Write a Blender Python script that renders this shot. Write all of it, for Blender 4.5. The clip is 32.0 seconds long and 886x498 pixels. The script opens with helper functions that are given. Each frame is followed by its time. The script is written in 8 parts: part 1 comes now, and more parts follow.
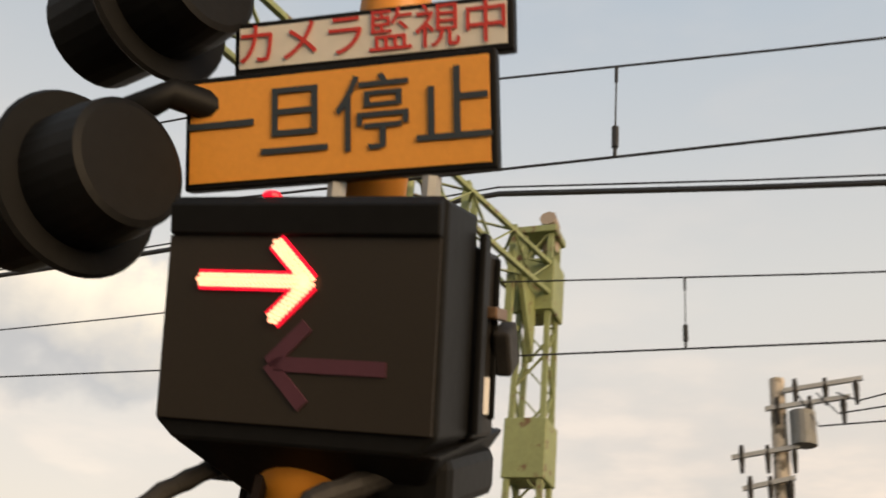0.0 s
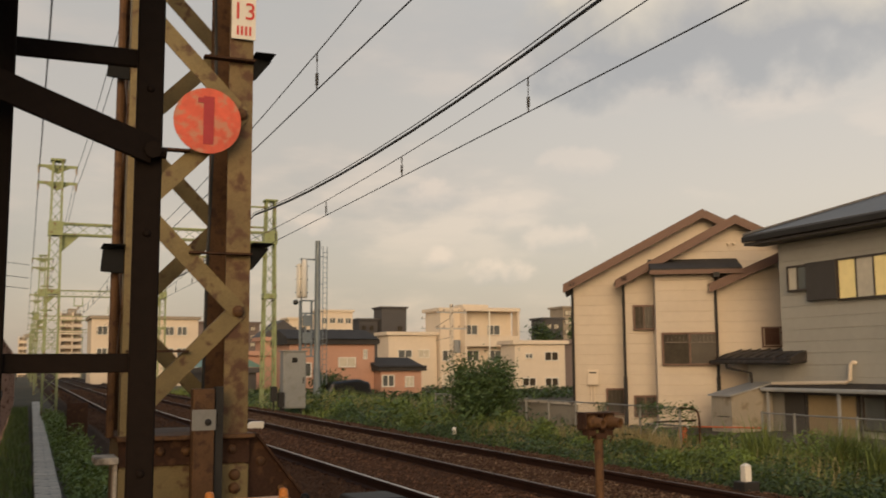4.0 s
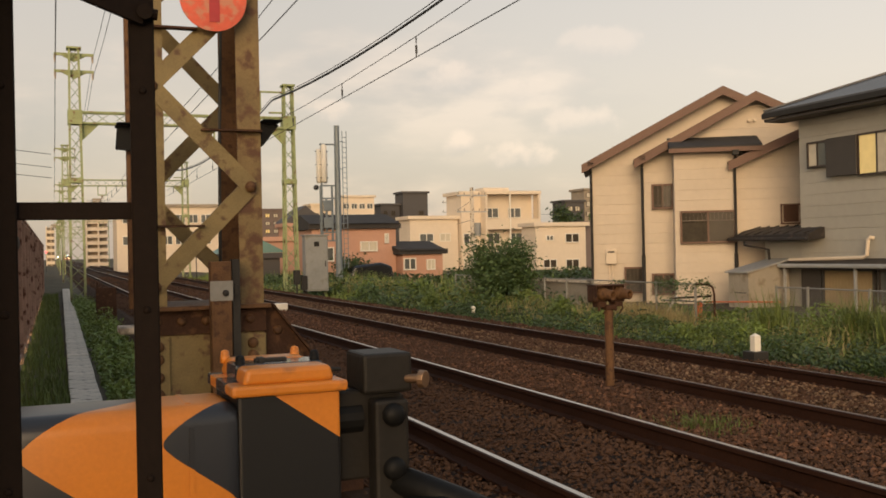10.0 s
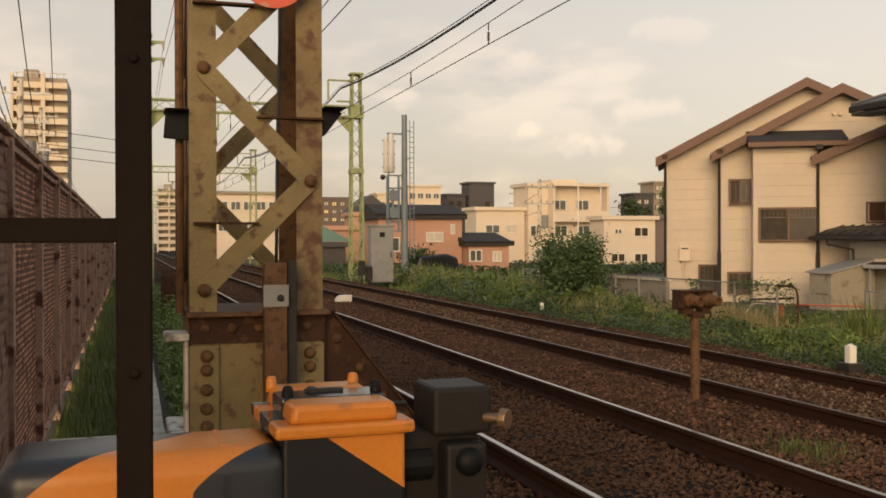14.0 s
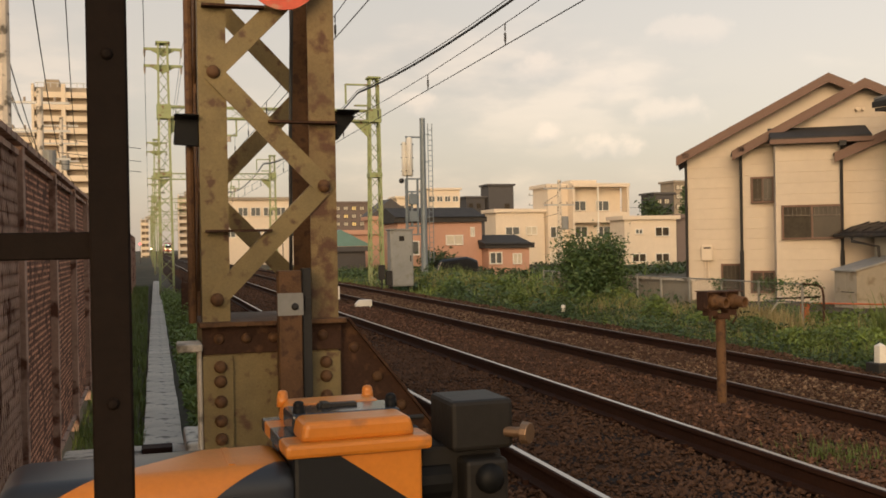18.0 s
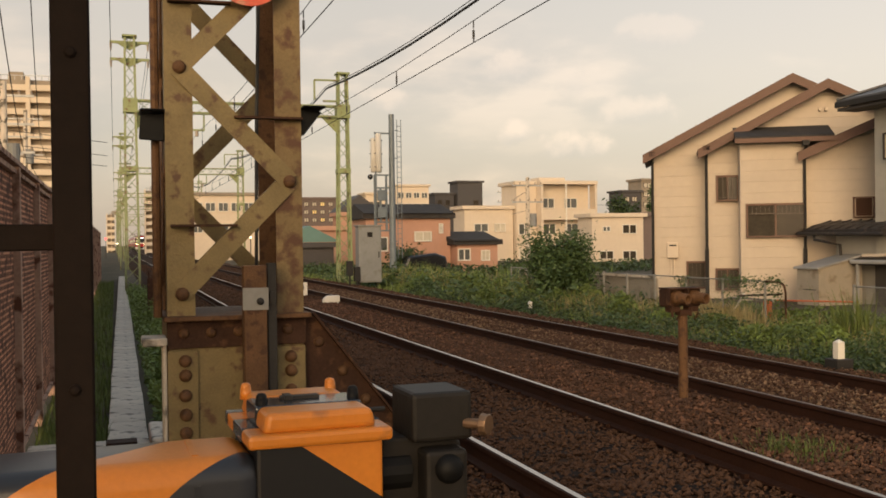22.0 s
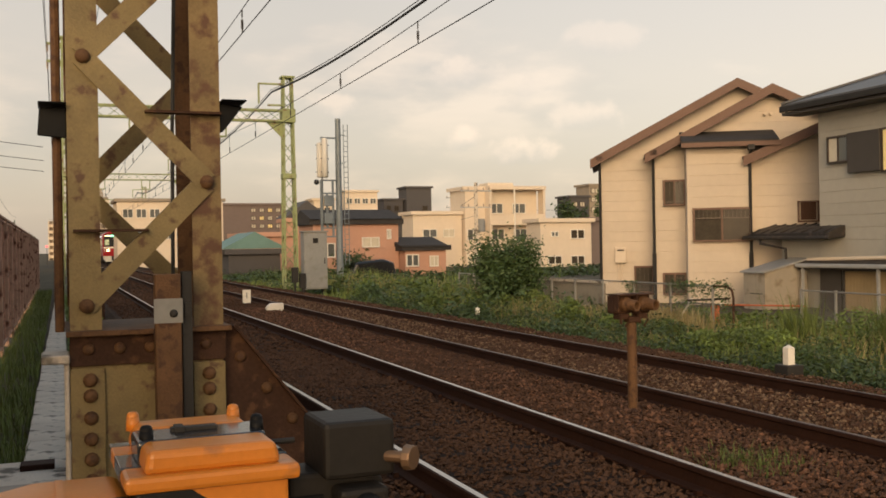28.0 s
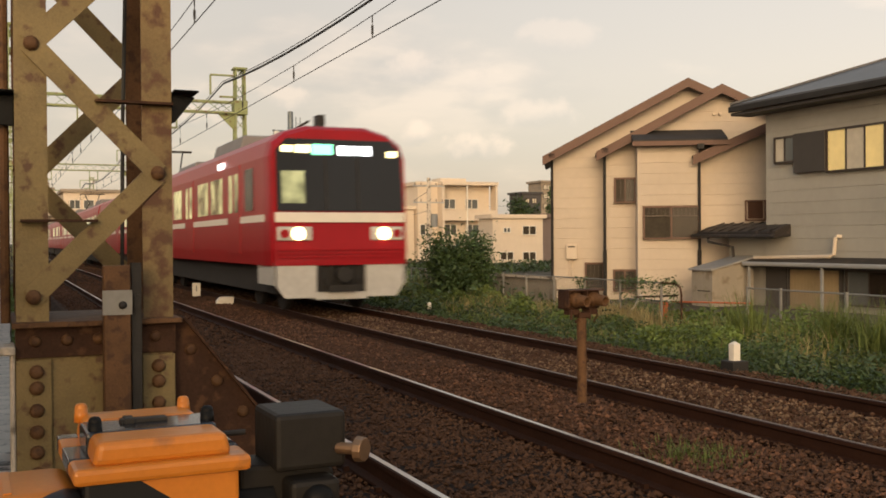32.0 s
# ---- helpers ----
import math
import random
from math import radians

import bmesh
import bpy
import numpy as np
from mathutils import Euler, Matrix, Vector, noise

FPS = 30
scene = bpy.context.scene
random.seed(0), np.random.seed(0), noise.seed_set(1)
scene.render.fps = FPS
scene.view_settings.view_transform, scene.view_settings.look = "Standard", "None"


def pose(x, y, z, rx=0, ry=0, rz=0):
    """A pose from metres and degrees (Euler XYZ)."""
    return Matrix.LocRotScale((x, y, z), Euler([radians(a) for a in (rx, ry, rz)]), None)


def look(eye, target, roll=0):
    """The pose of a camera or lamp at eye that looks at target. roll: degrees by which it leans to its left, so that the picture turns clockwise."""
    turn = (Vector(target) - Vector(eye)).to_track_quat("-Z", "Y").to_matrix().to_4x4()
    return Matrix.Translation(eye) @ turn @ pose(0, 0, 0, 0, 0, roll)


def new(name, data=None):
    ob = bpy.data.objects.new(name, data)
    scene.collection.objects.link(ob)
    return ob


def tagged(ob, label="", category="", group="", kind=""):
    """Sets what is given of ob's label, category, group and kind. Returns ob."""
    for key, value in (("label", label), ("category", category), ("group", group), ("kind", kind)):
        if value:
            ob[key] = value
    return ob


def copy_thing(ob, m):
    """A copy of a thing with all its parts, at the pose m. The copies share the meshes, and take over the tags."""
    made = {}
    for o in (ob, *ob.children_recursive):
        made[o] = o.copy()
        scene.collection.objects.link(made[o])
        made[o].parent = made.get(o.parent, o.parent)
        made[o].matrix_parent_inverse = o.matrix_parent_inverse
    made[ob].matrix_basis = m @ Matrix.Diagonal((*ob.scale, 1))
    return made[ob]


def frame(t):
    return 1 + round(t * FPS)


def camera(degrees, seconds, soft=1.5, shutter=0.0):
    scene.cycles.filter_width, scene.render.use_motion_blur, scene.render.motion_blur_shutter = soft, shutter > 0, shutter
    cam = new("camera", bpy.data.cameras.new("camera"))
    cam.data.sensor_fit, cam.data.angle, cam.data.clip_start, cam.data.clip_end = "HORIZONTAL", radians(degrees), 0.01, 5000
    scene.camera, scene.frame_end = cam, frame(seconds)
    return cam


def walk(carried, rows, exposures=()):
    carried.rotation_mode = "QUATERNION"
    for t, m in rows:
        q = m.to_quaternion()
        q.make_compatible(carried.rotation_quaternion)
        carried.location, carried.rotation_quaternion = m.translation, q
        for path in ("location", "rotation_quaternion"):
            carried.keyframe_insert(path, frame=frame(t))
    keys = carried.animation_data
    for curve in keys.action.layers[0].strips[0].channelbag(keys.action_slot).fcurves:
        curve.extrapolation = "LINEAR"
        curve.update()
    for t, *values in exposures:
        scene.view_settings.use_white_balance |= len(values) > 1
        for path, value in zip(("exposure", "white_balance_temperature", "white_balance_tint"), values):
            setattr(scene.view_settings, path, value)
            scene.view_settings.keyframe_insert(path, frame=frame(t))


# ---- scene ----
cam = camera(48.0, 32.0, soft=1.7, shutter=0.4)
PATH = [
    (0, (-1.693, 0.272, 1.611), (1.589, 1.652, 3.434), 6.18),
    (0.5, (-1.452, -0.014, 1.572), (1.677, 1.855, 3.219), 5.39),
    (1, (-1.184, -0.138, 1.513), (1.781, 2.151, 2.915), 1.82),
    (1.5, (-0.925, -0.194, 1.427), (1.874, 2.305, 2.814), -0.42),
    (2, (-0.590, -0.456, 1.397), (1.890, 2.500, 2.454), 0.10),
    (2.5, (-0.381, -0.605, 1.351), (1.708, 2.722, 2.104), -0.75),
    (3, (-0.243, -0.599, 1.340), (1.638, 2.869, 2.005), -1.26),
    (3.5, (-0.120, -0.601, 1.373), (1.591, 2.970, 1.941), -0.77),
    (4, (0.000, -0.571, 1.385), (1.533, 3.094, 1.854), -0.39),
    (4.5, (0.047, -0.559, 1.390), (1.417, 3.181, 1.756), -0.16),
    (6.5, (0.030, -0.821, 1.283), (1.418, 2.929, 1.366), -1.77),
    (7, (0.042, -0.834, 1.277), (1.440, 2.913, 1.349), -1.76),
    (7.5, (0.043, -0.824, 1.275), (1.450, 2.920, 1.335), -1.86),
    (8, (0.047, -0.816, 1.300), (1.439, 2.933, 1.355), -1.15),
    (8.5, (0.025, -0.812, 1.277), (1.443, 2.928, 1.328), -1.73),
    (9, (0.006, -0.790, 1.289), (1.439, 2.944, 1.302), -1.27),
    (9.5, (0.021, -0.764, 1.303), (1.481, 2.960, 1.290), -1.24),
    (10, (0.027, -0.736, 1.303), (1.484, 2.989, 1.311), -1.20),
    (10.5, (0.044, -0.668, 1.302), (1.450, 3.077, 1.322), -1.14),
    (11, (0.115, -0.526, 1.318), (1.429, 3.252, 1.335), -1.12),
    (11.5, (0.171, -0.368, 1.338), (1.409, 3.436, 1.337), -1.19),
    (12, (0.195, -0.261, 1.347), (1.398, 3.554, 1.334), -1.08),
    (12.5, (0.207, -0.199, 1.354), (1.389, 3.622, 1.322), -0.77),
    (13, (0.208, -0.156, 1.378), (1.389, 3.665, 1.324), -0.53),
    (13.5, (0.189, -0.133, 1.375), (1.389, 3.682, 1.334), -0.27),
    (14, (0.186, -0.127, 1.378), (1.396, 3.685, 1.350), -0.15),
    (14.5, (0.201, -0.132, 1.376), (1.412, 3.680, 1.360), -0.35),
    (15, (0.212, -0.131, 1.375), (1.394, 3.690, 1.366), -0.71),
    (15.5, (0.217, -0.121, 1.377), (1.359, 3.713, 1.379), -0.80),
    (17.5, (0.244, -0.004, 1.390), (1.367, 3.835, 1.367), -1.08),
    (18, (0.241, 0.005, 1.388), (1.374, 3.842, 1.372), -1.01),
    (18.5, (0.243, 0.006, 1.388), (1.381, 3.841, 1.367), -0.85),
    (19, (0.247, 0.001, 1.391), (1.388, 3.834, 1.366), -0.90),
    (19.5, (0.249, -0.007, 1.389), (1.399, 3.824, 1.363), -0.90),
    (20, (0.252, -0.025, 1.384), (1.434, 3.796, 1.361), -0.91),
    (20.5, (0.267, -0.044, 1.383), (1.488, 3.765, 1.357), -0.92),
    (21, (0.268, -0.055, 1.383), (1.517, 3.745, 1.356), -0.77),
    (21.5, (0.256, -0.058, 1.385), (1.508, 3.741, 1.364), -0.58),
    (22, (0.246, -0.057, 1.384), (1.498, 3.742, 1.352), -0.73),
    (22.5, (0.239, -0.062, 1.382), (1.534, 3.723, 1.337), -0.89),
    (23, (0.247, -0.070, 1.381), (1.583, 3.701, 1.352), -0.98),
    (23.5, (0.250, -0.072, 1.386), (1.618, 3.687, 1.368), -0.76),
    (24, (0.247, -0.066, 1.386), (1.616, 3.692, 1.363), -0.44),
    (24.5, (0.240, -0.062, 1.388), (1.597, 3.700, 1.370), -0.44),
    (25, (0.238, -0.058, 1.386), (1.588, 3.708, 1.370), -0.48),
    (25.5, (0.242, -0.034, 1.382), (1.601, 3.727, 1.366), -0.37),
    (27.5, (0.442, 0.270, 1.383), (1.859, 4.010, 1.364), -0.87),
    (28, (0.453, 0.296, 1.380), (1.896, 4.027, 1.368), -0.99),
    (28.5, (0.449, 0.301, 1.379), (1.914, 4.023, 1.368), -1.01),
    (29, (0.448, 0.307, 1.385), (1.937, 4.019, 1.377), -0.87),
    (29.5, (0.446, 0.309, 1.381), (1.956, 4.013, 1.377), -0.96),
    (30, (0.444, 0.308, 1.377), (1.970, 4.006, 1.373), -1.04),
    (30.5, (0.444, 0.304, 1.375), (1.988, 3.994, 1.360), -0.82),
    (31, (0.450, 0.292, 1.370), (2.006, 3.977, 1.342), -0.75),
    (31.5, (0.450, 0.286, 1.372), (2.026, 3.962, 1.335), -0.63),
    (32, (0.444, 0.279, 1.376), (2.064, 3.936, 1.342), -0.39),
]
walk(cam, [(t, look(eye, target, roll)) for t, eye, target, roll in PATH],
     exposures=[(0.0, 0.07), (1.0, 0.2), (2.0, -0.22), (3.0, -0.37), (4.0, -0.32), (6.5, -0.19), (8.0, -0.17), (10.0, -0.04), (13.0, 0.0), (25.0, 0.0), (28.0, 0.03), (32.0, 0.03)])

# ---- world and light ----
world = bpy.data.worlds.new("evening_sky")
scene.world = world
world.use_nodes = True
wt = world.node_tree
wt.nodes.clear()


def wn(kind, **kw):
    n = wt.nodes.new(kind)
    for k, v in kw.items():
        n.inputs[k].default_value = v
    return n


w_out, w_bg = wn("ShaderNodeOutputWorld"), wn("ShaderNodeBackground", Strength=1.0)
w_tc = wn("ShaderNodeTexCoord")
w_sky = wn("ShaderNodeTexSky")
w_sky.sky_type, w_sky.sun_disc = "NISHITA", False
w_sky.sun_elevation, w_sky.sun_rotation = radians(12.5), radians(207)
w_sky.dust_density = 3.0
w_sep = wn("ShaderNodeSeparateXYZ")
w_grad = wn("ShaderNodeValToRGB")
w_grad.color_ramp.elements[0].position, w_grad.color_ramp.elements[0].color = 0.0, (0.53, 0.43, 0.335, 1)
w_grad.color_ramp.elements[1].position, w_grad.color_ramp.elements[1].color = 0.80, (0.28, 0.35, 0.42, 1)
e = w_grad.color_ramp.elements.new(0.16)
e.color = (0.605, 0.498, 0.39, 1)
e = w_grad.color_ramp.elements.new(0.42)
e.color = (0.53, 0.493, 0.435, 1)
w_map = wn("ShaderNodeMapping", Scale=(3.0, 3.0, 9.0), Location=(0.35, 0.1, 0.25))
w_noise = wn("ShaderNodeTexNoise", Scale=1.1, Detail=7.0, Roughness=0.52)
w_ramp = wn("ShaderNodeValToRGB")
w_ramp.color_ramp.elements[0].position, w_ramp.color_ramp.elements[1].position = 0.46, 0.64
w_noise2 = wn("ShaderNodeTexNoise", Scale=2.2, Detail=6.0, Roughness=0.5)
w_ramp2 = wn("ShaderNodeValToRGB")
w_ramp2.color_ramp.elements[0].position, w_ramp2.color_ramp.elements[0].color = 0.40, (0.38, 0.335, 0.30, 1)
w_ramp2.color_ramp.elements[1].position, w_ramp2.color_ramp.elements[1].color = 0.62, (0.86, 0.66, 0.49, 1)
w_mul = wn("ShaderNodeMath")
w_mul.operation = "MULTIPLY"
w_mul.inputs[1].default_value = 0.6
w_mix, w_add = wn("ShaderNodeMixRGB"), wn("ShaderNodeMixRGB")
w_add.blend_type = "ADD"
w_add.inputs[0].default_value = 0.040
L = wt.links.new
L(w_tc.outputs["Generated"], w_sep.inputs[0])
L(w_sep.outputs["Z"], w_grad.inputs[0])
L(w_tc.outputs["Generated"], w_map.inputs[0])
L(w_map.outputs[0], w_noise.inputs["Vector"])
L(w_map.outputs[0], w_noise2.inputs["Vector"])
L(w_noise.outputs["Fac"], w_ramp.inputs[0])
L(w_noise2.outputs["Fac"], w_ramp2.inputs[0])
w_low = wn("ShaderNodeMapRange")
w_low.inputs["From Min"].default_value, w_low.inputs["From Max"].default_value = 0.16, 0.44
w_low.inputs["To Min"].default_value, w_low.inputs["To Max"].default_value = 1.0, 0.12
L(w_sep.outputs["Z"], w_low.inputs["Value"])
w_thin = wn("ShaderNodeMath")
w_thin.operation = "MULTIPLY"
L(w_ramp.outputs[0], w_thin.inputs[0])
L(w_low.outputs[0], w_thin.inputs[1])
L(w_thin.outputs[0], w_mul.inputs[0])
L(w_mul.outputs[0], w_mix.inputs[0])
L(w_grad.outputs[0], w_mix.inputs[1])
L(w_ramp2.outputs[0], w_mix.inputs[2])
# one large cumulus bank over the houses
w_dot, w_vs = wn("ShaderNodeVectorMath"), wn("ShaderNodeMath")
w_dot.operation, w_dot.inputs[1].default_value = "DOT_PRODUCT", (0.777, -0.629, 0.0)
L(w_tc.outputs["Generated"], w_dot.inputs[0])


def wm(op, a, c, d=None):
    n = wn("ShaderNodeMath")
    n.operation = op
    for i, v in enumerate((a, c, d)):
        if v is None:
            continue
        if isinstance(v, (int, float)):
            n.inputs[i].default_value = v
        else:
            L(v, n.inputs[i])
    return n.outputs[0]


w_up = wm("SUBTRACT", w_sep.outputs["Z"], 0.338)
w_puff = wn("ShaderNodeTexNoise", Scale=9.0, Detail=6.0, Roughness=0.5)
L(w_tc.outputs["Generated"], w_puff.inputs["Vector"])
w_n = wm("SUBTRACT", w_puff.outputs["Fac"], 0.5)
w_fine = wn("ShaderNodeTexNoise", Scale=22.0, Detail=6.0, Roughness=0.55)
L(w_tc.outputs["Generated"], w_fine.inputs["Vector"])
w_fn = wm("SUBTRACT", w_fine.outputs["Fac"], 0.5)
w_h2 = wm("POWER", wm("ABSOLUTE", wm("DIVIDE", w_dot.outputs["Value"], 0.24), 0.0), 2.0)
w_v2 = wm("POWER", wm("ABSOLUTE", wm("DIVIDE", w_up, 0.10), 0.0), 2.0)
w_body = wm("MULTIPLY_ADD", w_fn, 1.0, wm("MULTIPLY_ADD", w_n, 2.3, wm("SUBTRACT", 1.0, wm("ADD", w_h2, w_v2))))
w_front = wn("ShaderNodeVectorMath")
w_front.operation, w_front.inputs[1].default_value = "DOT_PRODUCT", (0.607, 0.704, 0.368)
L(w_tc.outputs["Generated"], w_front.inputs[0])
w_bank = wn("ShaderNodeMapRange")
w_bank.inputs["From Min"].default_value, w_bank.inputs["From Max"].default_value = 0.0, 0.62
w_bank.inputs["To Max"].default_value = 0.95
w_bank.interpolation_type = "SMOOTHSTEP"
L(w_body, w_bank.inputs["Value"])
w_bankmask = wm("MULTIPLY", w_bank.outputs[0], wm("GREATER_THAN", w_front.outputs["Value"], 0.5))
w_tone = wn("ShaderNodeValToRGB")
w_tone.color_ramp.elements[0].position, w_tone.color_ramp.elements[0].color = 0.30, (0.40, 0.355, 0.31, 1)
w_tone.color_ramp.elements[1].position, w_tone.color_ramp.elements[1].color = 0.76, (1.0, 0.82, 0.56, 1)
L(wm("MULTIPLY_ADD", w_up, 4.6, wm("MULTIPLY_ADD", w_fn, 0.3, wm("MULTIPLY_ADD", w_n, 0.5, 0.47))), w_tone.inputs[0])
w_mix2 = wn("ShaderNodeMixRGB")
L(w_bankmask, w_mix2.inputs[0])
L(w_mix.outputs[0], w_mix2.inputs[1])
L(w_tone.outputs[0], w_mix2.inputs[2])
w_last = w_mix2.outputs[0]


def puff(azimuth, height, wide, tall, strength):
    """A small warm cumulus with a greyer base, low over the roofs."""
    global w_last
    a = radians(azimuth)
    side, ahead = wn("ShaderNodeVectorMath"), wn("ShaderNodeVectorMath")
    side.operation = ahead.operation = "DOT_PRODUCT"
    side.inputs[1].default_value, ahead.inputs[1].default_value = (math.cos(a), -math.sin(a), 0), (math.sin(a), math.cos(a), 0)
    L(w_tc.outputs["Generated"], side.inputs[0])
    L(w_tc.outputs["Generated"], ahead.inputs[0])
    v = wm("DIVIDE", wm("SUBTRACT", w_sep.outputs["Z"], height), tall)
    r2 = wm("ADD", wm("POWER", wm("ABSOLUTE", wm("DIVIDE", side.outputs["Value"], wide), 0.0), 2.0), wm("POWER", wm("ABSOLUTE", v, 0.0), 2.0))
    body = wm("MULTIPLY_ADD", w_fn, 3.4, wm("MULTIPLY_ADD", w_n, 1.6, wm("SUBTRACT", 0.75, r2)))
    edge = wn("ShaderNodeMapRange")
    edge.interpolation_type = "SMOOTHSTEP"
    edge.inputs["From Min"].default_value, edge.inputs["From Max"].default_value = 0.0, 0.8
    edge.inputs["To Max"].default_value = strength
    L(body, edge.inputs["Value"])
    mask = wm("MULTIPLY", edge.outputs[0], wm("GREATER_THAN", ahead.outputs["Value"], 0.3))
    tone = wn("ShaderNodeValToRGB")
    tone.color_ramp.elements[0].position, tone.color_ramp.elements[0].color = 0.22, (0.44, 0.39, 0.345, 1)
    tone.color_ramp.elements[1].position, tone.color_ramp.elements[1].color = 0.62, (0.88, 0.67, 0.50, 1)
    L(wm("MULTIPLY_ADD", v, 0.32, wm("MULTIPLY_ADD", w_fn, 0.9, 0.5)), tone.inputs[0])
    mixer = wn("ShaderNodeMixRGB")
    L(mask, mixer.inputs[0])
    L(w_last, mixer.inputs[1])
    L(tone.outputs[0], mixer.inputs[2])
    w_last = mixer.outputs[0]


for azimuth, height, wide, tall, strength in ((23.2, 0.172, 0.062, 0.022, 0.55), (26.4, 0.158, 0.05, 0.02, 0.45), (22.6, 0.106, 0.022, 0.018, 0.75), (25.6, 0.094, 0.052, 0.018, 0.75), (15.2, 0.140, 0.045, 0.017, 0.6),
                                              (29.5, 0.125, 0.05, 0.022, 0.5), (30.5, 0.20, 0.05, 0.02, 0.3), (9.0, 0.12, 0.05, 0.018, 0.45)):
    puff(azimuth, height, wide, tall, strength)
L(w_last, w_add.inputs[1])
L(w_sky.outputs[0], w_add.inputs[2])
w_east = wn("ShaderNodeMapRange")
w_east.inputs["From Min"].default_value, w_east.inputs["From Max"].default_value = 0.25, 0.75
w_east.inputs["To Min"].default_value, w_east.inputs["To Max"].default_value = 1.0, 1.2
L(w_sep.outputs["X"], w_east.inputs["Value"])
L(w_east.outputs[0], w_bg.inputs["Strength"])
L(w_add.outputs[0], w_bg.inputs[0])
L(w_bg.outputs[0], w_out.inputs[0])

sun = new("sun", bpy.data.lights.new("sun", "SUN"))
sun.data.energy, sun.data.angle, sun.data.color = 2.85, radians(38), (1.0, 0.69, 0.40)
sun.matrix_world = look((-44, -86, 22), (0, 0, 0))


# ---- materials ----
def material(name, color, rough=0.6, metal=0.0, vary=0.25, grain=40.0, stain=2.5, bump=0.15, dirt=None, dirt_amount=0.0,
             island=0.0, emit=None, emit_strength=0.0, spec=0.5):
    m = bpy.data.materials.new(name)
    m.use_nodes = True
    nt = m.node_tree
    b = nt.nodes["Principled BSDF"]
    b.inputs["Roughness"].default_value, b.inputs["Metallic"].default_value = rough, metal
    b.inputs["Specular IOR Level"].default_value = spec
    tc = nt.nodes.new("ShaderNodeTexCoord")
    fine, large = nt.nodes.new("ShaderNodeTexNoise"), nt.nodes.new("ShaderNodeTexNoise")
    fine.inputs["Scale"].default_value, fine.inputs["Detail"].default_value = grain, 5.0
    large.inputs["Scale"].default_value, large.inputs["Detail"].default_value = stain, 6.0
    for n in (fine, large):
        nt.links.new(tc.outputs["Object"], n.inputs["Vector"])
    hsv = nt.nodes.new("ShaderNodeHueSaturation")
    hsv.inputs["Color"].default_value = (*color, 1)
    mr = nt.nodes.new("ShaderNodeMapRange")
    mr.inputs["To Min"].default_value, mr.inputs["To Max"].default_value = 1 - vary, 1 + vary
    mixf = nt.nodes.new("ShaderNodeMath")
    mixf.operation = "MULTIPLY_ADD"
    mixf.inputs[1].default_value = 0.4
    sc = nt.nodes.new("ShaderNodeMath")
    sc.operation = "MULTIPLY"
    sc.inputs[1].default_value = 0.6
    nt.links.new(large.outputs["Fac"], sc.inputs[0])
    nt.links.new(fine.outputs["Fac"], mixf.inputs[0])
    nt.links.new(sc.outputs[0], mixf.inputs[2])
    mr.inputs["From Min"].default_value, mr.inputs["From Max"].default_value = 0.3, 0.7
    nt.links.new(mixf.outputs[0], mr.inputs["Value"])
    value = mr.outputs[0]
    if island:
        oi, geo, add = nt.nodes.new("ShaderNodeObjectInfo"), nt.nodes.new("ShaderNodeNewGeometry"), nt.nodes.new("ShaderNodeMath")
        nt.links.new(oi.outputs["Random"], add.inputs[0])
        nt.links.new(geo.outputs["Random Per Island"], add.inputs[1])
        im = nt.nodes.new("ShaderNodeMapRange")
        im.inputs["From Max"].default_value = 2.0
        im.inputs["To Min"].default_value, im.inputs["To Max"].default_value = 1 - island, 1 + island
        nt.links.new(add.outputs[0], im.inputs["Value"])
        mu = nt.nodes.new("ShaderNodeMath")
        mu.operation = "MULTIPLY"
        nt.links.new(value, mu.inputs[0])
        nt.links.new(im.outputs[0], mu.inputs[1])
        value = mu.outputs[0]
    nt.links.new(value, hsv.inputs["Value"])
    col = hsv.outputs[0]
    if dirt:
        d = nt.nodes.new("ShaderNodeTexNoise")
        d.inputs["Scale"].default_value, d.inputs["Detail"].default_value = stain * 2.3, 8.0
        nt.links.new(tc.outputs["Object"], d.inputs["Vector"])
        r = nt.nodes.new("ShaderNodeMapRange")
        r.inputs["From Min"].default_value, r.inputs["From Max"].default_value = 0.62 - 0.3 * dirt_amount, 0.70 - 0.22 * dirt_amount
        nt.links.new(d.outputs["Fac"], r.inputs["Value"])
        mx = nt.nodes.new("ShaderNodeMixRGB")
        mx.inputs[2].default_value = (*dirt, 1)
        nt.links.new(r.outputs[0], mx.inputs[0])
        nt.links.new(col, mx.inputs[1])
        col = mx.outputs[0]
    nt.links.new(col, b.inputs["Base Color"])
    if bump:
        bp = nt.nodes.new("ShaderNodeBump")
        bp.inputs["Strength"].default_value, bp.inputs["Distance"].default_value = bump, 0.01
        nt.links.new(fine.outputs["Fac"], bp.inputs["Height"])
        nt.links.new(bp.outputs[0], b.inputs["Normal"])
    if emit:
        b.inputs["Emission Color"].default_value, b.inputs["Emission Strength"].default_value = (*emit, 1), emit_strength
    return m


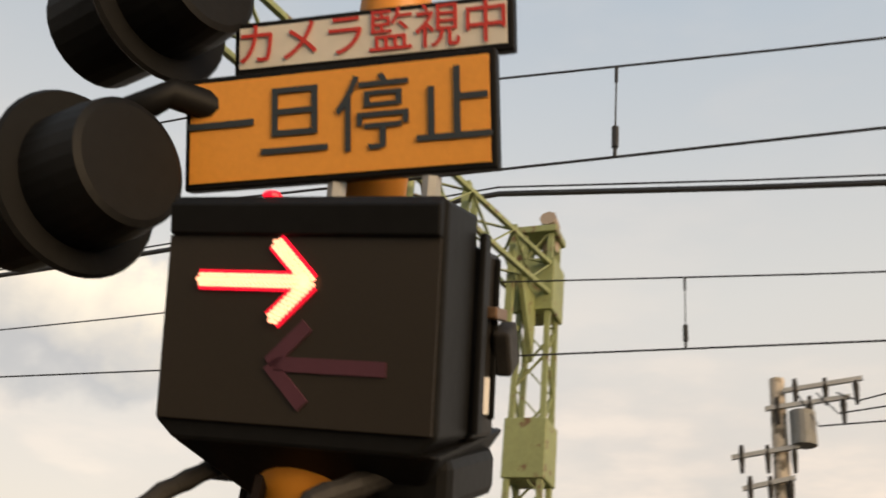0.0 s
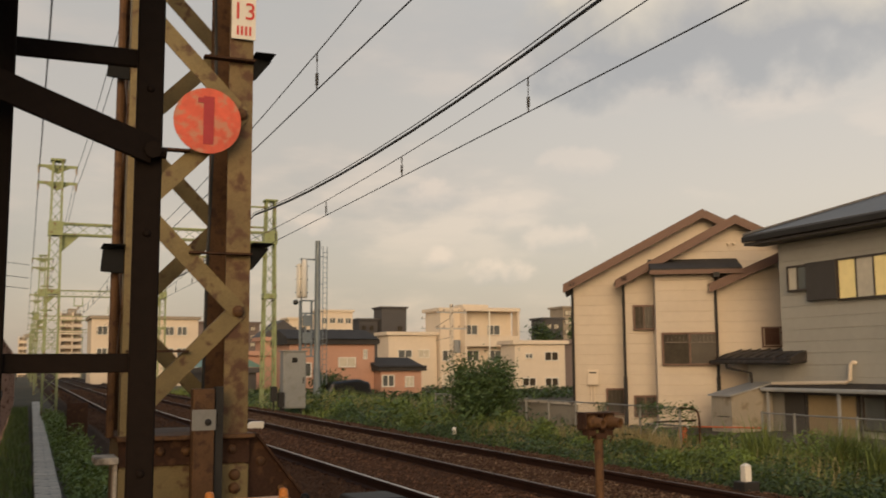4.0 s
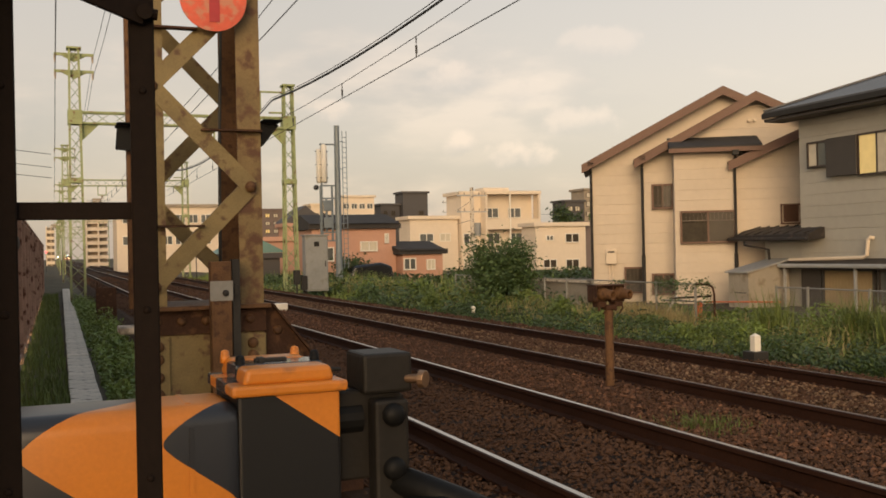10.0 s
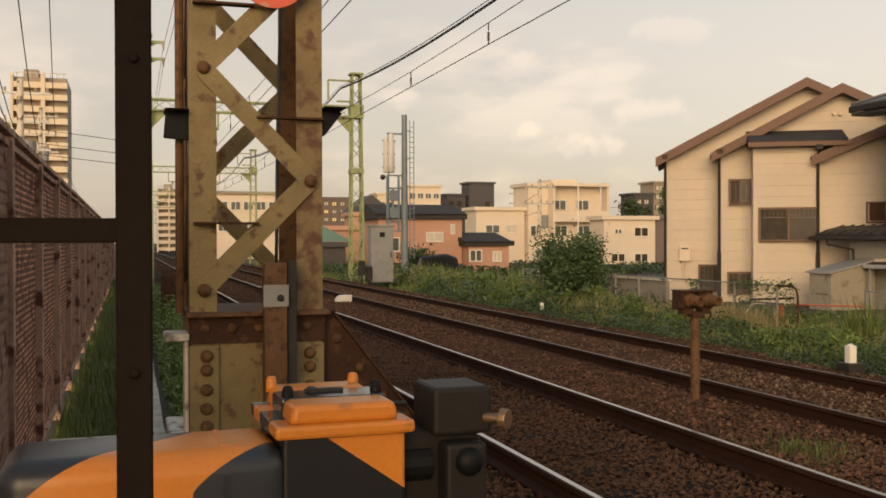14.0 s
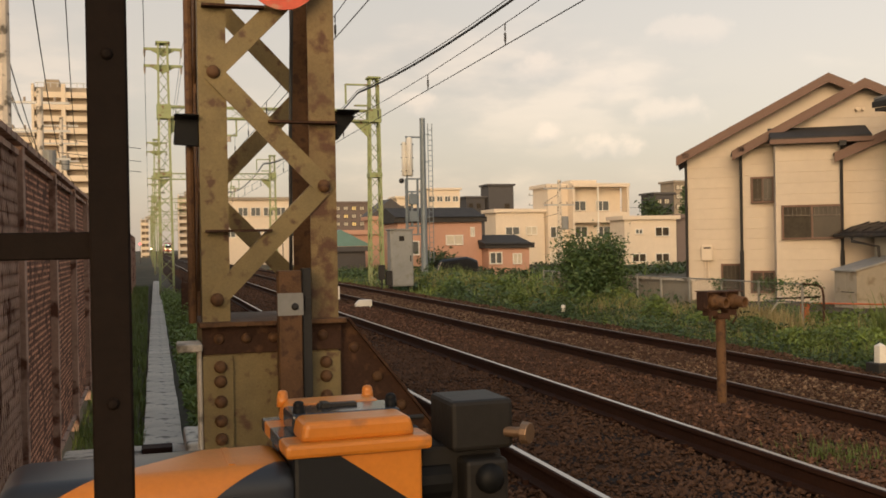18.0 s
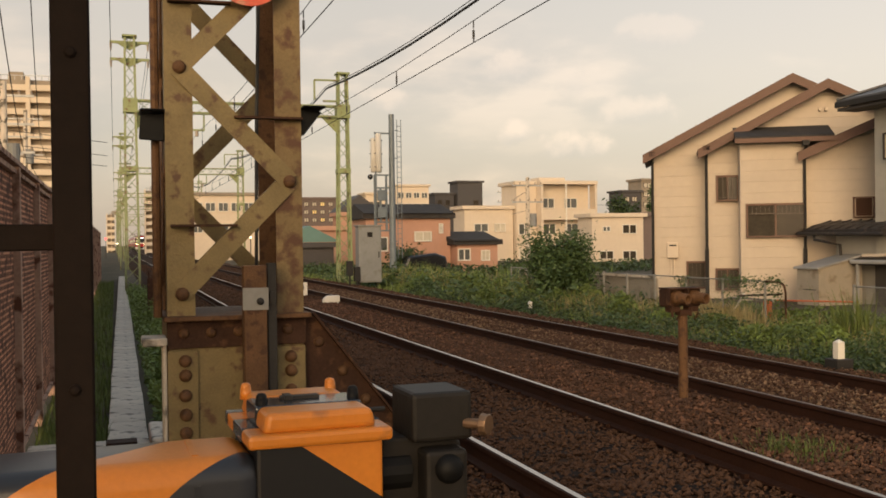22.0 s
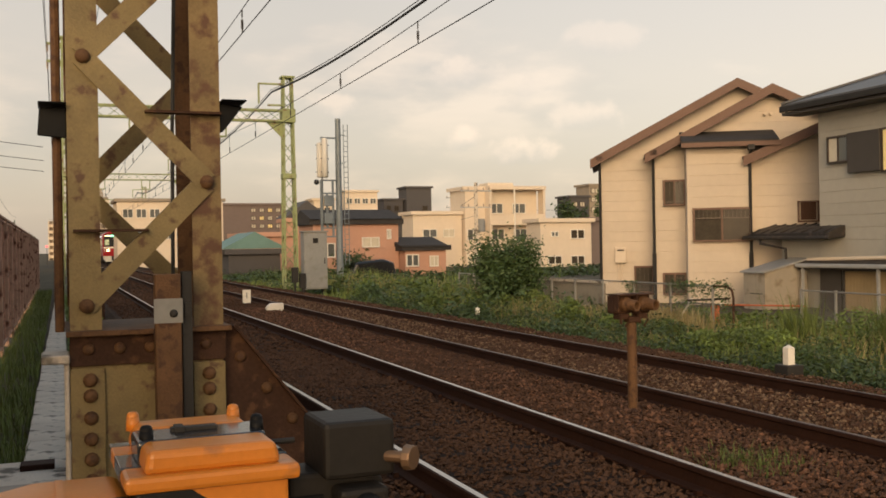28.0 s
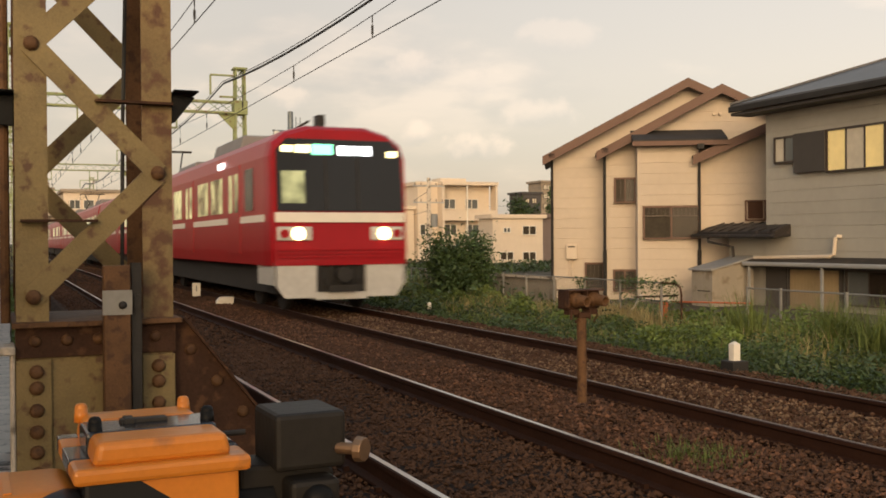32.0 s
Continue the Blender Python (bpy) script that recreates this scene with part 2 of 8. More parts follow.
def striped(name, a, c, period, skew, offset, rough=0.35):
    """Slanting bands of two paints."""
    m = material(name, a, rough, vary=0.12, grain=60, bump=0.04)
    nt = m.node_tree
    b = nt.nodes["Principled BSDF"]
    base = b.inputs["Base Color"].links[0].from_socket
    tc, sep = nt.nodes.new("ShaderNodeTexCoord"), nt.nodes.new("ShaderNodeSeparateXYZ")
    nt.links.new(tc.outputs["Object"], sep.inputs[0])
    ma = nt.nodes.new("ShaderNodeMath")
    ma.operation, ma.inputs[1].default_value = "MULTIPLY_ADD", skew
    nt.links.new(sep.outputs["Z"], ma.inputs[0])
    nt.links.new(sep.outputs["X"], ma.inputs[2])
    off = nt.nodes.new("ShaderNodeMath")
    off.operation, off.inputs[1].default_value = "ADD", offset
    nt.links.new(ma.outputs[0], off.inputs[0])
    md = nt.nodes.new("ShaderNodeMath")
    md.operation, md.inputs[1].default_value = "FLOORED_MODULO", period
    nt.links.new(off.outputs[0], md.inputs[0])
    gt = nt.nodes.new("ShaderNodeMath")
    gt.operation, gt.inputs[1].default_value = "GREATER_THAN", period * 0.5
    nt.links.new(md.outputs[0], gt.inputs[0])
    mx = nt.nodes.new("ShaderNodeMixRGB")
    mx.inputs[2].default_value = (*c, 1)
    nt.links.new(gt.outputs[0], mx.inputs[0])
    nt.links.new(base, mx.inputs[1])
    nt.links.new(mx.outputs[0], b.inputs["Base Color"])
    return m


def chevron(name, a, c, z0, x0, x1, rough=0.35):
    """Two paints that meet in points lying on their side."""
    m = material(name, a, rough, vary=0.12, grain=60, bump=0.04)
    nt = m.node_tree
    b = nt.nodes["Principled BSDF"]
    base = b.inputs["Base Color"].links[0].from_socket
    tc, sep = nt.nodes.new("ShaderNodeTexCoord"), nt.nodes.new("ShaderNodeSeparateXYZ")
    nt.links.new(tc.outputs["Object"], sep.inputs[0])

    def calc(op, *args):
        n = nt.nodes.new("ShaderNodeMath")
        n.operation = op
        for i, v in enumerate(args):
            if isinstance(v, (int, float)):
                n.inputs[i].default_value = v
            else:
                nt.links.new(v, n.inputs[i])
        return n.outputs[0]
    s = calc("MULTIPLY_ADD", calc("ADD", sep.outputs["Y"], 0.12), 0.8, calc("SUBTRACT", sep.outputs["Z"], z0))
    s = calc("SQRT", calc("MULTIPLY_ADD", s, s, 0.0008))
    v = calc("MULTIPLY_ADD", s, -1.4, sep.outputs["X"])
    dark = calc("MAXIMUM", calc("LESS_THAN", v, x0 - 0.03), calc("GREATER_THAN", v, x1 - 0.03))
    mx = nt.nodes.new("ShaderNodeMixRGB")
    mx.inputs[2].default_value = (*c, 1)
    nt.links.new(dark, mx.inputs[0])
    nt.links.new(base, mx.inputs[1])
    nt.links.new(mx.outputs[0], b.inputs["Base Color"])
    return m


def expanded(name, strand, hole):
    """Rusty expanded metal: rows of staggered dark slots between strands."""
    m = material(name, strand, 0.85, vary=0.4, grain=25, stain=3, bump=0.4, spec=0.15, dirt=(0.11, 0.05, 0.035), dirt_amount=0.4)
    nt = m.node_tree
    b = nt.nodes["Principled BSDF"]
    base = b.inputs["Base Color"].links[0].from_socket
    tc, sep, com = nt.nodes.new("ShaderNodeTexCoord"), nt.nodes.new("ShaderNodeSeparateXYZ"), nt.nodes.new("ShaderNodeCombineXYZ")
    nt.links.new(tc.outputs["Object"], sep.inputs[0])
    nt.links.new(sep.outputs["Y"], com.inputs["X"])
    nt.links.new(sep.outputs["Z"], com.inputs["Y"])
    br = nt.nodes.new("ShaderNodeTexBrick")
    br.inputs["Scale"].default_value = 1.0
    br.inputs["Brick Width"].default_value, br.inputs["Row Height"].default_value = 0.11, 0.045
    br.inputs["Mortar Size"].default_value, br.inputs["Mortar Smooth"].default_value = 0.010, 0.4
    nt.links.new(com.outputs[0], br.inputs["Vector"])
    mx = nt.nodes.new("ShaderNodeMixRGB")
    mx.inputs[1].default_value = (*hole, 1)
    nt.links.new(br.outputs["Fac"], mx.inputs[0])
    nt.links.new(base, mx.inputs[2])
    nt.links.new(mx.outputs[0], b.inputs["Base Color"])
    return m


M_GROUND = material("dry_soil", (0.10, 0.085, 0.06), 0.95, vary=0.4, grain=14, stain=0.8, bump=0.6, spec=0.12)
M_ASPHALT = material("asphalt", (0.05, 0.05, 0.05), 0.9, vary=0.3, grain=120, bump=0.5)
M_BALLAST = material("ballast_bed", (0.042, 0.024, 0.015), 0.95, vary=0.5, grain=26, stain=1.2, bump=1.0, spec=0.12)
M_STONE = material("ballast_stone", (0.074, 0.041, 0.026), 0.9, vary=0.25, grain=30, bump=0.5, island=0.4, spec=0.12)
M_SLEEPER = material("sleeper_wood", (0.018, 0.011, 0.008), 0.9, vary=0.4, grain=50, bump=0.6, island=0.25, spec=0.12)
M_RAILTOP = material("rail_steel", (0.45, 0.42, 0.39), 0.30, 1.0, vary=0.08, grain=30, bump=0.02)
M_RAILSIDE = material("rail_rust", (0.030, 0.013, 0.008), 0.7, vary=0.35, grain=40, bump=0.3, spec=0.12)
M_RAILDULL = material("rail_dull", (0.11, 0.07, 0.05), 0.45, 0.4, vary=0.3, grain=30, bump=0.1)
M_CONCRETE = material("concrete", (0.58, 0.51, 0.42), 0.9, vary=0.22, grain=60, bump=0.3, island=0.15, dirt=(0.16, 0.14, 0.11), dirt_amount=0.3)
M_MAST = material("mast_paint", (0.190, 0.140, 0.056), 0.6, vary=0.28, grain=90, stain=5, bump=0.35, dirt=(0.095, 0.047, 0.022), dirt_amount=0.20)
M_MASTLEG = material("mast_flaking_paint", (0.178, 0.122, 0.050), 0.65, vary=0.3, grain=90, stain=4, bump=0.45, dirt=(0.095, 0.042, 0.019), dirt_amount=0.45)
M_MASTRUST = material("mast_rust", (0.115, 0.060, 0.028), 0.7, vary=0.35, grain=90, stain=9, bump=0.4, dirt=(0.07, 0.036, 0.02), dirt_amount=0.3, spec=0.25)
M_DARKRUST = material("dark_rust", (0.050, 0.024, 0.014), 0.75, vary=0.4, grain=60, stain=5, bump=0.4, dirt=(0.10, 0.05, 0.025), dirt_amount=0.2, spec=0.2)
M_GREEN = material("gantry_green", (0.26, 0.30, 0.135), 0.55, vary=0.15, grain=20, bump=0.1, dirt=(0.16, 0.09, 0.05), dirt_amount=0.1)
M_DARKSTEEL = material("dark_steel", (0.028, 0.026, 0.024), 0.6, vary=0.3, grain=50, bump=0.2, spec=0.25)
M_LADDER = material("ladder_brown", (0.009, 0.0055, 0.004), 0.75, vary=0.35, grain=60, bump=0.25, spec=0.12)
M_BLACKPAINT = material("black_paint", (0.007, 0.007, 0.007), 0.55, vary=0.3, grain=40, bump=0.08, spec=0.16)
M_GREYBOX = material("grey_paint", (0.017, 0.015, 0.013), 0.55, vary=0.3, grain=40, bump=0.15, spec=0.2)
M_LENSDARK = material("lens_screen", (0.027, 0.022, 0.017), 0.35, vary=0.15, grain=200, bump=0.03)
M_ORANGE = material("orange_paint", (0.56, 0.19, 0.022), 0.35, vary=0.12, grain=50, stain=3, bump=0.06, dirt=(0.35, 0.13, 0.03), dirt_amount=0.12)
M_STRIPE = chevron("warning_chevrons", (0.56, 0.19, 0.022), (0.024, 0.026, 0.032), 0.70, -0.90, -0.45)
M_STRIPE2 = striped("warning_stripes_box", (0.56, 0.19, 0.022), (0.010, 0.010, 0.011), 10.0, 1.42, -1.13)
M_NAVY = material("navy_gloss", (0.016, 0.019, 0.024), 0.18, vary=0.3, grain=40, bump=0.03, spec=0.6)
M_POLE = material("pole_yellow", (0.70, 0.28, 0.03), 0.4, vary=0.1, grain=40, bump=0.05)
M_SIGNORANGE = material("sign_orange", (0.80, 0.34, 0.05), 0.45, vary=0.08, grain=80, bump=0.03)
M_SIGNWHITE = material("sign_white", (0.72, 0.68, 0.60), 0.5, vary=0.1, grain=30, bump=0.05)
M_SIGNBLUE = material("sign_letter", (0.03, 0.04, 0.05), 0.5, vary=0.05, bump=0)
M_SIGNRED = material("letter_red", (0.55, 0.04, 0.03), 0.5, vary=0.1, bump=0)
M_NUMERAL = material("numeral_red", (0.36, 0.025, 0.03), 0.55, vary=0.15, grain=30, bump=0.05)
M_DISC = material("disc_red", (0.62, 0.10, 0.05), 0.5, vary=0.2, grain=30, stain=6, bump=0.1, dirt=(0.5, 0.2, 0.12), dirt_amount=0.4)
M_LED = material("led_red", (0.25, 0.0, 0.0), 0.4, vary=0.02, bump=0, emit=(1.0, 0.004, 0.03), emit_strength=1.3)
M_LEDCORE = material("led_core", (1.0, 0.7, 0.5), 0.4, vary=0.02, bump=0, emit=(1.0, 0.40, 0.22), emit_strength=1.6)
M_LEDOFF = material("led_off", (0.085, 0.03, 0.045), 0.4, vary=0.1, bump=0)
M_BRASS = material("worn_brass", (0.24, 0.15, 0.09), 0.45, 0.7, vary=0.2, bump=0.1)
M_WIRE = material("wire", (0.02, 0.02, 0.02), 0.6, vary=0.1, bump=0)
M_INSUL = material("insulator", (0.32, 0.26, 0.20), 0.3, vary=0.15, bump=0.02)
M_CABINET = material("cabinet_grey", (0.235, 0.24, 0.235), 0.6, vary=0.14, grain=12, stain=1.4, bump=0.1, dirt=(0.2, 0.2, 0.18), dirt_amount=0.2)
M_GALV = material("galvanised", (0.42, 0.42, 0.41), 0.45, 0.4, vary=0.15, grain=25, bump=0.1)
M_FENCERUST = material("fence_rust", (0.42, 0.27, 0.20), 0.75, vary=0.3, grain=40, bump=0.3, spec=0.25, dirt=(0.12, 0.05, 0.03), dirt_amount=0.3)
M_FENCESHEET = expanded("fence_sheet", (0.60, 0.29, 0.18), (0.10, 0.047, 0.03))
M_GRASS = material("grass", (0.125, 0.165, 0.036), 0.7, vary=0.3, grain=3, stain=0.4, bump=0, island=0.5)
M_GRASS_DRY = material("dry_grass", (0.30, 0.24, 0.11), 0.8, vary=0.25, grain=3, stain=0.5, bump=0, island=0.4)
M_LEAF = material("leaf", (0.048, 0.082, 0.022), 0.6, vary=0.3, grain=3, bump=0, island=0.55)
M_LEAF2 = material("leaf_weed", (0.110, 0.155, 0.030), 0.6, vary=0.3, grain=3, bump=0, island=0.5)
M_BARK = material("bark", (0.09, 0.065, 0.045), 0.9, vary=0.3, grain=30, bump=0.5)
M_SIDING1 = material("siding_beige", (0.57, 0.485, 0.385), 0.75, vary=0.07, grain=5, stain=0.7, bump=0.08, island=0.03)
M_SIDING2 = material("siding_grey", (0.38, 0.36, 0.31), 0.75, vary=0.07, grain=5, stain=0.7, bump=0.08, island=0.04)
M_BROWNTRIM = material("brown_trim", (0.125, 0.060, 0.036), 0.55, vary=0.12, bump=0.05)
M_DARKROOF = material("roof_slate", (0.085, 0.085, 0.088), 0.5, vary=0.15, grain=20, bump=0.25)
M_ROOFCHARCOAL = material("roof_charcoal", (0.050, 0.046, 0.044), 0.85, vary=0.2, grain=20, bump=0.3, spec=0.2)
M_ROOFBROWN = material("roof_brown", (0.10, 0.07, 0.055), 0.7, vary=0.2, grain=20, bump=0.3)
M_WINFRAME = material("window_bronze", (0.06, 0.045, 0.035), 0.4, 0.3, vary=0.1, bump=0)
M_FINEMESH = material("fine_wire_mesh", (0.30, 0.29, 0.27), 0.6, 0.3, vary=0.2, grain=30, bump=0)
M_FINEMESH.node_tree.nodes["Principled BSDF"].inputs["Alpha"].default_value = 0.10
M_POLEBLUE = material("pole_blue_grey", (0.17, 0.20, 0.22), 0.5, 0.2, vary=0.15, grain=12, bump=0.05)
M_DARKPANE = material("dim_glass", (0.030, 0.022, 0.016), 0.2, vary=0.3, grain=6, stain=2, bump=0.01, spec=0.2)
M_BLACKROOF = material("tarred_roof", (0.022, 0.018, 0.016), 0.6, vary=0.3, grain=18, bump=0.3, dirt=(0.06, 0.045, 0.035), dirt_amount=0.2)
M_SHED = material("shed_sheet", (0.33, 0.29, 0.23), 0.6, vary=0.1, grain=8, stain=1.2, bump=0.05, dirt=(0.22, 0.18, 0.13), dirt_amount=0.2)
M_FENCEGREY = material("fence_pipe_grey", (0.24, 0.235, 0.22), 0.55, 0.3, vary=0.2, grain=25, bump=0.1)
M_STONEPALE = material("dusty_stone", (0.15, 0.098, 0.062), 0.9, vary=0.25, grain=30, bump=0.5, island=0.6, spec=0.12)
M_STONERED = material("rusty_stone", (0.135, 0.070, 0.044), 0.9, vary=0.25, grain=30, bump=0.5, island=0.6, spec=0.12)
M_GLASS = material("window_glass", (0.10, 0.105, 0.10), 0.08, vary=0.1, grain=2, bump=0, spec=0.8)
M_CURTAIN = material("curtain", (0.55, 0.50, 0.40), 0.8, vary=0.12, grain=8, bump=0.1)
M_CURTAINGREY = material("curtain_grey", (0.050, 0.041, 0.029), 0.6, vary=0.35, grain=14, bump=0.1, spec=0.15)
M_BLINDTAN = material("blind_tan", (0.34, 0.25, 0.13), 0.8, vary=0.12, grain=8, bump=0.1)
# weak emission brightens the grey house's blinds without a lamp; also the far block's lit windows
M_GLOWBLIND = material("glow_blind", (0.75, 0.60, 0.28), 0.7, vary=0.1, grain=6, bump=0.1, emit=(0.9, 0.62, 0.22), emit_strength=0.22)
M_SHUTTER = material("shutter_brown", (0.055, 0.048, 0.042), 0.6, vary=0.12, bump=0.05)
M_PINK = material("plaster_pink", (0.55, 0.38, 0.30), 0.85, vary=0.08, grain=8, bump=0.2)
M_WHITEWALL = material("plaster_cream", (0.66, 0.56, 0.44), 0.85, vary=0.07, grain=3, stain=0.3, bump=0.1)
M_TERRA = material("plaster_terracotta", (0.50, 0.285, 0.20), 0.85, vary=0.08, grain=4, stain=0.3, bump=0.1)
M_GREYWALL = material("wall_dark_grey", (0.075, 0.07, 0.07), 0.8, vary=0.1, grain=2, stain=0.2, bump=0.05)
M_TILEBROWN = material("wall_brown", (0.17, 0.13, 0.115), 0.8, vary=0.1, grain=2, stain=0.2, bump=0.05)
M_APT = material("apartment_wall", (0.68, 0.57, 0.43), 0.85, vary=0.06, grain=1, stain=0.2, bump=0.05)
# M_APT darkened to paint balcony shade; also a plain grey wall and a roof
M_APTSHADE = material("apartment_shade_and_grey", (0.30, 0.25, 0.19), 0.85, vary=0.2, grain=1, stain=0.4, bump=0.05)
M_TEAL = material("roof_teal", (0.13, 0.24, 0.22), 0.6, vary=0.1, bump=0.1)
M_LAMPWARM = material("lamp_warm", (1, 0.9, 0.7), 0.4, vary=0, bump=0, emit=(1.0, 0.82, 0.5), emit_strength=6)
M_LAMPRED = material("lamp_red", (1, 0.1, 0.1), 0.4, vary=0, bump=0, emit=(1.0, 0.05, 0.05), emit_strength=6)
M_TRAINRED = material("train_red", (0.30, 0.006, 0.011), 0.32, vary=0.06, grain=6, bump=0.01, spec=0.3)
M_TRAINCREAM = material("train_cream", (0.75, 0.70, 0.62), 0.3, vary=0.05, grain=6, bump=0.01)
M_TRAINGREY = material("train_skirt", (0.50, 0.49, 0.46), 0.45, vary=0.12, grain=10, bump=0.05)
M_TRAINROOF = material("train_roof", (0.20, 0.19, 0.185), 0.6, vary=0.15, grain=8, bump=0.1)
M_TRAINDARK = material("train_black", (0.012, 0.012, 0.013), 0.2, vary=0.1, bump=0)
M_UNDER = material("underframe", (0.02, 0.018, 0.017), 0.8, vary=0.3, bump=0.1)
M_HEADLIGHT = material("headlight", (1, 0.8, 0.5), 0.3, vary=0, bump=0, emit=(1.0, 0.66, 0.28), emit_strength=9)
M_TRAINWIN = material("train_window_lit", (0.03, 0.03, 0.022), 0.1, vary=0.2, grain=4, stain=1.6, bump=0, emit=(0.85, 0.78, 0.36), emit_strength=0.3)
tw = M_TRAINWIN.node_tree
tw_mr = tw.nodes.new("ShaderNodeMapRange")
tw_mr.inputs["From Min"].default_value, tw_mr.inputs["From Max"].default_value = 0.38, 0.66
tw_mr.inputs["To Min"].default_value, tw_mr.inputs["To Max"].default_value = 0.03, 0.75
tw.links.new([n for n in tw.nodes if n.type == "TEX_NOISE"][1].outputs["Fac"], tw_mr.inputs["Value"])
tw.links.new(tw_mr.outputs[0], tw.nodes["Principled BSDF"].inputs["Emission Strength"])
M_DISPWHITE = material("display_white", (1, 1, 1), 0.3, vary=0, bump=0, emit=(0.95, 0.97, 1.0), emit_strength=2.2)
M_DISPGREEN = material("display_green", (0.4, 1, 0.7), 0.3, vary=0, bump=0, emit=(0.35, 1.0, 0.62), emit_strength=1.4)
M_DISPYEL = material("display_yellow", (1, 0.9, 0.6), 0.3, vary=0, bump=0, emit=(1.0, 0.85, 0.45), emit_strength=2.2)
M_ORANGEPIPE = material("orange_pipe", (0.62, 0.16, 0.06), 0.6, vary=0.15, bump=0.1)


# ---- mesh helpers ----
def box(bm, x0, x1, y0, y1, z0, z1, m=None):
    c = [(x, y, z) for x in (x0, x1) for y in (y0, y1) for z in (z0, z1)]
    vs = [bm.verts.new(m @ Vector(p) if m else p) for p in c]
    for f in ((0, 1, 3, 2), (4, 6, 7, 5), (0, 4, 5, 1), (2, 3, 7, 6), (0, 2, 6, 4), (1, 5, 7, 3)):
        bm.faces.new([vs[i] for i in f])
    return vs


def beam(bm, a, b, w, d=None, up=(0, 0, 1)):
    """A square bar from a to b."""
    a, b = Vector(a), Vector(b)
    d = d or w
    f = (b - a).normalized()
    u = Vector(up)
    if abs(f.dot(u)) > 0.98:
        u = Vector((0, 1, 0))
    s = f.cross(u).normalized()
    u = s.cross(f)
    vs = [bm.verts.new(p + s * i * w / 2 + u * j * d / 2) for p in (a, b) for i, j in ((-1, -1), (1, -1), (1, 1), (-1, 1))]
    for q in ((0, 1, 2, 3), (7, 6, 5, 4), (0, 4, 5, 1), (1, 5, 6, 2), (2, 6, 7, 3), (3, 7, 4, 0)):
        bm.faces.new([vs[i] for i in q])


def angle_bar(bm, a, b, w, t, n1, n2):
    """A steel angle from a to b with its two legs along n1 and n2."""
    a, b, n1, n2 = Vector(a), Vector(b), Vector(n1), Vector(n2)
    prof = [(0, 0), (w, 0), (w, t), (t, t), (t, w), (0, w)]
    r0 = [bm.verts.new(a + n1 * p + n2 * q) for p, q in prof]
    r1 = [bm.verts.new(b + n1 * p + n2 * q) for p, q in prof]
    for i in range(6):
        bm.faces.new((r0[i], r0[(i + 1) % 6], r1[(i + 1) % 6], r1[i]))
    bm.faces.new(r0[::-1]), bm.faces.new(r1)


def tube(bm, pts, r, n=8, cap=True):
    """A round tube along points; r is one radius or one for each point."""
    pts = [Vector(p) for p in pts]
    rs = r if isinstance(r, (list, tuple)) else [r] * len(pts)
    rings, last = [], None
    for i, p in enumerate(pts):
        f = (pts[min(i + 1, len(pts) - 1)] - pts[max(i - 1, 0)]).normalized()
        u = last if last else (Vector((0, 0, 1)) if abs(f.z) < 0.9 else Vector((1, 0, 0)))
        s = f.cross(u).normalized()
        u = s.cross(f).normalized()
        last = u
        rings.append([bm.verts.new(p + (s * math.cos(a) + u * math.sin(a)) * rs[i]) for a in (2 * math.pi * k / n for k in range(n))])
    for a, b in zip(rings, rings[1:]):
        for k in range(n):
            bm.faces.new((a[k], a[(k + 1) % n], b[(k + 1) % n], b[k]))
    if cap:
        bm.faces.new(rings[0][::-1]), bm.faces.new(rings[-1])


def prism(bm, poly, a, axis, depth, m=None):
    """A polygon of (u, v) in the plane across an axis, from a along the axis by depth."""
    def at(p, k):
        q = {"x": (k, p[0], p[1]), "y": (p[0], k, p[1]), "z": (p[0], p[1], k)}[axis]
        return m @ Vector(q) if m else Vector(q)
    v0, v1 = [bm.verts.new(at(p, a)) for p in poly], [bm.verts.new(at(p, a + depth)) for p in poly]
    n = len(poly)
    for i in range(n):
        bm.faces.new((v0[i], v0[(i + 1) % n], v1[(i + 1) % n], v1[i]))
    bm.faces.new(v0[::-1]), bm.faces.new(v1)


def dome(bm, c, axis, r, h, n=8):
    """A rivet's or bolt's rounded head."""
    c, ax = Vector(c), Vector(axis).normalized()
    s = ax.orthogonal().normalized()
    u = ax.cross(s)
    rings = []
    for rr, hh in ((r, 0), (r * 0.95, h * 0.45), (r * 0.62, h * 0.85)):
        rings.append([bm.verts.new(c + ax * hh + (s * math.cos(a) + u * math.sin(a)) * rr) for a in (2 * math.pi * k / n for k in range(n))])
    top = bm.verts.new(c + ax * h)
    for a, b in zip(rings, rings[1:]):
        for k in range(n):
            bm.faces.new((a[k], a[(k + 1) % n], b[(k + 1) % n], b[k]))
    for k in range(n):
        bm.faces.new((rings[-1][k], rings[-1][(k + 1) % n], top))


def finish(bm, bevel=0.0, segs=2, smooth=False):
    bmesh.ops.recalc_face_normals(bm, faces=bm.faces)
    if bevel:
        es = [e for e in bm.edges if len(e.link_faces) == 2 and e.calc_face_angle(0) > 0.6]
        bmesh.ops.bevel(bm, geom=es, offset=bevel, segments=segs, affect="EDGES", profile=0.5, clamp_overlap=True)
    if smooth:
        for f in bm.faces:
            f.smooth = True


def base_of(ob):
    p = Vector((0, 0, 0))
    while ob:
        p += ob.location
        ob = ob.parent
    return p


def mesh_of(name, bm, mats):
    me = bpy.data.meshes.new(name)
    bm.to_mesh(me)
    bm.free()
    for m in (mats if isinstance(mats, (list, tuple)) else [mats]):
        me.materials.append(m)
    return me


LOCAL = set()


def in_local(ob):
    while ob.parent:
        ob = ob.parent
    return ob.name in LOCAL


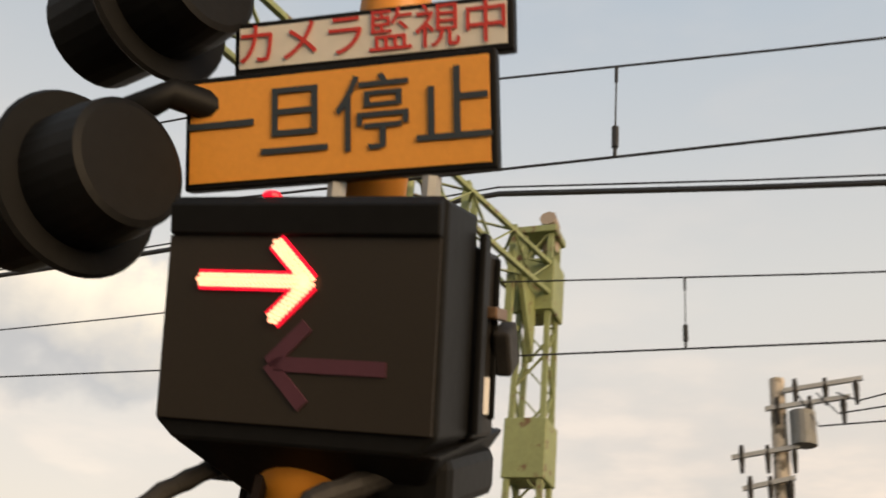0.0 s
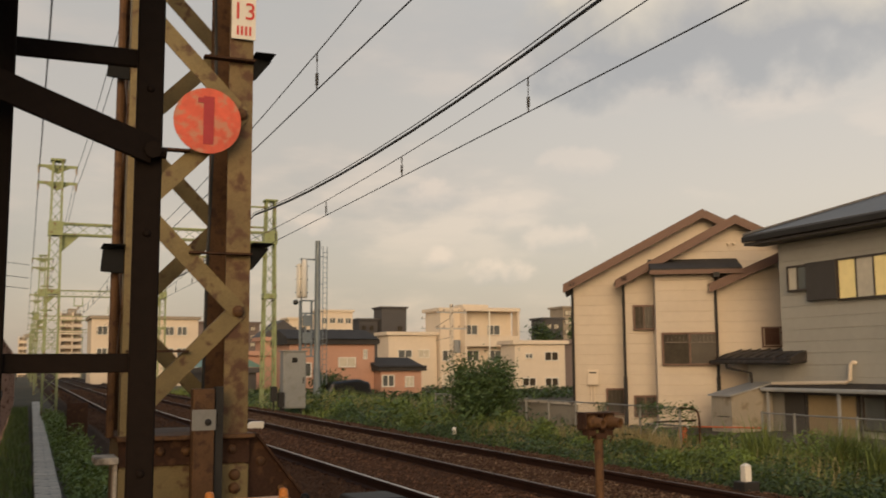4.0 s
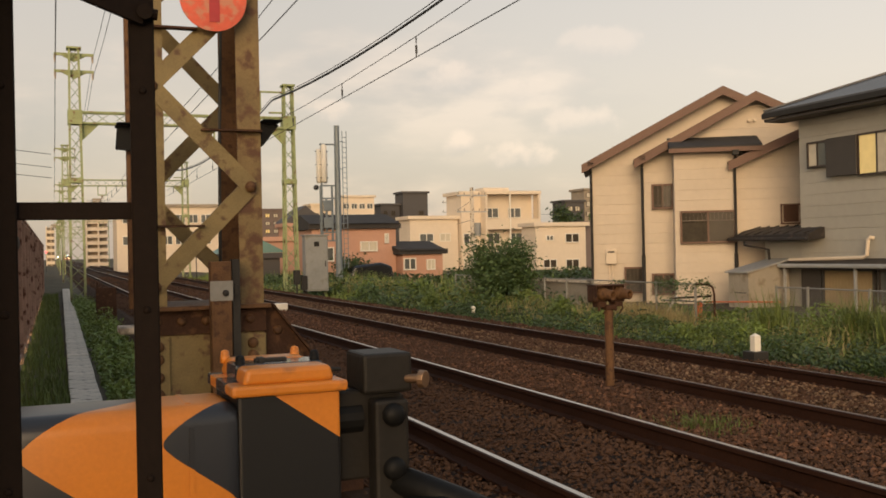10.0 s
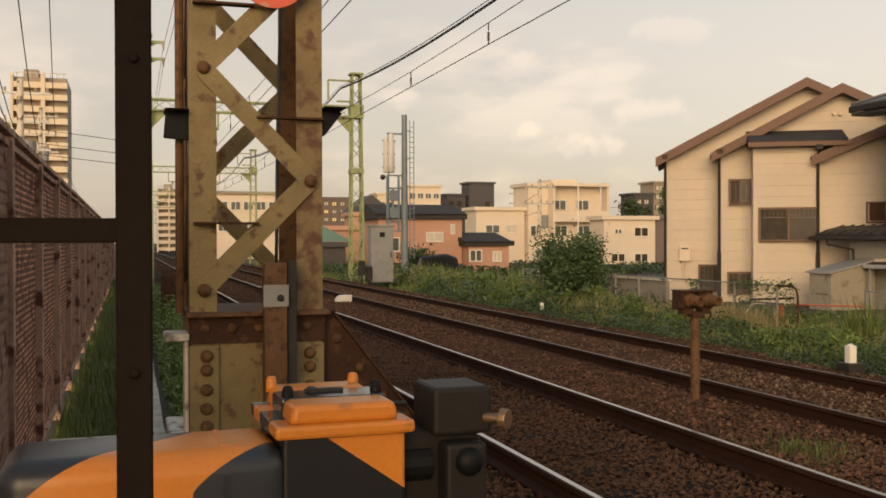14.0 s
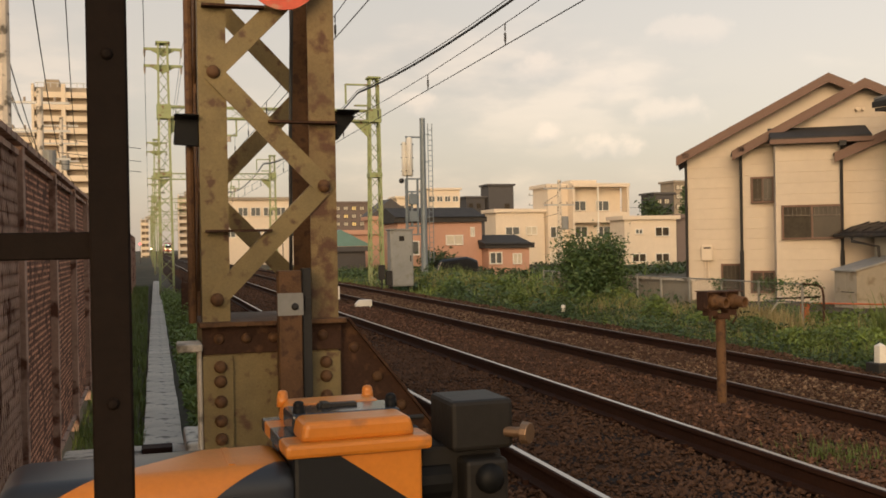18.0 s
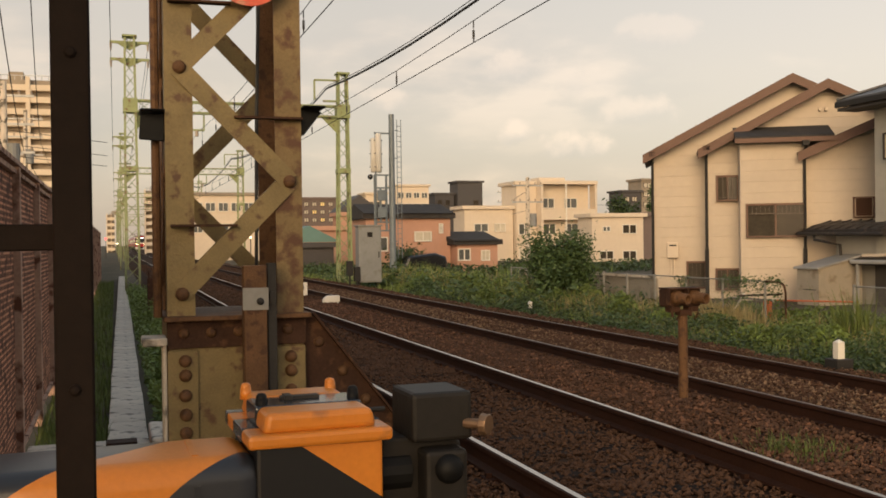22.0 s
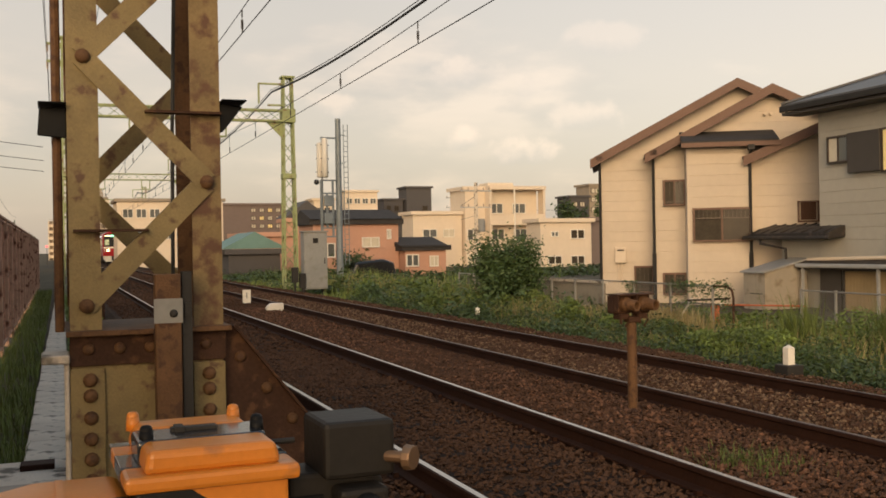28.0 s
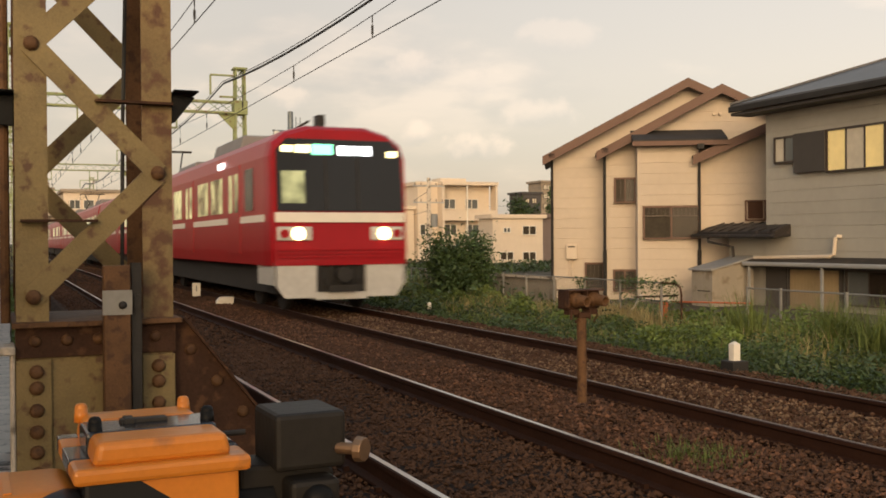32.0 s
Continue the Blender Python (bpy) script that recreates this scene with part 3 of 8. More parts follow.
def part(name, bm, mats, parent=None, label="", bevel=0.0, smooth=False, local=False, segs=2):
    """Links a bmesh, drawn in the place's own coordinates, as one mesh under a thing or part."""
    finish(bm, bevel, segs, smooth)
    if parent and not local and not in_local(parent):
        bmesh.ops.translate(bm, verts=bm.verts, vec=-base_of(parent))
    ob = new(name, mesh_of(name, bm, mats))
    if parent:
        ob.parent = parent
    if label:
        ob["label"] = label
    return ob


def thing(name, at, label, category, group="", turn=0.0):
    ob = new(name)
    ob.location = at
    ob.rotation_euler[2] = radians(turn)
    if turn:
        LOCAL.add(ob.name)
    ob.empty_display_size = 0.2
    return tagged(ob, label, category, group)


def setting(name, bm, mats, label="", bevel=0.0, kind="structure", category=""):
    ob = part(name, bm, mats, bevel=bevel)
    return tagged(ob, label, category, "", kind)


def lettering(name, body, size, m, mat, parent, depth=0.001):
    cu = bpy.data.curves.new(name, "FONT")
    cu.body, cu.size, cu.extrude = body, size, depth
    cu.align_x, cu.align_y = "CENTER", "CENTER"
    cu.materials.append(mat)
    ob = new(name, cu)
    ob.parent = parent
    ob.matrix_basis = m
    return ob


B = bmesh.new

# ---- ground, road, track bed ----
b = B()
box(b, -900, 1200, -400, 2500, -1.2, -0.42)
setting("ground", b, M_GROUND, "dry trodden soil beside the railway")
b = B()
box(b, -40, 60, -9, 1.2, -0.6, -0.03)
setting("road", b, M_ASPHALT, "grey asphalt road over the level crossing")
b = B()
prism(b, [(1.25, -0.45), (1.7, -0.20), (7.75, -0.14), (8.3, -0.45)], 1.2, "y", 900)
setting("track_bed", b, M_BALLAST, "brown ballast bed under both tracks")
b = B()
box(b, 7.9, 14, 3, 120, -0.6, -0.34)
setting("verge", b, M_GROUND, "earth verge below the grass")

RAIL_PROFILE = [(-0.0325, -0.005), (-0.019, 0), (0.019, 0), (0.0325, -0.005), (0.034, -0.03), (0.010, -0.045), (0.009, -0.115), (0.062, -0.13), (0.062, -0.145),
                (-0.062, -0.145), (-0.062, -0.13), (-0.009, -0.115), (-0.010, -0.045), (-0.034, -0.03)]


def rail(x, z, parent, face):
    b = B()
    prism(b, [(x + u, z + v) for u, v in RAIL_PROFILE], -12, "y", 720)
    for f in b.faces:
        f.material_index = 1
    b.faces.ensure_lookup_table()
    top = part("rail", b, [face, M_RAILSIDE], parent, "steel rail with a worn running face")
    for p in top.data.polygons:
        p.material_index = 0 if p.normal.z > 0.9 and all(abs(top.data.vertices[i].co.z - z - 0.2) < 0.002 for i in p.vertices) else 1
    return top


def sleeper_mesh():
    b = B()
    box(b, -1.2, 1.2, -0.11, 0.11, -0.14, 0.0)
    finish(b, 0.012, 1)
    return mesh_of("sleeper", b, M_SLEEPER)


SLEEPER = sleeper_mesh()


def plate_mesh():
    b = B()
    box(b, -0.12, 0.12, -0.075, 0.075, 0, 0.022)
    for sx in (-0.09, 0.09):
        box(b, sx - 0.018, sx + 0.018, -0.02, 0.02, 0.022, 0.055)
    finish(b)
    return mesh_of("rail_clip", b, M_RAILSIDE)


CLIP = plate_mesh()


def track(x0, x1, z, label, face):
    tr = thing("railway_track", ((x0 + x1) / 2, 0, -0.2), label, "track", "pair of tracks")
    rail(x0, z, tr, face), rail(x1, z, tr, face)
    for i in range(120):
        y = 1.6 + i * 0.62
        s = new("sleeper", SLEEPER)
        s.parent, s.location = tr, (random.uniform(-0.03, 0.03), y, z - 0.165 + 0.2)
        if i < 40:
            for x in (x0, x1):
                c = new("rail_clip", CLIP)
                c.parent, c.location = tr, (x - (x0 + x1) / 2, y, z - 0.167 + 0.2)
    return tr


track(2.6, 4.1, 0.0, "rusty railway track on timber sleepers, near the fence", M_RAILTOP)
track(5.68, 7.18, 0.0, "rusty railway track on timber sleepers, beside the grass verge", M_RAILDULL)


def scatter_stones(name, n, area, seed, size, label, mat=M_STONE):
    rnd = random.Random(seed)
    vs, fs = [], []
    for _ in range(n):
        x0, x1, y0, y1 = area
        k = rnd.random() ** 1.25
        x, y = rnd.uniform(x0, x1), y0 + (y1 - y0) * k
        if any(abs(x - r) < 0.06 for r in (2.6, 4.1, 5.68, 7.18)):
            continue
        inside = any(abs(x - c) < 0.68 for c in (3.35, 6.43))
        s = (0.55 + 0.9 * rnd.random() ** 2) * size
        z = -0.20 + (x - 1.7) * 0.0099 + (0.012 if inside else 0.022) + rnd.uniform(-0.01, 0.026)
        if x < 1.9:
            z -= (1.9 - x) * 0.45
        i = len(vs)
        for dx, dy, dz in ((1, 0, 0), (-1, 0, 0), (0, 1, 0), (0, -1, 0), (0, 0, 1), (0, 0, -1)):
            vs.append((x + s * (dx + rnd.uniform(-.35, .35)), y + s * (dy + rnd.uniform(-.35, .35)), z + s * 0.75 * (dz + rnd.uniform(-.3, .3))))
        fs += [(i + a, i + c, i + d) for a, c, d in ((0, 2, 4), (2, 1, 4), (1, 3, 4), (3, 0, 4), (2, 0, 5), (1, 2, 5), (3, 1, 5), (0, 3, 5))]
    me = bpy.data.meshes.new(name)
    me.from_pydata(vs, [], fs)
    me.materials.append(mat)
    return tagged(new(name, me), label, "ballast", "", "stuff")


scatter_stones("ballast_stones", 98000, (1.35, 8.0, 2.2, 15), 3, 0.0185, "loose brown ballast stones between the rails")
scatter_stones("ballast_stones", 40000, (1.35, 8.15, 11, 38), 6, 0.030, "loose brown ballast stones along the tracks")
scatter_stones("ballast_stones", 9000, (1.35, 8.15, 30, 80), 4, 0.05, "loose brown ballast stones further along the track")

scatter_stones("dusty_ballast", 13000, (5.78, 7.08, 4, 34), 8, 0.020, "paler dusty stones between the rails beside the grass", M_STONEPALE)
scatter_stones("dusty_ballast", 2200, (7.3, 8.05, 4, 34), 18, 0.022, "paler dusty stones at the ballast's edge", M_STONEPALE)
scatter_stones("brown_ballast", 9000, (4.3, 5.5, 3, 26), 28, 0.021, "reddish brown stones between the two tracks", M_STONERED)
# timber edging beside the far rail
edging = tagged(thing("edging", (8.12, 6, -0.45), "weathered timber edging between the ballast and the grass", "kerb"), kind="structure")
b = B()
box(b, -0.035, 0.035, -0.66, 0.66, 0.0, 0.27)
finish(b, 0.01, 1)
EDGE = mesh_of("edging_board", b, material("edging_timber", (0.13, 0.085, 0.055), 0.9, vary=0.4, grain=40, stain=3, bump=0.6, island=0.2, spec=0.12))
ernd = random.Random(9)
for i in range(26):
    e = new("edging_board", EDGE)
    e.parent, e.location = edging, (ernd.uniform(-0.02, 0.02), 1.0 + 1.36 * i, ernd.uniform(-0.03, 0.02))
    e.rotation_euler = (0, ernd.uniform(-0.08, 0.08), ernd.uniform(-0.012, 0.012))

# concrete trough path
trough = tagged(thing("cable_trough", (0.37, 9.0, -0.4), "row of grey concrete trough lids beside the track", "path"), kind="structure")


def slab_mesh():
    b = B()
    box(b, -0.172, 0.172, -0.496, 0.496, -0.08, 0.0)
    finish(b, 0.006, 1)
    return mesh_of("slab", b, M_CONCRETE)


SLAB = slab_mesh()
rnd = random.Random(5)
for i in range(48):
    s = new("slab", SLAB)
    s.parent = trough
    s.location = (-0.04 + 0.0055 * i + rnd.uniform(-0.006, 0.006), 0.5 + i, 0.08 + rnd.uniform(-0.004, 0.005))
    s.rotation_euler = (0, rnd.uniform(-0.012, 0.012), -0.0055 + rnd.uniform(-0.006, 0.006))
b = B()
box(b, -0.47, 0.62, 5.2, 9.0, -0.5, -0.30)
setting("pavement", b, M_CONCRETE, "concrete slab at the end of the trough path", 0.01)
b = B()
box(b, 0.50, 0.66, 8.2, 9.0, -0.3, -0.16)
ob = part("kerb_block", b, M_CONCRETE, bevel=0.02)
tagged(ob, "weathered concrete kerb block beside the mast", "block")
b = B()
box(b, 0.15, 0.4, 8.6, 8.8, -0.3, -0.255)
ob = part("steel_cover", b, M_RAILSIDE, bevel=0.008)
tagged(ob, "rusty steel cover plate lying on the slab", "cover")
b = B()
box(b, 1.0, 1.5, 26, 26.12, -0.42, 0.55)
box(b, 1.02, 1.06, 26, 26.1, 0.5, 0.7)
ob = part("rusty_panel", b, M_DARKRUST, bevel=0.01)
tagged(ob, "rusty brown steel panel standing beside the track", "panel")


# ---- left fence ----
def fence_left():
    fx, top = -0.5, 2.02
    fence = thing("mesh_fence", (fx, 3, -0.42), "rusty brown expanded metal fence along the track", "fence")
    ys = [2.1 + 2.15 * k for k in range(26)]
    for y in ys:
        b = B()
        box(b, fx - 0.05, fx + 0.035, y - 0.055, y + 0.055, -0.42, top)
        for z in (0.2, 1.0, 1.7):
            dome(b, (fx + 0.03, y, z), (1, 0, 0), 0.012, 0.01, 6)
        part("post", b, M_FENCERUST, fence, bevel=0.004, segs=1)
    for y0, y1 in zip(ys, ys[1:]):
        for z in (-0.28, top - 0.06):
            b = B()
            box(b, fx - 0.015, fx + 0.015, y0 + 0.055, y1 - 0.055, z, z + 0.035)
            part("frame_bar", b, M_FENCERUST, fence)
        b = B()
        box(b, fx - 0.04, fx + 0.04, y0, y1, top, top + 0.035)
        part("top_rail", b, M_FENCERUST, fence)
    # mesh strands of the nearer panels
    for y0, y1 in list(zip(ys, ys[1:]))[:2]:
        b = B()
        step = 0.075 if y0 < 9 else 0.11
        h0, h1 = -0.26, top - 0.05
        n = int((y1 - y0 + (h1 - h0) * 0.55) / step)
        for sgn in (1, -1):
            for k in range(n + 1):
                s0 = k * step - (h1 - h0) * 0.55
                a, c = (s0, h0), (s0 + (h1 - h0) * 0.55, h1)
                t0 = max(0.0, -a[0] / (c[0] - a[0]))
                t1 = min(1.0, (y1 - y0 - a[0]) / (c[0] - a[0]))
                if t1 - t0 < 0.02:
                    continue
                ya, za = a[0] + (c[0] - a[0]) * t0, h0 + (h1 - h0) * t0
                yc, zc = a[0] + (c[0] - a[0]) * t1, h0 + (h1 - h0) * t1
                if sgn < 0:
                    ya, yc = (y1 - y0) - ya, (y1 - y0) - yc
                beam(b, (fx, y0 + ya, za), (fx, y0 + yc, zc), 0.006, 0.016)
        part("wire_mesh", b, M_FENCERUST, fence, "rusty diamond mesh")
    # boarding behind
    for k, (y0, y1) in enumerate(zip(ys, ys[1:])):
        if k < 1:
            continue
        b = B()
        box(b, fx - 0.035, fx - 0.02, y0 + 0.055, y1 - 0.055, -0.30, top - 0.02)
        part("panel", b, M_FENCESHEET, fence, "rusty red-brown expanded metal panel")
    return fence


fence_left()


# ---- lattice masts ----
def lattice(b, c0, c1, w0, w1, pitch, leg, bar):
    """Four legs and zigzag bracing between two square ends."""
    c0, c1 = Vector(c0), Vector(c1)
    ax = (c1 - c0)
    n = max(2, round(ax.length / pitch))
    ax.normalize()
    s = Vector((1, 0, 0)) if abs(ax.x) < 0.9 else Vector((0, 1, 0))
    u = ax.cross(s).normalized()
    s = u.cross(ax).normalized()

    def corner(t, i):
        w = w0 + (w1 - w0) * t
        a, d = ((-1, -1), (1, -1), (1, 1), (-1, 1))[i % 4]
        return c0.lerp(c1, t) + s * a * w / 2 + u * d * w / 2
    for i in range(4):
        beam(b, corner(0, i), corner(1, i), leg)
        for k in range(n):
            p, q = (i, i + 1) if (k + i) % 2 else (i + 1, i)
            beam(b, corner(k / n, p), corner((k + 1) / n, q), bar, bar * 0.5)


def gantry(y, x0=0.88, x1=9.18, full=True):
    g = thing("catenary_gantry", (x0, y, -0.42), "pale green lattice steel gantry carrying the overhead wires", "gantry", "catenary gantries")
    for x, h in ((x0, 9.4), (x1, 8.3)):
        b = B()
        lattice(b, (x, y, -0.4), (x, y, h), 0.52, 0.34, 0.5, 0.075, 0.045)
        part("mast", b, M_GREEN, g)
        for z, t in ((6.45, 0.55), (h - 0.06, 0.08), (4.2, 0.2)):
            b = B()
            box(b, x - 0.27, x + 0.27, y - 0.27, y + 0.27, z, z + t)
            part("collar_plate", b, M_GREEN, g, bevel=0.01, segs=1)
    b = B()
    lattice(b, (x0 + 0.2, y, 6.72), (x1 - 0.2, y, 6.72), 0.42, 0.42, 0.55, 0.06, 0.04)
    part("cross_beam", b, M_GREEN, g)
    for x in (x0, x1):
        s = 1 if x == x0 else -1
        b = B()
        prism(b, [(x + s * 0.15, 6.5), (x + s * 0.9, 6.5), (x + s * 0.15, 5.75)], y - 0.02, "y", 0.04)
        part("knee_brace", b, M_GREEN, g)
    for z in (9.15, 8.5):
        b = B()
        beam(b, (x0 - 0.72, y, z), (x0 + 0.72, y, z), 0.09, 0.1)
        prism(b, [(x0 - 0.45, z - 0.05), (x0 + 0.45, z - 0.05), (x0, z - 0.3)], y - 0.02, "y", 0.04)
        part("cross_arm", b, M_GREEN, g)
        for s in (-1, 1):
            b = B()
            tube(b, [(x0 + s * 0.68, y, z - 0.05), (x0 + s * 0.68, y, z - 0.3)], [0.05, 0.03], 8)
            part("insulator", b, M_INSUL, g)
    for z in (5.2, 4.5, 3.6):
        b = B()
        beam(b, (x0 - 0.45, y, z), (x0, y, z), 0.05)
        part("side_arm", b, M_GREEN, g)
    b = B()
    for q in (((x1 - 1.15, y, 7.2), (x1 - 1.15, y, 8.0)), ((x1 - 1.15, y, 8.0), (x1 - 0.15, y, 8.0)), ((x1 - 0.8, y, 7.15), (x1 - 0.15, y, 7.15))):
        beam(b, *q, 0.07)
    part("feeder_bracket", b, M_GREEN, g)
    for x in (3.35, 6.43):
        b = B()
        for dx in (-0.28, 0.28):
            beam(b, (x + dx, y, 6.5), (x + dx, y, 5.85), 0.06)
        beam(b, (x - 0.3, y, 5.85), (x + 0.3, y, 5.85), 0.07)
        part("drop_bracket", b, M_GREEN, g)
        b = B()
        tube(b, [(x, y, 5.83), (x, y, 5.6)], 0.07, 8)
        part("insulator", b, M_INSUL, g)
    return g


g0 = gantry(40.0)
for yy in (75, 112, 150, 190, 232, 276):
    copy_thing(g0, Matrix.Translation((0.88, yy, -0.42)))


def near_mast():
    X0, X1, Y0, Y1 = 0.50, 1.212, 5.30, 5.98
    W, T = 0.142, 0.014
    m = thing("catenary_mast", ((X0 + X1) / 2, (Y0 + Y1) / 2, -0.42), "rust-stained olive lattice steel mast with riveted base", "mast")
    top = 9.6
    for x, y, sx, sy in ((X0, Y0, 1, 1), (X1, Y0, -1, 1), (X0, Y1, 1, -1), (X1, Y1, -1, -1)):
        b = B()
        angle_bar(b, (x, y, 0.95), (x, y, top), W, T, (sx, 0, 0), (0, sy, 0))
        part("leg", b, (M_MAST if x == X0 else M_MASTLEG) if y == Y0 else M_MASTRUST, m, "angle-iron leg with flaking paint")
    # zigzag bracing on four faces
    z0, p = 1.125, 0.59
    nodes = [z0 + p * k for k in range(14)]
    for k, (za, zb) in enumerate(zip(nodes, nodes[1:])):
        l, r = X0 + 0.07, X1 - 0.07
        a, c = ((l, za), (r, zb)) if k % 2 == 0 else ((r, za), (l, zb))
        b = B()
        yf = Y0 - 0.010 - 0.005 * (k % 2)
        beam(b, (a[0], yf, a[1]), (c[0], yf, c[1]), 0.012, 0.100, up=(0.3, 0, 1))
        d = Vector((c[0] - a[0], 0, c[1] - a[1])).normalized()
        n = Vector((-d.z, 0, d.x)) * 0.049
        if n.z < 0:
            n = -n
        beam(b, (a[0] + n.x, Y0 + 0.02, a[1] + n.z), (c[0] + n.x, Y0 + 0.02, c[1] + n.z), 0.045, 0.01, up=(0.3, 0, 1))
        part("diagonal", b, M_MAST, m, "flat diagonal brace with rust stains")
        b = B()
        a2, c2 = ((r, za), (l, zb)) if k % 2 == 0 else ((l, za), (r, zb))
        yr = Y1 + 0.010 + 0.005 * (k % 2)
        beam(b, (a2[0], yr, a2[1]), (c2[0], yr, c2[1]), 0.012, 0.100, up=(0.3, 0, 1))
        part("diagonal", b, M_MAST, m)
        for x, fl in ((X0, 0), (X1, 1)):
            b = B()
            ya, yb = (Y0 + 0.07, Y1 - 0.07) if (k + fl) % 2 else (Y1 - 0.07, Y0 + 0.07)
            beam(b, (x, ya, za), (x, yb, zb), 0.012, 0.075, up=(0, 0.3, 1))
            part("diagonal", b, M_MASTRUST, m)
    for k, z in enumerate(nodes):
        x = X0 + 0.075 if k % 2 == 0 else X1 - 0.07
        b = B()
        dome(b, (x, Y0 - 0.018, z), (0, -1, 0), 0.036, 0.032, 10)
        part("bolt", b, M_MASTRUST, m, smooth=True)
    # small horizontal plates
    for z, xa, xb in ((2.045, X1 - 0.36, X1 + 0.0), (1.475, X0 + 0.02, X0 + 0.36), (3.22, X1 - 0.3, X1), (2.64, X0 + 0.02, X0 + 0.34), (3.8, X0, X0 + 0.3)):
        b = B()
        box(b, xa, xb, Y0 - 0.06, Y0 + 0.0, z, z + 0.012)
        part("tie_plate", b, M_DARKRUST, m)
    # side brackets
    for x, s, z in ((X0, -1, 1.92), (X1, 1, 1.96), (X0, -1, 3.05), (X1, 1, 3.12)):
        b = B()
        prism(b, [(x, z), (x + s * (0.13 if s < 0 else 0.02), z + 0.01), (x + s * 0.12, z + 0.138), (x, z + 0.15)], Y0 + 0.02, "y", 0.012)
        box(b, min(x, x + s * 0.125), max(x, x + s * 0.125), Y0 - 0.07, Y0 + 0.16, z + 0.15, z + 0.16)
        part("side_bracket", b, M_BLACKPAINT, m, "dark steel bracket", bevel=0.006, segs=1)
    b = B()
    tube(b, [(X0 - 0.045, Y0 + 0.1, 1.0), (X0 - 0.045, Y0 + 0.1, 6.0)], 0.022, 8)
    part("conduit", b, M_MASTRUST, m, "rusty conduit pipe")
    b = B()
    tube(b, [(X1 - 0.2, Y0 + 0.4, 1.0), (X1 - 0.19, Y0 + 0.38, 2.0), (X1 - 0.16, Y0 + 0.36, 3.2), (X1 - 0.2, Y0 + 0.4, 5.0)], 0.011, 6)
    part("cable", b, M_WIRE, m, "black cable")
    # riveted base
    b = B()
    box(b, X0, X1, Y0 + 0.005, Y1, -0.42, 1.0)
    part("base_box", b, M_MAST, m, "riveted plate base in olive paint", bevel=0.006, segs=1)
    b = B()
    box(b, X0 - 0.02, X1 + 0.03, Y0 - 0.075, Y1 + 0.05, 0.985, 1.01)
    part("base_shelf", b, M_MASTRUST, m, bevel=0.003, segs=1)
    b = B()
    box(b, X0 - 0.005, X1 + 0.01, Y0 - 0.014, Y0 + 0.005, 0.84, 0.985)
    part("base_band", b, M_DARKRUST, m, bevel=0.003, segs=1)
    for xa in (X0 - 0.004, X1 - 0.15):
        b = B()
        box(b, xa, xa + 0.155, Y0 - 0.016, Y0 + 0.004, -0.42, 0.83)
        part("base_strip", b, M_MAST, m, bevel=0.003, segs=1)
    for x in (X0 + 0.085, X1 - 0.075):
        for z in (0.775, 0.70, 0.595, 0.495, 0.40, 0.30, 0.2, 0.1):
            b = B()
            dome(b, (x, Y0 - 0.016, z), (0, -1, 0), 0.034, 0.032, 10)
            part("rivet", b, M_MASTRUST, m, smooth=True)
    for x in (X0 + 0.08, X0 + 0.22, X0 + 0.36, X1 - 0.09):
        b = B()
        dome(b, (x, Y0 - 0.014, 0.92), (0, -1, 0), 0.028, 0.024, 10)
        part("rivet", b, M_MASTRUST, m, smooth=True)
    b = B()
    prism(b, [(X1, 1.0), (X1 + 0.06, 1.0), (X1 + 0.62, 0.28), (X1 + 0.62, -0.42), (X1, -0.42)], Y0 + 0.05, "y", 0.016)
    box(b, 0, 0.94, -0.06, 0.06, 0, 0.012, Matrix.Translation((X1 + 0.05, Y0 + 0.06, 1.0)) @ Matrix.Rotation(math.atan2(0.72, 0.56), 4, "Y"))
    part("gusset", b, M_DARKRUST, m, "sloping rusty gusset plate")
    for k in range(4):
        b = B()
        dome(b, (X1 + 0.09 + 0.13 * k, Y0 + 0.05, 0.84 - 0.165 * k), (0, -1, 0), 0.03, 0.025, 10)
        part("rivet", b, M_MASTRUST, m, smooth=True)
    b = B()
    box(b, X0 - 0.13, X0 - 0.005, Y0 - 0.05, Y0 + 0.2, 0.86, 0.90)
    box(b, X0 - 0.03, X0 - 0.008, Y0 - 0.02, Y0 + 0.1, 0.3, 0.86)
    part("step_plate", b, M_CONCRETE, m, "pale step plate", bevel=0.006, segs=1)
    # cable duct in front
    b = B()
    box(b, 0.872, 0.992, Y0 - 0.17, Y0 - 0.08, -0.4, 1.27)
    part("cable_duct", b, M_MASTRUST, m, "brown steel cable duct", bevel=0.005, segs=1)
    b = B()
    box(b, 1.0, 1.045, Y0 - 0.14, Y0 - 0.08, -0.4, 1.28)
    part("duct_rail", b, M_DARKSTEEL, m)
    b = B()
    box(b, 0.866, 0.998, Y0 - 0.176, Y0 - 0.1715, 1.04, 1.155)
    part("duct_clamp", b, M_FENCEGREY, m, "pale clamp plate")
    b = B()
    dome(b, (0.955, Y0 - 0.176, 1.085), (0, -1, 0), 0.02, 0.02, 8)
    part("clamp_bolt", b, M_DARKSTEEL, m)
    b = B()
    box(b, 1.01, 1.04, Y0 - 0.16, Y0 - 0.14, 1.07, 1.13)
    part("rail_clip", b, M_DARKSTEEL, m)
    # number disc and name plate
    b = B()
    tube(b, [(0.93, Y0 - 0.10, 2.82), (0.93, Y0 - 0.092, 2.82)], 0.195, 36)
    disc = part("number_disc", b, M_DISC, m, "round red number disc")
    b = B()
    box(b, 0.905, 0.965, Y0 - 0.105, Y0 - 0.101, 2.68, 2.965)
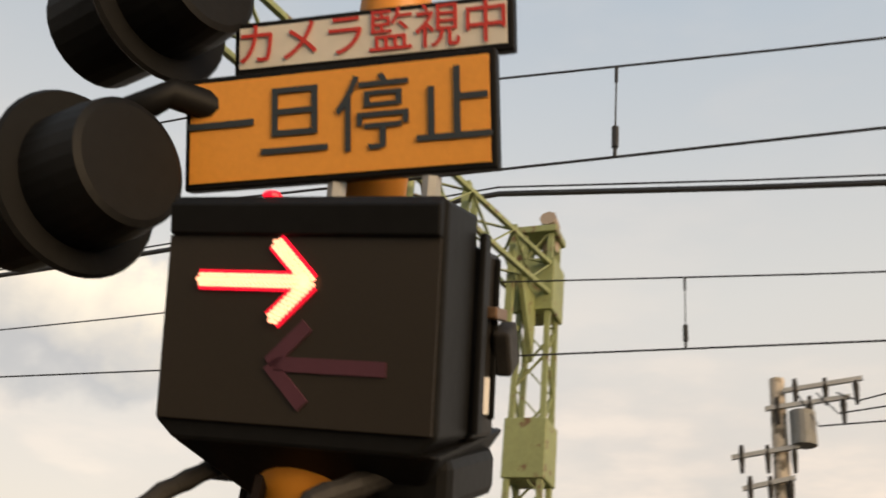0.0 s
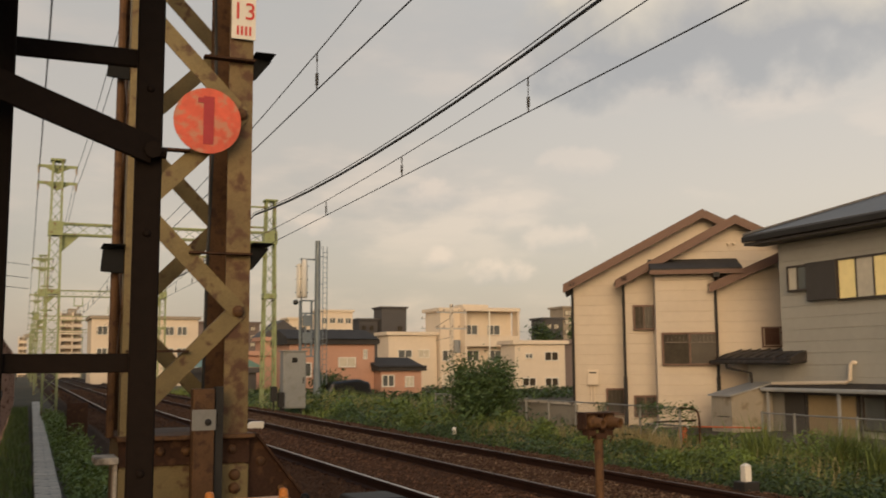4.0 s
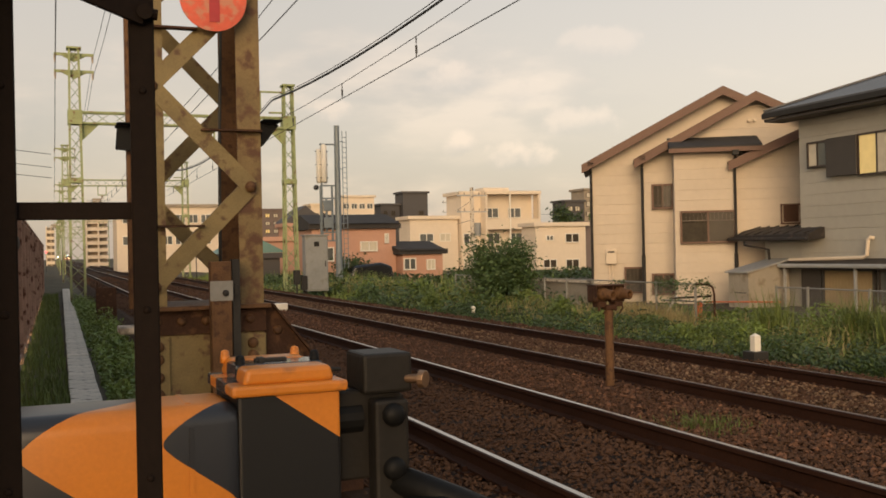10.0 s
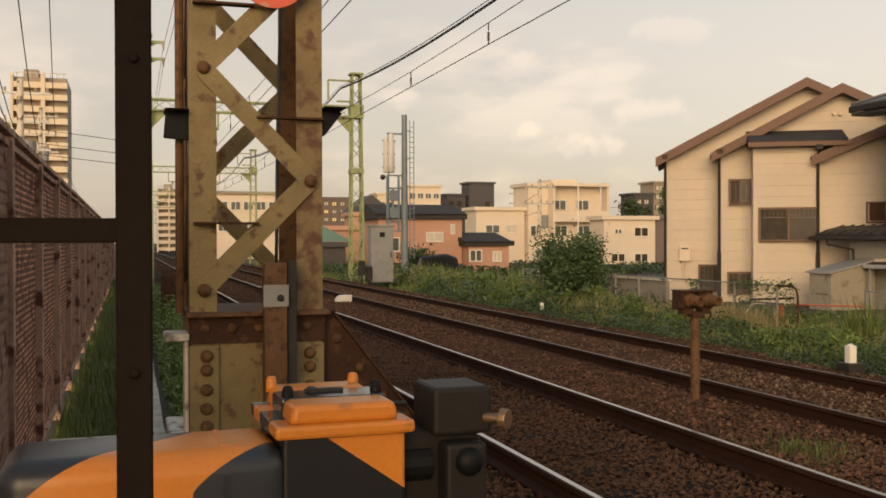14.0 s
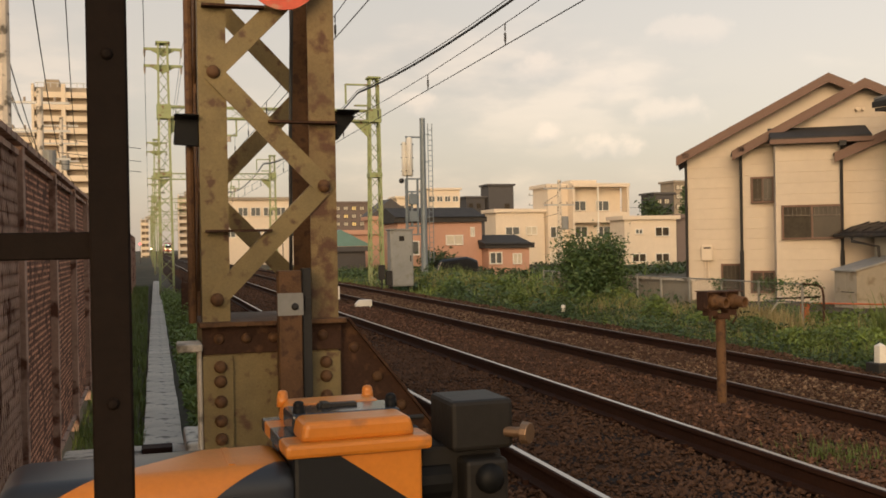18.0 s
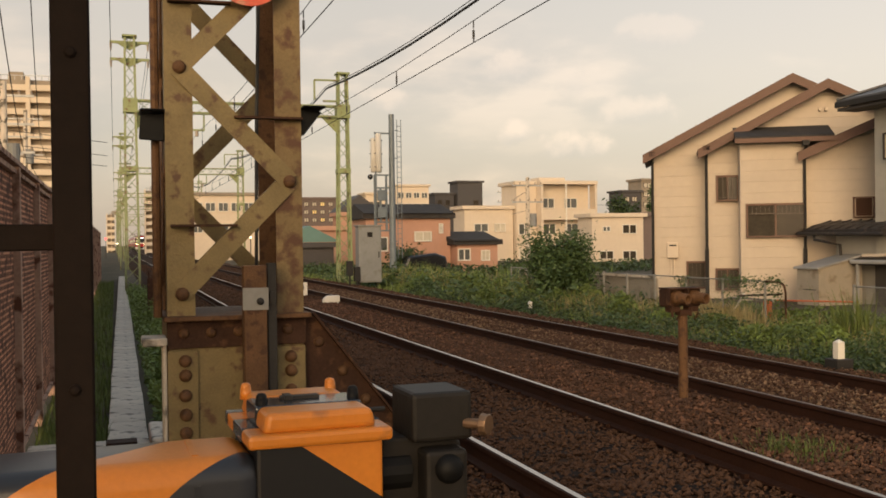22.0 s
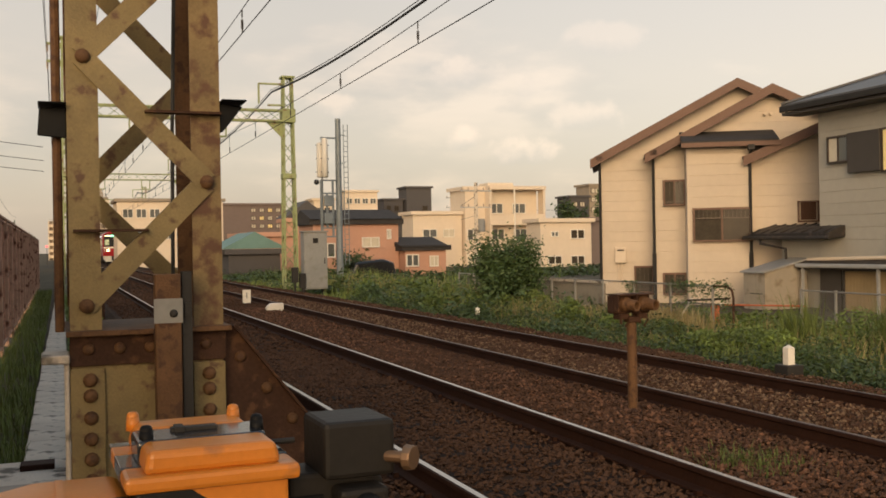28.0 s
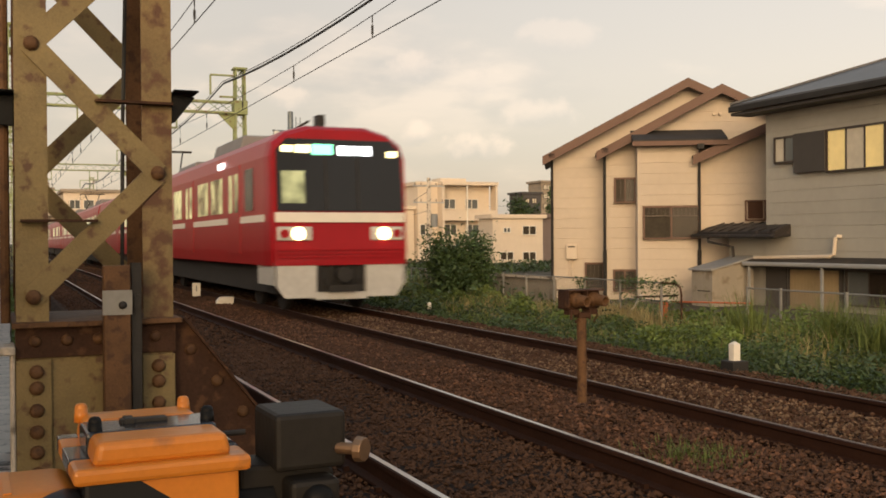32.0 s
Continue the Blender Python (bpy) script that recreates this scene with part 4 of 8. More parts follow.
    box(b, 0.872, 0.905, Y0 - 0.105, Y0 - 0.101, 2.925, 2.955)
    part("numeral_one", b, M_NUMERAL, m)
    b = B()
    box(b, X1 - 0.14, X1 + 0.005, Y0 - 0.03, Y0 - 0.022, 3.36, 4.0)
    part("name_plate", b, M_SIGNWHITE, m, "white name plate with red characters")
    for k, ch in enumerate(("仲", "神", "13")):
        lettering("plate_character", ch, 0.15, Matrix.Translation((X1 - 0.067 - (X0 + X1) / 2, Y0 - 0.033 - (Y0 + Y1) / 2, 3.86 - 0.165 * k + 0.42)) @ pose(0, 0, 0, 90), M_SIGNRED, m)
    b = B()
    for k in range(4):
        box(b, X1 - 0.11 + 0.025 * k, X1 - 0.097 + 0.025 * k, Y0 - 0.033, Y0 - 0.03, 3.385, 3.44)
    part("plate_marks", b, M_SIGNRED, m)
    return m


near_mast()


def near_gantry_beam():
    g = thing("catenary_gantry", (9.9, 3.7, -0.42), "pale green lattice tower and beam over the level crossing", "gantry", "catenary gantries")
    x1, y1 = 9.9, 3.7
    b = B()
    lattice(b, (x1, y1, -0.4), (x1, y1, 8.1), 0.5, 0.36, 0.45, 0.07, 0.04)
    part("mast", b, M_GREEN, g)
    a, c = Vector((0.86, 5.64, 7.35)), Vector((x1 - 0.2, y1, 7.35))
    b = B()
    lattice(b, a, c, 0.42, 0.42, 0.5, 0.06, 0.035)
    part("cross_beam", b, M_GREEN, g)
    for z, t in ((6.9, 0.75), (4.7, 0.75), (8.05, 0.1)):
        b = B()
        box(b, x1 - 0.27, x1 + 0.27, y1 - 0.27, y1 + 0.27, z, z + t)
        part("collar_plate", b, M_GREEN, g, bevel=0.01, segs=1)
    b = B()
    prism(b, [(x1 - 0.2, 7.1), (x1 - 0.9, 7.1), (x1 - 0.2, 6.2)], y1 - 0.03, "y", 0.06)
    part("knee_brace", b, M_GREEN, g)
    p = a.lerp(c, 0.67)
    b = B()
    tube(b, [p + Vector((0, 0, 0.55)), p + Vector((0.12, 0, -1.15))], 0.06, 10)
    part("hanging_rod", b, M_GREEN, g, "long green hanging rod")
    q = p + Vector((0.12, 0, -1.15))
    b = B()
    tube(b, [q, q + Vector((0.01, -0.02, -0.07)), q + Vector((0.02, -0.03, -0.08)), q + Vector((0.03, -0.06, -0.17)), q + Vector((0.03, -0.07, -0.2))], [0.03, 0.07, 0.075, 0.03, 0.02], 10)
    part("insulator", b, M_INSUL, g)
    b = B()
    tube(b, [q + Vector((0.03, -0.07, -0.2)), (6.70, 3.75, 5.5), (6.43, 3.2, 5.0)], 0.014, 6)
    part("stay_wire", b, M_WIRE, g)
    for t, x in ((0.80, 1), (0.93, 2)):
        p = a.lerp(c, t)
        b = B()
        beam(b, p + Vector((0, 0, 0.5)), p + Vector((0, 0, -0.95)), 0.09)
        beam(b, p + Vector((0.3, 0, 0.5)), p + Vector((0.3, 0, -0.6)), 0.07)
        beam(b, p + Vector((0, 0, -0.9)), p + Vector((0.5, 0, -0.75)), 0.06)
        part("drop_bracket", b, M_GREEN, g)
        b = B()
        q = p + Vector((0.1, 0, -0.95))
        tube(b, [q, q + Vector((0, 0, -0.06)), q + Vector((0, 0, -0.07)), q + Vector((0, 0, -0.14)), q + Vector((0, 0, -0.15)), q + Vector((0, 0, -0.22)), q + Vector((0, 0, -0.32))],
             [0.03, 0.03, 0.09, 0.03, 0.09, 0.03, 0.02], 10)
        part("insulator", b, M_INSUL, g)
    b = B()
    tube(b, [(x1 + 0.1, y1 - 0.1, 7.9), (x1 + 0.1, y1 - 0.1, 8.3), (x1 - 0.1, y1 - 0.1, 8.35)], 0.12, 8)
    part("insulator", b, M_INSUL, g)
    return g


near_gantry_beam()


def train_signal():
    x, y, z = 9.75, 4.32, 3.55
    t = thing("signal_head", (x, y, z - 0.3), "white signal housing with black visors on the green tower", "signal")
    b = B()
    box(b, x - 0.15, x + 0.15, y - 0.13, y + 0.08, z - 0.29, z + 0.27)
    part("housing", b, M_SIGNWHITE, t, bevel=0.09, segs=4, smooth=True)
    for dz in (-0.13, 0.11):
        b = B()
        tube(b, [(x, y + 0.06, z + dz), (x, y + 0.22, z + dz - 0.02)], [0.085, 0.07], 14, cap=False)
        part("visor", b, M_BLACKPAINT, t)
        b = B()
        tube(b, [(x, y + 0.07, z + dz), (x, y + 0.085, z + dz)], 0.07, 14)
        part("lens", b, M_TRAINDARK, t)
    b = B()
    beam(b, (x, y, z + 0.25), (x, y, z + 0.42), 0.05)
    beam(b, (x, y + 0.04, z + 0.40), (x + 0.12, 3.7, z + 0.40), 0.06)
    part("arm", b, M_DARKSTEEL, t)
    b = B()
    box(b, x - 0.06, x + 0.06, y - 0.2, y - 0.06, z + 0.43, z + 0.53)
    part("junction_box", b, M_DARKSTEEL, t, bevel=0.01)


train_signal()


# ---- overhead wires ----
def wire(name, pts, r, label, group="overhead wires"):
    b = B()
    tube(b, pts, r, 6)
    ob = part(name, b, M_WIRE)
    return tagged(ob, label, "wire", group)


def sag(x, z, y0, y1, drop, x1=None):
    x1 = x if x1 is None else x1
    return [(x + (x1 - x) * k / 10, y0 + (y1 - y0) * k / 10, z - drop * (1 - (2 * k / 10 - 1) ** 2)) for k in range(11)]


SPANS = [(-32, 3.9), (3.9, 40), (40, 75), (75, 112), (112, 150)]
for x, lab in ((3.35, "near"), (6.43, "far")):
    wire("contact_wire", [(x, -32, 4.95), (x, 150, 4.95)], 0.009, "black contact wire over the track")
    for y0, y1 in SPANS:
        wire("messenger_wire", sag(x, 5.75, y0, y1, 0.45), 0.008, "thin black messenger wire over the track")
        n = int((y1 - y0) / 5)
        for k in range(n):
            t = (k + 0.5) / n
            z = 5.75 - 0.45 * (1 - (2 * t - 1) ** 2)
            b = B()
            y = y0 + (y1 - y0) * t
            tube(b, [(x, y, z), (x, y, z - 0.12)], 0.012, 6)
            tube(b, [(x, y, z - 0.12), (x, y, 5.16)], 0.006, 5)
            tube(b, [(x, y, 5.17), (x, y, 5.02)], 0.022, 6)
            tube(b, [(x, y, 5.02), (x, y, 4.95)], 0.012, 6)
            if y1 < 120:
                tagged(part("dropper", b, M_WIRE), "dropper with a dark insulator between the wires", "wire", "droppers")
            else:
                b.free()
def run(x, z, drop, spans):
    """One wire through several spans."""
    pts = []
    for y0, y1 in spans:
        pts += sag(x, z, y0, y1, drop)[1 if pts else 0:]
    return pts


for k in range(3):
    pts = []
    for y0, y1 in SPANS:
        za, zb = (8.0 if abs(v - 3.9) < 0.1 else 7.65 for v in (y0, y1))
        for q in range(0 if not pts else 1, 13):
            u = q / 12
            pts.append((8.52 + 0.055 * (k % 2), y0 + (y1 - y0) * u, za + (zb - za) * u - 0.72 * (1 - (2 * u - 1) ** 2) + 0.055 * k))
    wire("feeder_cable", pts, 0.027 if k < 2 else 0.012, "thick black feeder cable beside the track")
for x, z in ((0.2, 9.0), (1.56, 9.0), (0.2, 8.3), (1.56, 8.3)):
    wire("transmission_wire", run(x, z, 0.5, ((-30, 5.6), (5.6, 40), (40, 75), (75, 112), (112, 150), (150, 190))), 0.009, "thin black line on the mast's cross arms")
wire("steady_wire", [(7.6, 4.05, 6.5), (7.0, 3.9, 5.7), (6.43, 3.7, 4.97)], 0.014, "short steady wire below the beam")


# ---- small track things ----
def twin_signal():
    x, y = 5.02, 7.66
    s = thing("track_sensor_post", (x, y, -0.2), "brown post with twin lamp heads between the tracks", "signal post")
    b = B()
    box(b, x - 0.22, x + 0.22, y - 0.16, y + 0.16, -0.34, -0.14)
    part("footing", b, M_BALLAST, s, "dirty concrete footing", bevel=0.02)
    b = B()
    tube(b, [(x, y, -0.03), (x, y, 0.74)], 0.042, 12)
    part("post", b, M_MASTRUST, s)
    for k in (-1, 1):
        hx = x + k * 0.092
        b = B()
        prism(b, [(-0.085, 0.775), (0.085, 0.775), (0.085, 0.935), (-0.085, 0.935)], y - 0.02, "y", 0.13, Matrix.Translation((hx, 0, 0)))
        hd = part("lamp_head", b, M_DARKRUST, s, bevel=0.016)
        b = B()
        box(b, hx - 0.088, hx + 0.088, y - 0.085, y + 0.115, 0.935, 0.945)
        box(b, hx - 0.088, hx - 0.080, y - 0.085, y - 0.02, 0.80, 0.935)
        part("rain_cover", b, M_DARKRUST, hd)
        c = Vector((hx + 0.005, y - 0.02, 0.86))
        o = Vector((0.05, -0.135, -0.012))
        b = B()
        tube(b, [c, c + o * 0.25, c + o * 0.4, c + o], [0.066, 0.064, 0.052, 0.047], 16, cap=False)
        tube(b, [c + o, c + o * 0.98, c + o * 0.3], [0.047, 0.033, 0.031], 16, cap=False)
        part("lamp_barrel", b, M_MASTRUST, hd)
        b = B()
        tube(b, [c + o * 0.32, c + o * 0.28], 0.032, 14)
        part("lens", b, M_TRAINDARK, hd)
        b = B()
        box(b, hx - 0.05, hx + 0.05, y - 0.03, y + 0.06, 0.73, 0.775)
        tube(b, [(hx - 0.035, y - 0.04, 0.78), (hx - 0.035, y - 0.04, 0.69)], 0.012, 6)
        tube(b, [(hx + 0.035, y, 0.78), (hx + 0.05, y - 0.03, 0.72), (hx + 0.03, y, 0.66)], 0.008, 6)
        part("mount", b, M_DARKRUST, hd)
    b = B()
    box(b, x - 0.055, x + 0.055, y - 0.05, y + 0.05, 0.70, 0.75)
    part("yoke", b, M_DARKRUST, s, bevel=0.01)


twin_signal()


def marker(x, y, h, w, label, name="marker_post", z=-0.3):
    b = B()
    prism(b, [(-w / 2, 0), (w / 2, 0), (w / 2, h * 0.84), (-w / 2, h * 0.84)], -w / 2, "y", w, Matrix.Translation((x, y, z)))
    ring4 = [b.verts.new((x + dx * w / 2, y + dy * w / 2, z + h * 0.84)) for dx, dy in ((-1, -1), (1, -1), (1, 1), (-1, 1))]
    tip = b.verts.new((x, y, z + h))
    for k in range(4):
        b.faces.new((ring4[k], ring4[(k + 1) % 4], tip))
    bmesh.ops.remove_doubles(b, verts=b.verts, dist=1e-5)
    ob = part(name, b, M_SIGNWHITE, bevel=0.006)
    return tagged(ob, label, "post")


b = B()
box(b, 7.88, 8.10, 9.1, 9.32, -0.45, 0.0)
tagged(part("concrete_block", b, M_DARKSTEEL, bevel=0.01), "dark block under the white distance post", "block")
marker(7.99, 9.21, 0.225, 0.092, "short white distance post beside the rail", z=-0.003)
marker(8.8, 19.9, 0.16, 0.075, "small white stake in the grass", z=-0.1)
b = B()
prism(b, [(5.2, 0), (5.62, 0), (5.62, 0.2), (5.3, 0.2), (5.2, 0.1)], 24.6, "y", 0.2, Matrix.Translation((0, 0, -0.16)))
tagged(part("white_block", b, M_SIGNWHITE, bevel=0.02), "white painted block between the tracks", "block")
sg = thing("number_sign", (5.3, 28, -0.2), "small white number sign between the tracks", "sign")
b = B()
box(b, 5.2, 5.42, 28, 28.03, -0.12, 0.26)
part("sign_plate", b, M_SIGNWHITE, sg)
lettering("sign_number", "1", 0.22, Matrix.Translation((0.01, -0.004, 0.30)) @ pose(0, 0, 0, 90), M_SIGNBLUE, sg)


def cabinet():
    c = thing("relay_cabinet", (8.5, 33, -0.42), "grey steel relay cabinet beside the track", "cabinet")
    b = B()
    box(b, 8.12, 8.92, 33, 33.5, 0.0, 1.92)
    part("body", b, M_CABINET, c, bevel=0.02)
    b = B()
    box(b, 8.15, 8.89, 32.975, 33, 0.05, 1.86)
    d = part("door", b, M_CABINET, c, bevel=0.012)
    b = B()
    box(b, 8.80, 8.83, 32.95, 32.975, 0.85, 1.05)
    part("handle", b, M_DARKSTEEL, d)
    b = B()
    box(b, 8.42, 8.6, 32.96, 32.975, 1.55, 1.72)
    part("label_plate", b, M_GREYBOX, c)
    b = B()
    box(b, 8.08, 8.96, 32.95, 33.55, 1.92, 1.97)
    part("roof", b, M_CABINET, c, bevel=0.01)
    for x in (8.16, 8.84):
        b = B()
        beam(b, (x, 33.1, -0.42), (x, 33.1, 0.0), 0.07)
        part("leg", b, M_DARKSTEEL, c)
        b = B()
        beam(b, (x, 33.4, -0.42), (x, 33.4, 0.0), 0.07)
        part("leg", b, M_DARKSTEEL, c)
    for x, z in ((7.7, 0.55), (7.95, 0.35)):
        b = B()
        box(b, x, x + 0.2, 32.9, 33.1, z - 0.3, z + 0.2)
        beam(b, (x + 0.1, 33, -0.42), (x + 0.1, 33, z), 0.06)
        part("junction_box", b, M_DARKSTEEL, c, bevel=0.01)


cabinet()


def antenna_pole():
    x, y = 12.62, 45
    a = thing("antenna_pole", (x, y, -0.42), "blue-grey steel pole with white panel antennas and a ladder", "pole")
    b = B()
    tube(b, [(x, y, -0.42), (x, y, 7.35)], [0.17, 0.13], 12)
    part("pole", b, M_POLEBLUE, a)
    for s in (-1, 1):
        b = B()
        beam(b, (x + 0.36 + s * 0.1, y, 0.6), (x + 0.36 + s * 0.1, y, 7.1), 0.03)
        part("ladder_rail", b, M_POLEBLUE, a)
    for k in range(26):
        b = B()
        beam(b, (x + 0.26, y, 0.8 + 0.24 * k), (x + 0.46, y, 0.8 + 0.24 * k), 0.025)
        part("ladder_rung", b, M_POLEBLUE, a)
    for k in range(5):
        b = B()
        beam(b, (x, y, 1.4 + 1.3 * k), (x + 0.3, y, 1.4 + 1.3 * k), 0.04)
        part("ladder_stay", b, M_POLEBLUE, a)
    for dx, dy, h, r in ((-0.70, -0.2, 1.75, 0.14), (-0.90, -0.02, 1.55, 0.13), (-0.58, 0.08, 1.5, 0.12)):
        b = B()
        tube(b, [(x + dx, y + dy, 4.62), (x + dx, y + dy, 4.68), (x + dx, y + dy, 4.62 + h), (x + dx, y + dy, 4.68 + h)], [r * 0.6, r, r, r * 0.6], 12)
        an = part("panel_antenna", b, M_SIGNWHITE, a, "white panel antenna", smooth=True)
        for k in range(3):
            b = B()
            box(b, x + dx - r - 0.03, x + dx + r + 0.03, y + dy - 0.02, y + dy + 0.04, 4.85 + 0.62 * k, 4.89 + 0.62 * k)
            part("strap", b, M_DARKSTEEL, an)
    b = B()
    tube(b, [(x - 0.78, y - 0.02, 1.6), (x - 0.78, y - 0.02, 6.5)], 0.04, 8)
    part("antenna_mast", b, M_POLEBLUE, a)
    for z in (6.45, 4.5, 3.9, 2.3, 1.9):
        b = B()
        beam(b, (x, y, z), (x - 0.85, y - 0.02, z), 0.07)
        part("arm", b, M_POLEBLUE, a)
    for dx, z0, z1 in ((-0.85, 1.9, 4.5), (-0.3, 1.9, 4.5), (-0.58, 2.3, 3.9)):
        b = B()
        beam(b, (x + dx, y - 0.06, z0), (x + dx, y - 0.06, z1), 0.09)
        part("bracket_frame", b, M_POLEBLUE, a)
    for z in (2.5, 3.3):
        b = B()
        box(b, x - 0.75, x - 0.35, y - 0.25, y - 0.1, z, z + 0.5)
        part("radio_unit", b, M_POLEBLUE, a, bevel=0.02)
    b = B()
    dome(b, (x - 1.1, y - 0.2, 4.4), (0, -1, 0), 0.13, 0.15, 10)
    part("camera_dome", b, M_TRAINDARK, a)


antenna_pole()


# ---- crossing gate machine ----
def gate_machine():
    g = thing("crossing_gate", (0.795, 2.86, -0.03), "orange and black striped crossing gate machine", "crossing gate", turn=1.5)
    P = dict(parent=g, local=True)
    zt = 0.842

    def z(v):
        return v + 0.03
    b = B()
    box(b, -0.185, 0.185, -0.105, 0.32, z(0.25), z(zt - 0.025))
    part("housing", b, M_STRIPE2, bevel=0.012, label="striped gearbox housing", **P)
    for y0, y1, m in ((-0.13, 0.01, M_ORANGE), (0.012, 0.18, M_NAVY), (0.182, 0.30, M_ORANGE), (0.302, 0.36, M_NAVY)):
        b = B()
        box(b, -0.21, 0.21, y0, y1, z(zt - 0.035), z(zt + 0.005))
        part("lid_flange", b, m, bevel=0.012 if y0 < -0.1 else 0.004, **P)
    b = B()
    prism(b, [(-0.165, z(zt)), (0.17, z(zt)), (0.155, z(zt + 0.06)), (-0.155, z(zt + 0.06))], -0.10, "y", 0.15)
    part("lid_front", b, M_ORANGE, bevel=0.018, label="raised orange lid", segs=3, **P)
    b = B()
    prism(b, [(-0.165, z(zt)), (0.155, z(zt)), (0.14, z(zt + 0.066)), (-0.15, z(zt + 0.066))], 0.19, "y", 0.15)
    part("lid_back", b, M_ORANGE, bevel=0.018, segs=3, **P)
    b = B()
    box(b, -0.165, 0.16, 0.03, 0.21, z(zt), z(zt + 0.062))
    part("lid_band", b, M_NAVY, bevel=0.01, label="glossy dark band on the lid", **P)
    b = B()
    box(b, -0.07, 0.05, 0.13, 0.165, z(zt + 0.06), z(zt + 0.072))
    box(b, -0.06, -0.035, 0.12, 0.175, z(zt + 0.06), z(zt + 0.076))
    part("hasp", b, M_DARKSTEEL, bevel=0.003, **P)
    for x, y, m in ((-0.15, 0.31, M_ORANGE), (0.125, 0.31, M_ORANGE), (-0.14, 0.07, M_BLACKPAINT), (0.15, 0.11, M_BLACKPAINT)):
        b = B()
        tube(b, [(x, y, z(zt + 0.045)), (x, y, z(zt + 0.082))], [0.02, 0.017], 10)
        dome(b, (x, y, z(zt + 0.082)), (0, 0, 1), 0.017, 0.015, 10)
        part("lid_bolt", b, m, smooth=True, **P)
    # motor housing to the side
    b = B()
    box(b, -0.95, -0.165, -0.12, 0.26, z(0.20), z(zt - 0.05))
    part("motor_cover", b, M_STRIPE, bevel=0.07, label="rounded motor cover with slanting stripes", segs=5, smooth=True, **P)
    b = B()
    for k in range(4):
        box(b, *((-0.356, -0.338, -0.123, -0.117, z(0.25), z(zt - 0.12)), (-0.356, -0.338, 0.257, 0.263, z(0.25), z(zt - 0.12)), (-0.356, -0.338, -0.05, 0.19, z(zt - 0.053), z(zt - 0.047)), (-0.356, -0.338, -0.05, 0.19, z(0.197), z(0.203)))[k])
    part("cover_seam", b, M_STRIPE, **P)
    # arm holder
    b = B()
    box(b, 0.29, 0.485, -0.06, 0.16, z(0.775), z(0.925))
    part("arm_head", b, M_GREYBOX, bevel=0.014, label="dark grey cast arm holder", **P)
    b = B()
    prism(b, [(0.21, z(0.45)), (0.47, z(0.45)), (0.47, z(0.76)), (0.42, z(0.775)), (0.21, z(0.79))], 0.0, "y", 0.16)
    part("arm_block", b, M_GREYBOX, bevel=0.012, **P)
    b = B()
    box(b, 0.32, 0.455, -0.095, 0.0, z(0.32), z(0.755))
    part("arm_bracket", b, M_GREYBOX, bevel=0.014, **P)
    for zz in (0.70, 0.50):
        b = B()
        dome(b, (0.392, -0.095, z(zz)), (0, -1, 0), 0.045, 0.035, 12)
        part("bracket_bolt", b, M_BLACKPAINT, smooth=True, **P)
    b = B()
    tube(b, [(0.46, -0.05, z(0.825)), (0.50, -0.09, z(0.825)), (0.502, -0.091, z(0.825)), (0.518, -0.110, z(0.825))], [0.016, 0.016, 0.035, 0.032], 12)
    part("clamp_screw", b, M_BRASS, bevel=0.003, label="worn brass clamp screw", **P)
    b = B()
    tube(b, [(0.17, 0.03, z(0.68)), (0.30, 0.03, z(0.68))], 0.06, 14)
    part("drive_shaft", b, M_BLACKPAINT, **P)
    b = B()
    tube(b, [(0.16, 0.10, z(0.86)), (0.25, 0.10, z(0.86))], 0.008, 8)
    part("rod", b, M_DARKSTEEL, **P)
    b = B()
    tube(b, [(0.40, -0.06, z(0.46)), (0.62, -0.16, z(0.36)), (0.80, -0.22, z(0.27))], [0.055, 0.06, 0.065], 14)
    part("arm_socket", b, M_BLACKPAINT, label="black arm socket", smooth=True, **P)
    b = B()
    box(b, 0.42, 0.57, -0.22, -0.07, z(0.27), z(0.40))
    part("counterweight", b, M_BLACKPAINT, bevel=0.02, **P)
    b = B()
    box(b, -0.16, 0.16, -0.08, 0.18, 0, z(0.30))
    part("pedestal", b, M_BLACKPAINT, bevel=0.01, **P)
    return g


gate_machine()


# ---- crossing signal with ladder ----
PX, PY = -0.187, 1.028


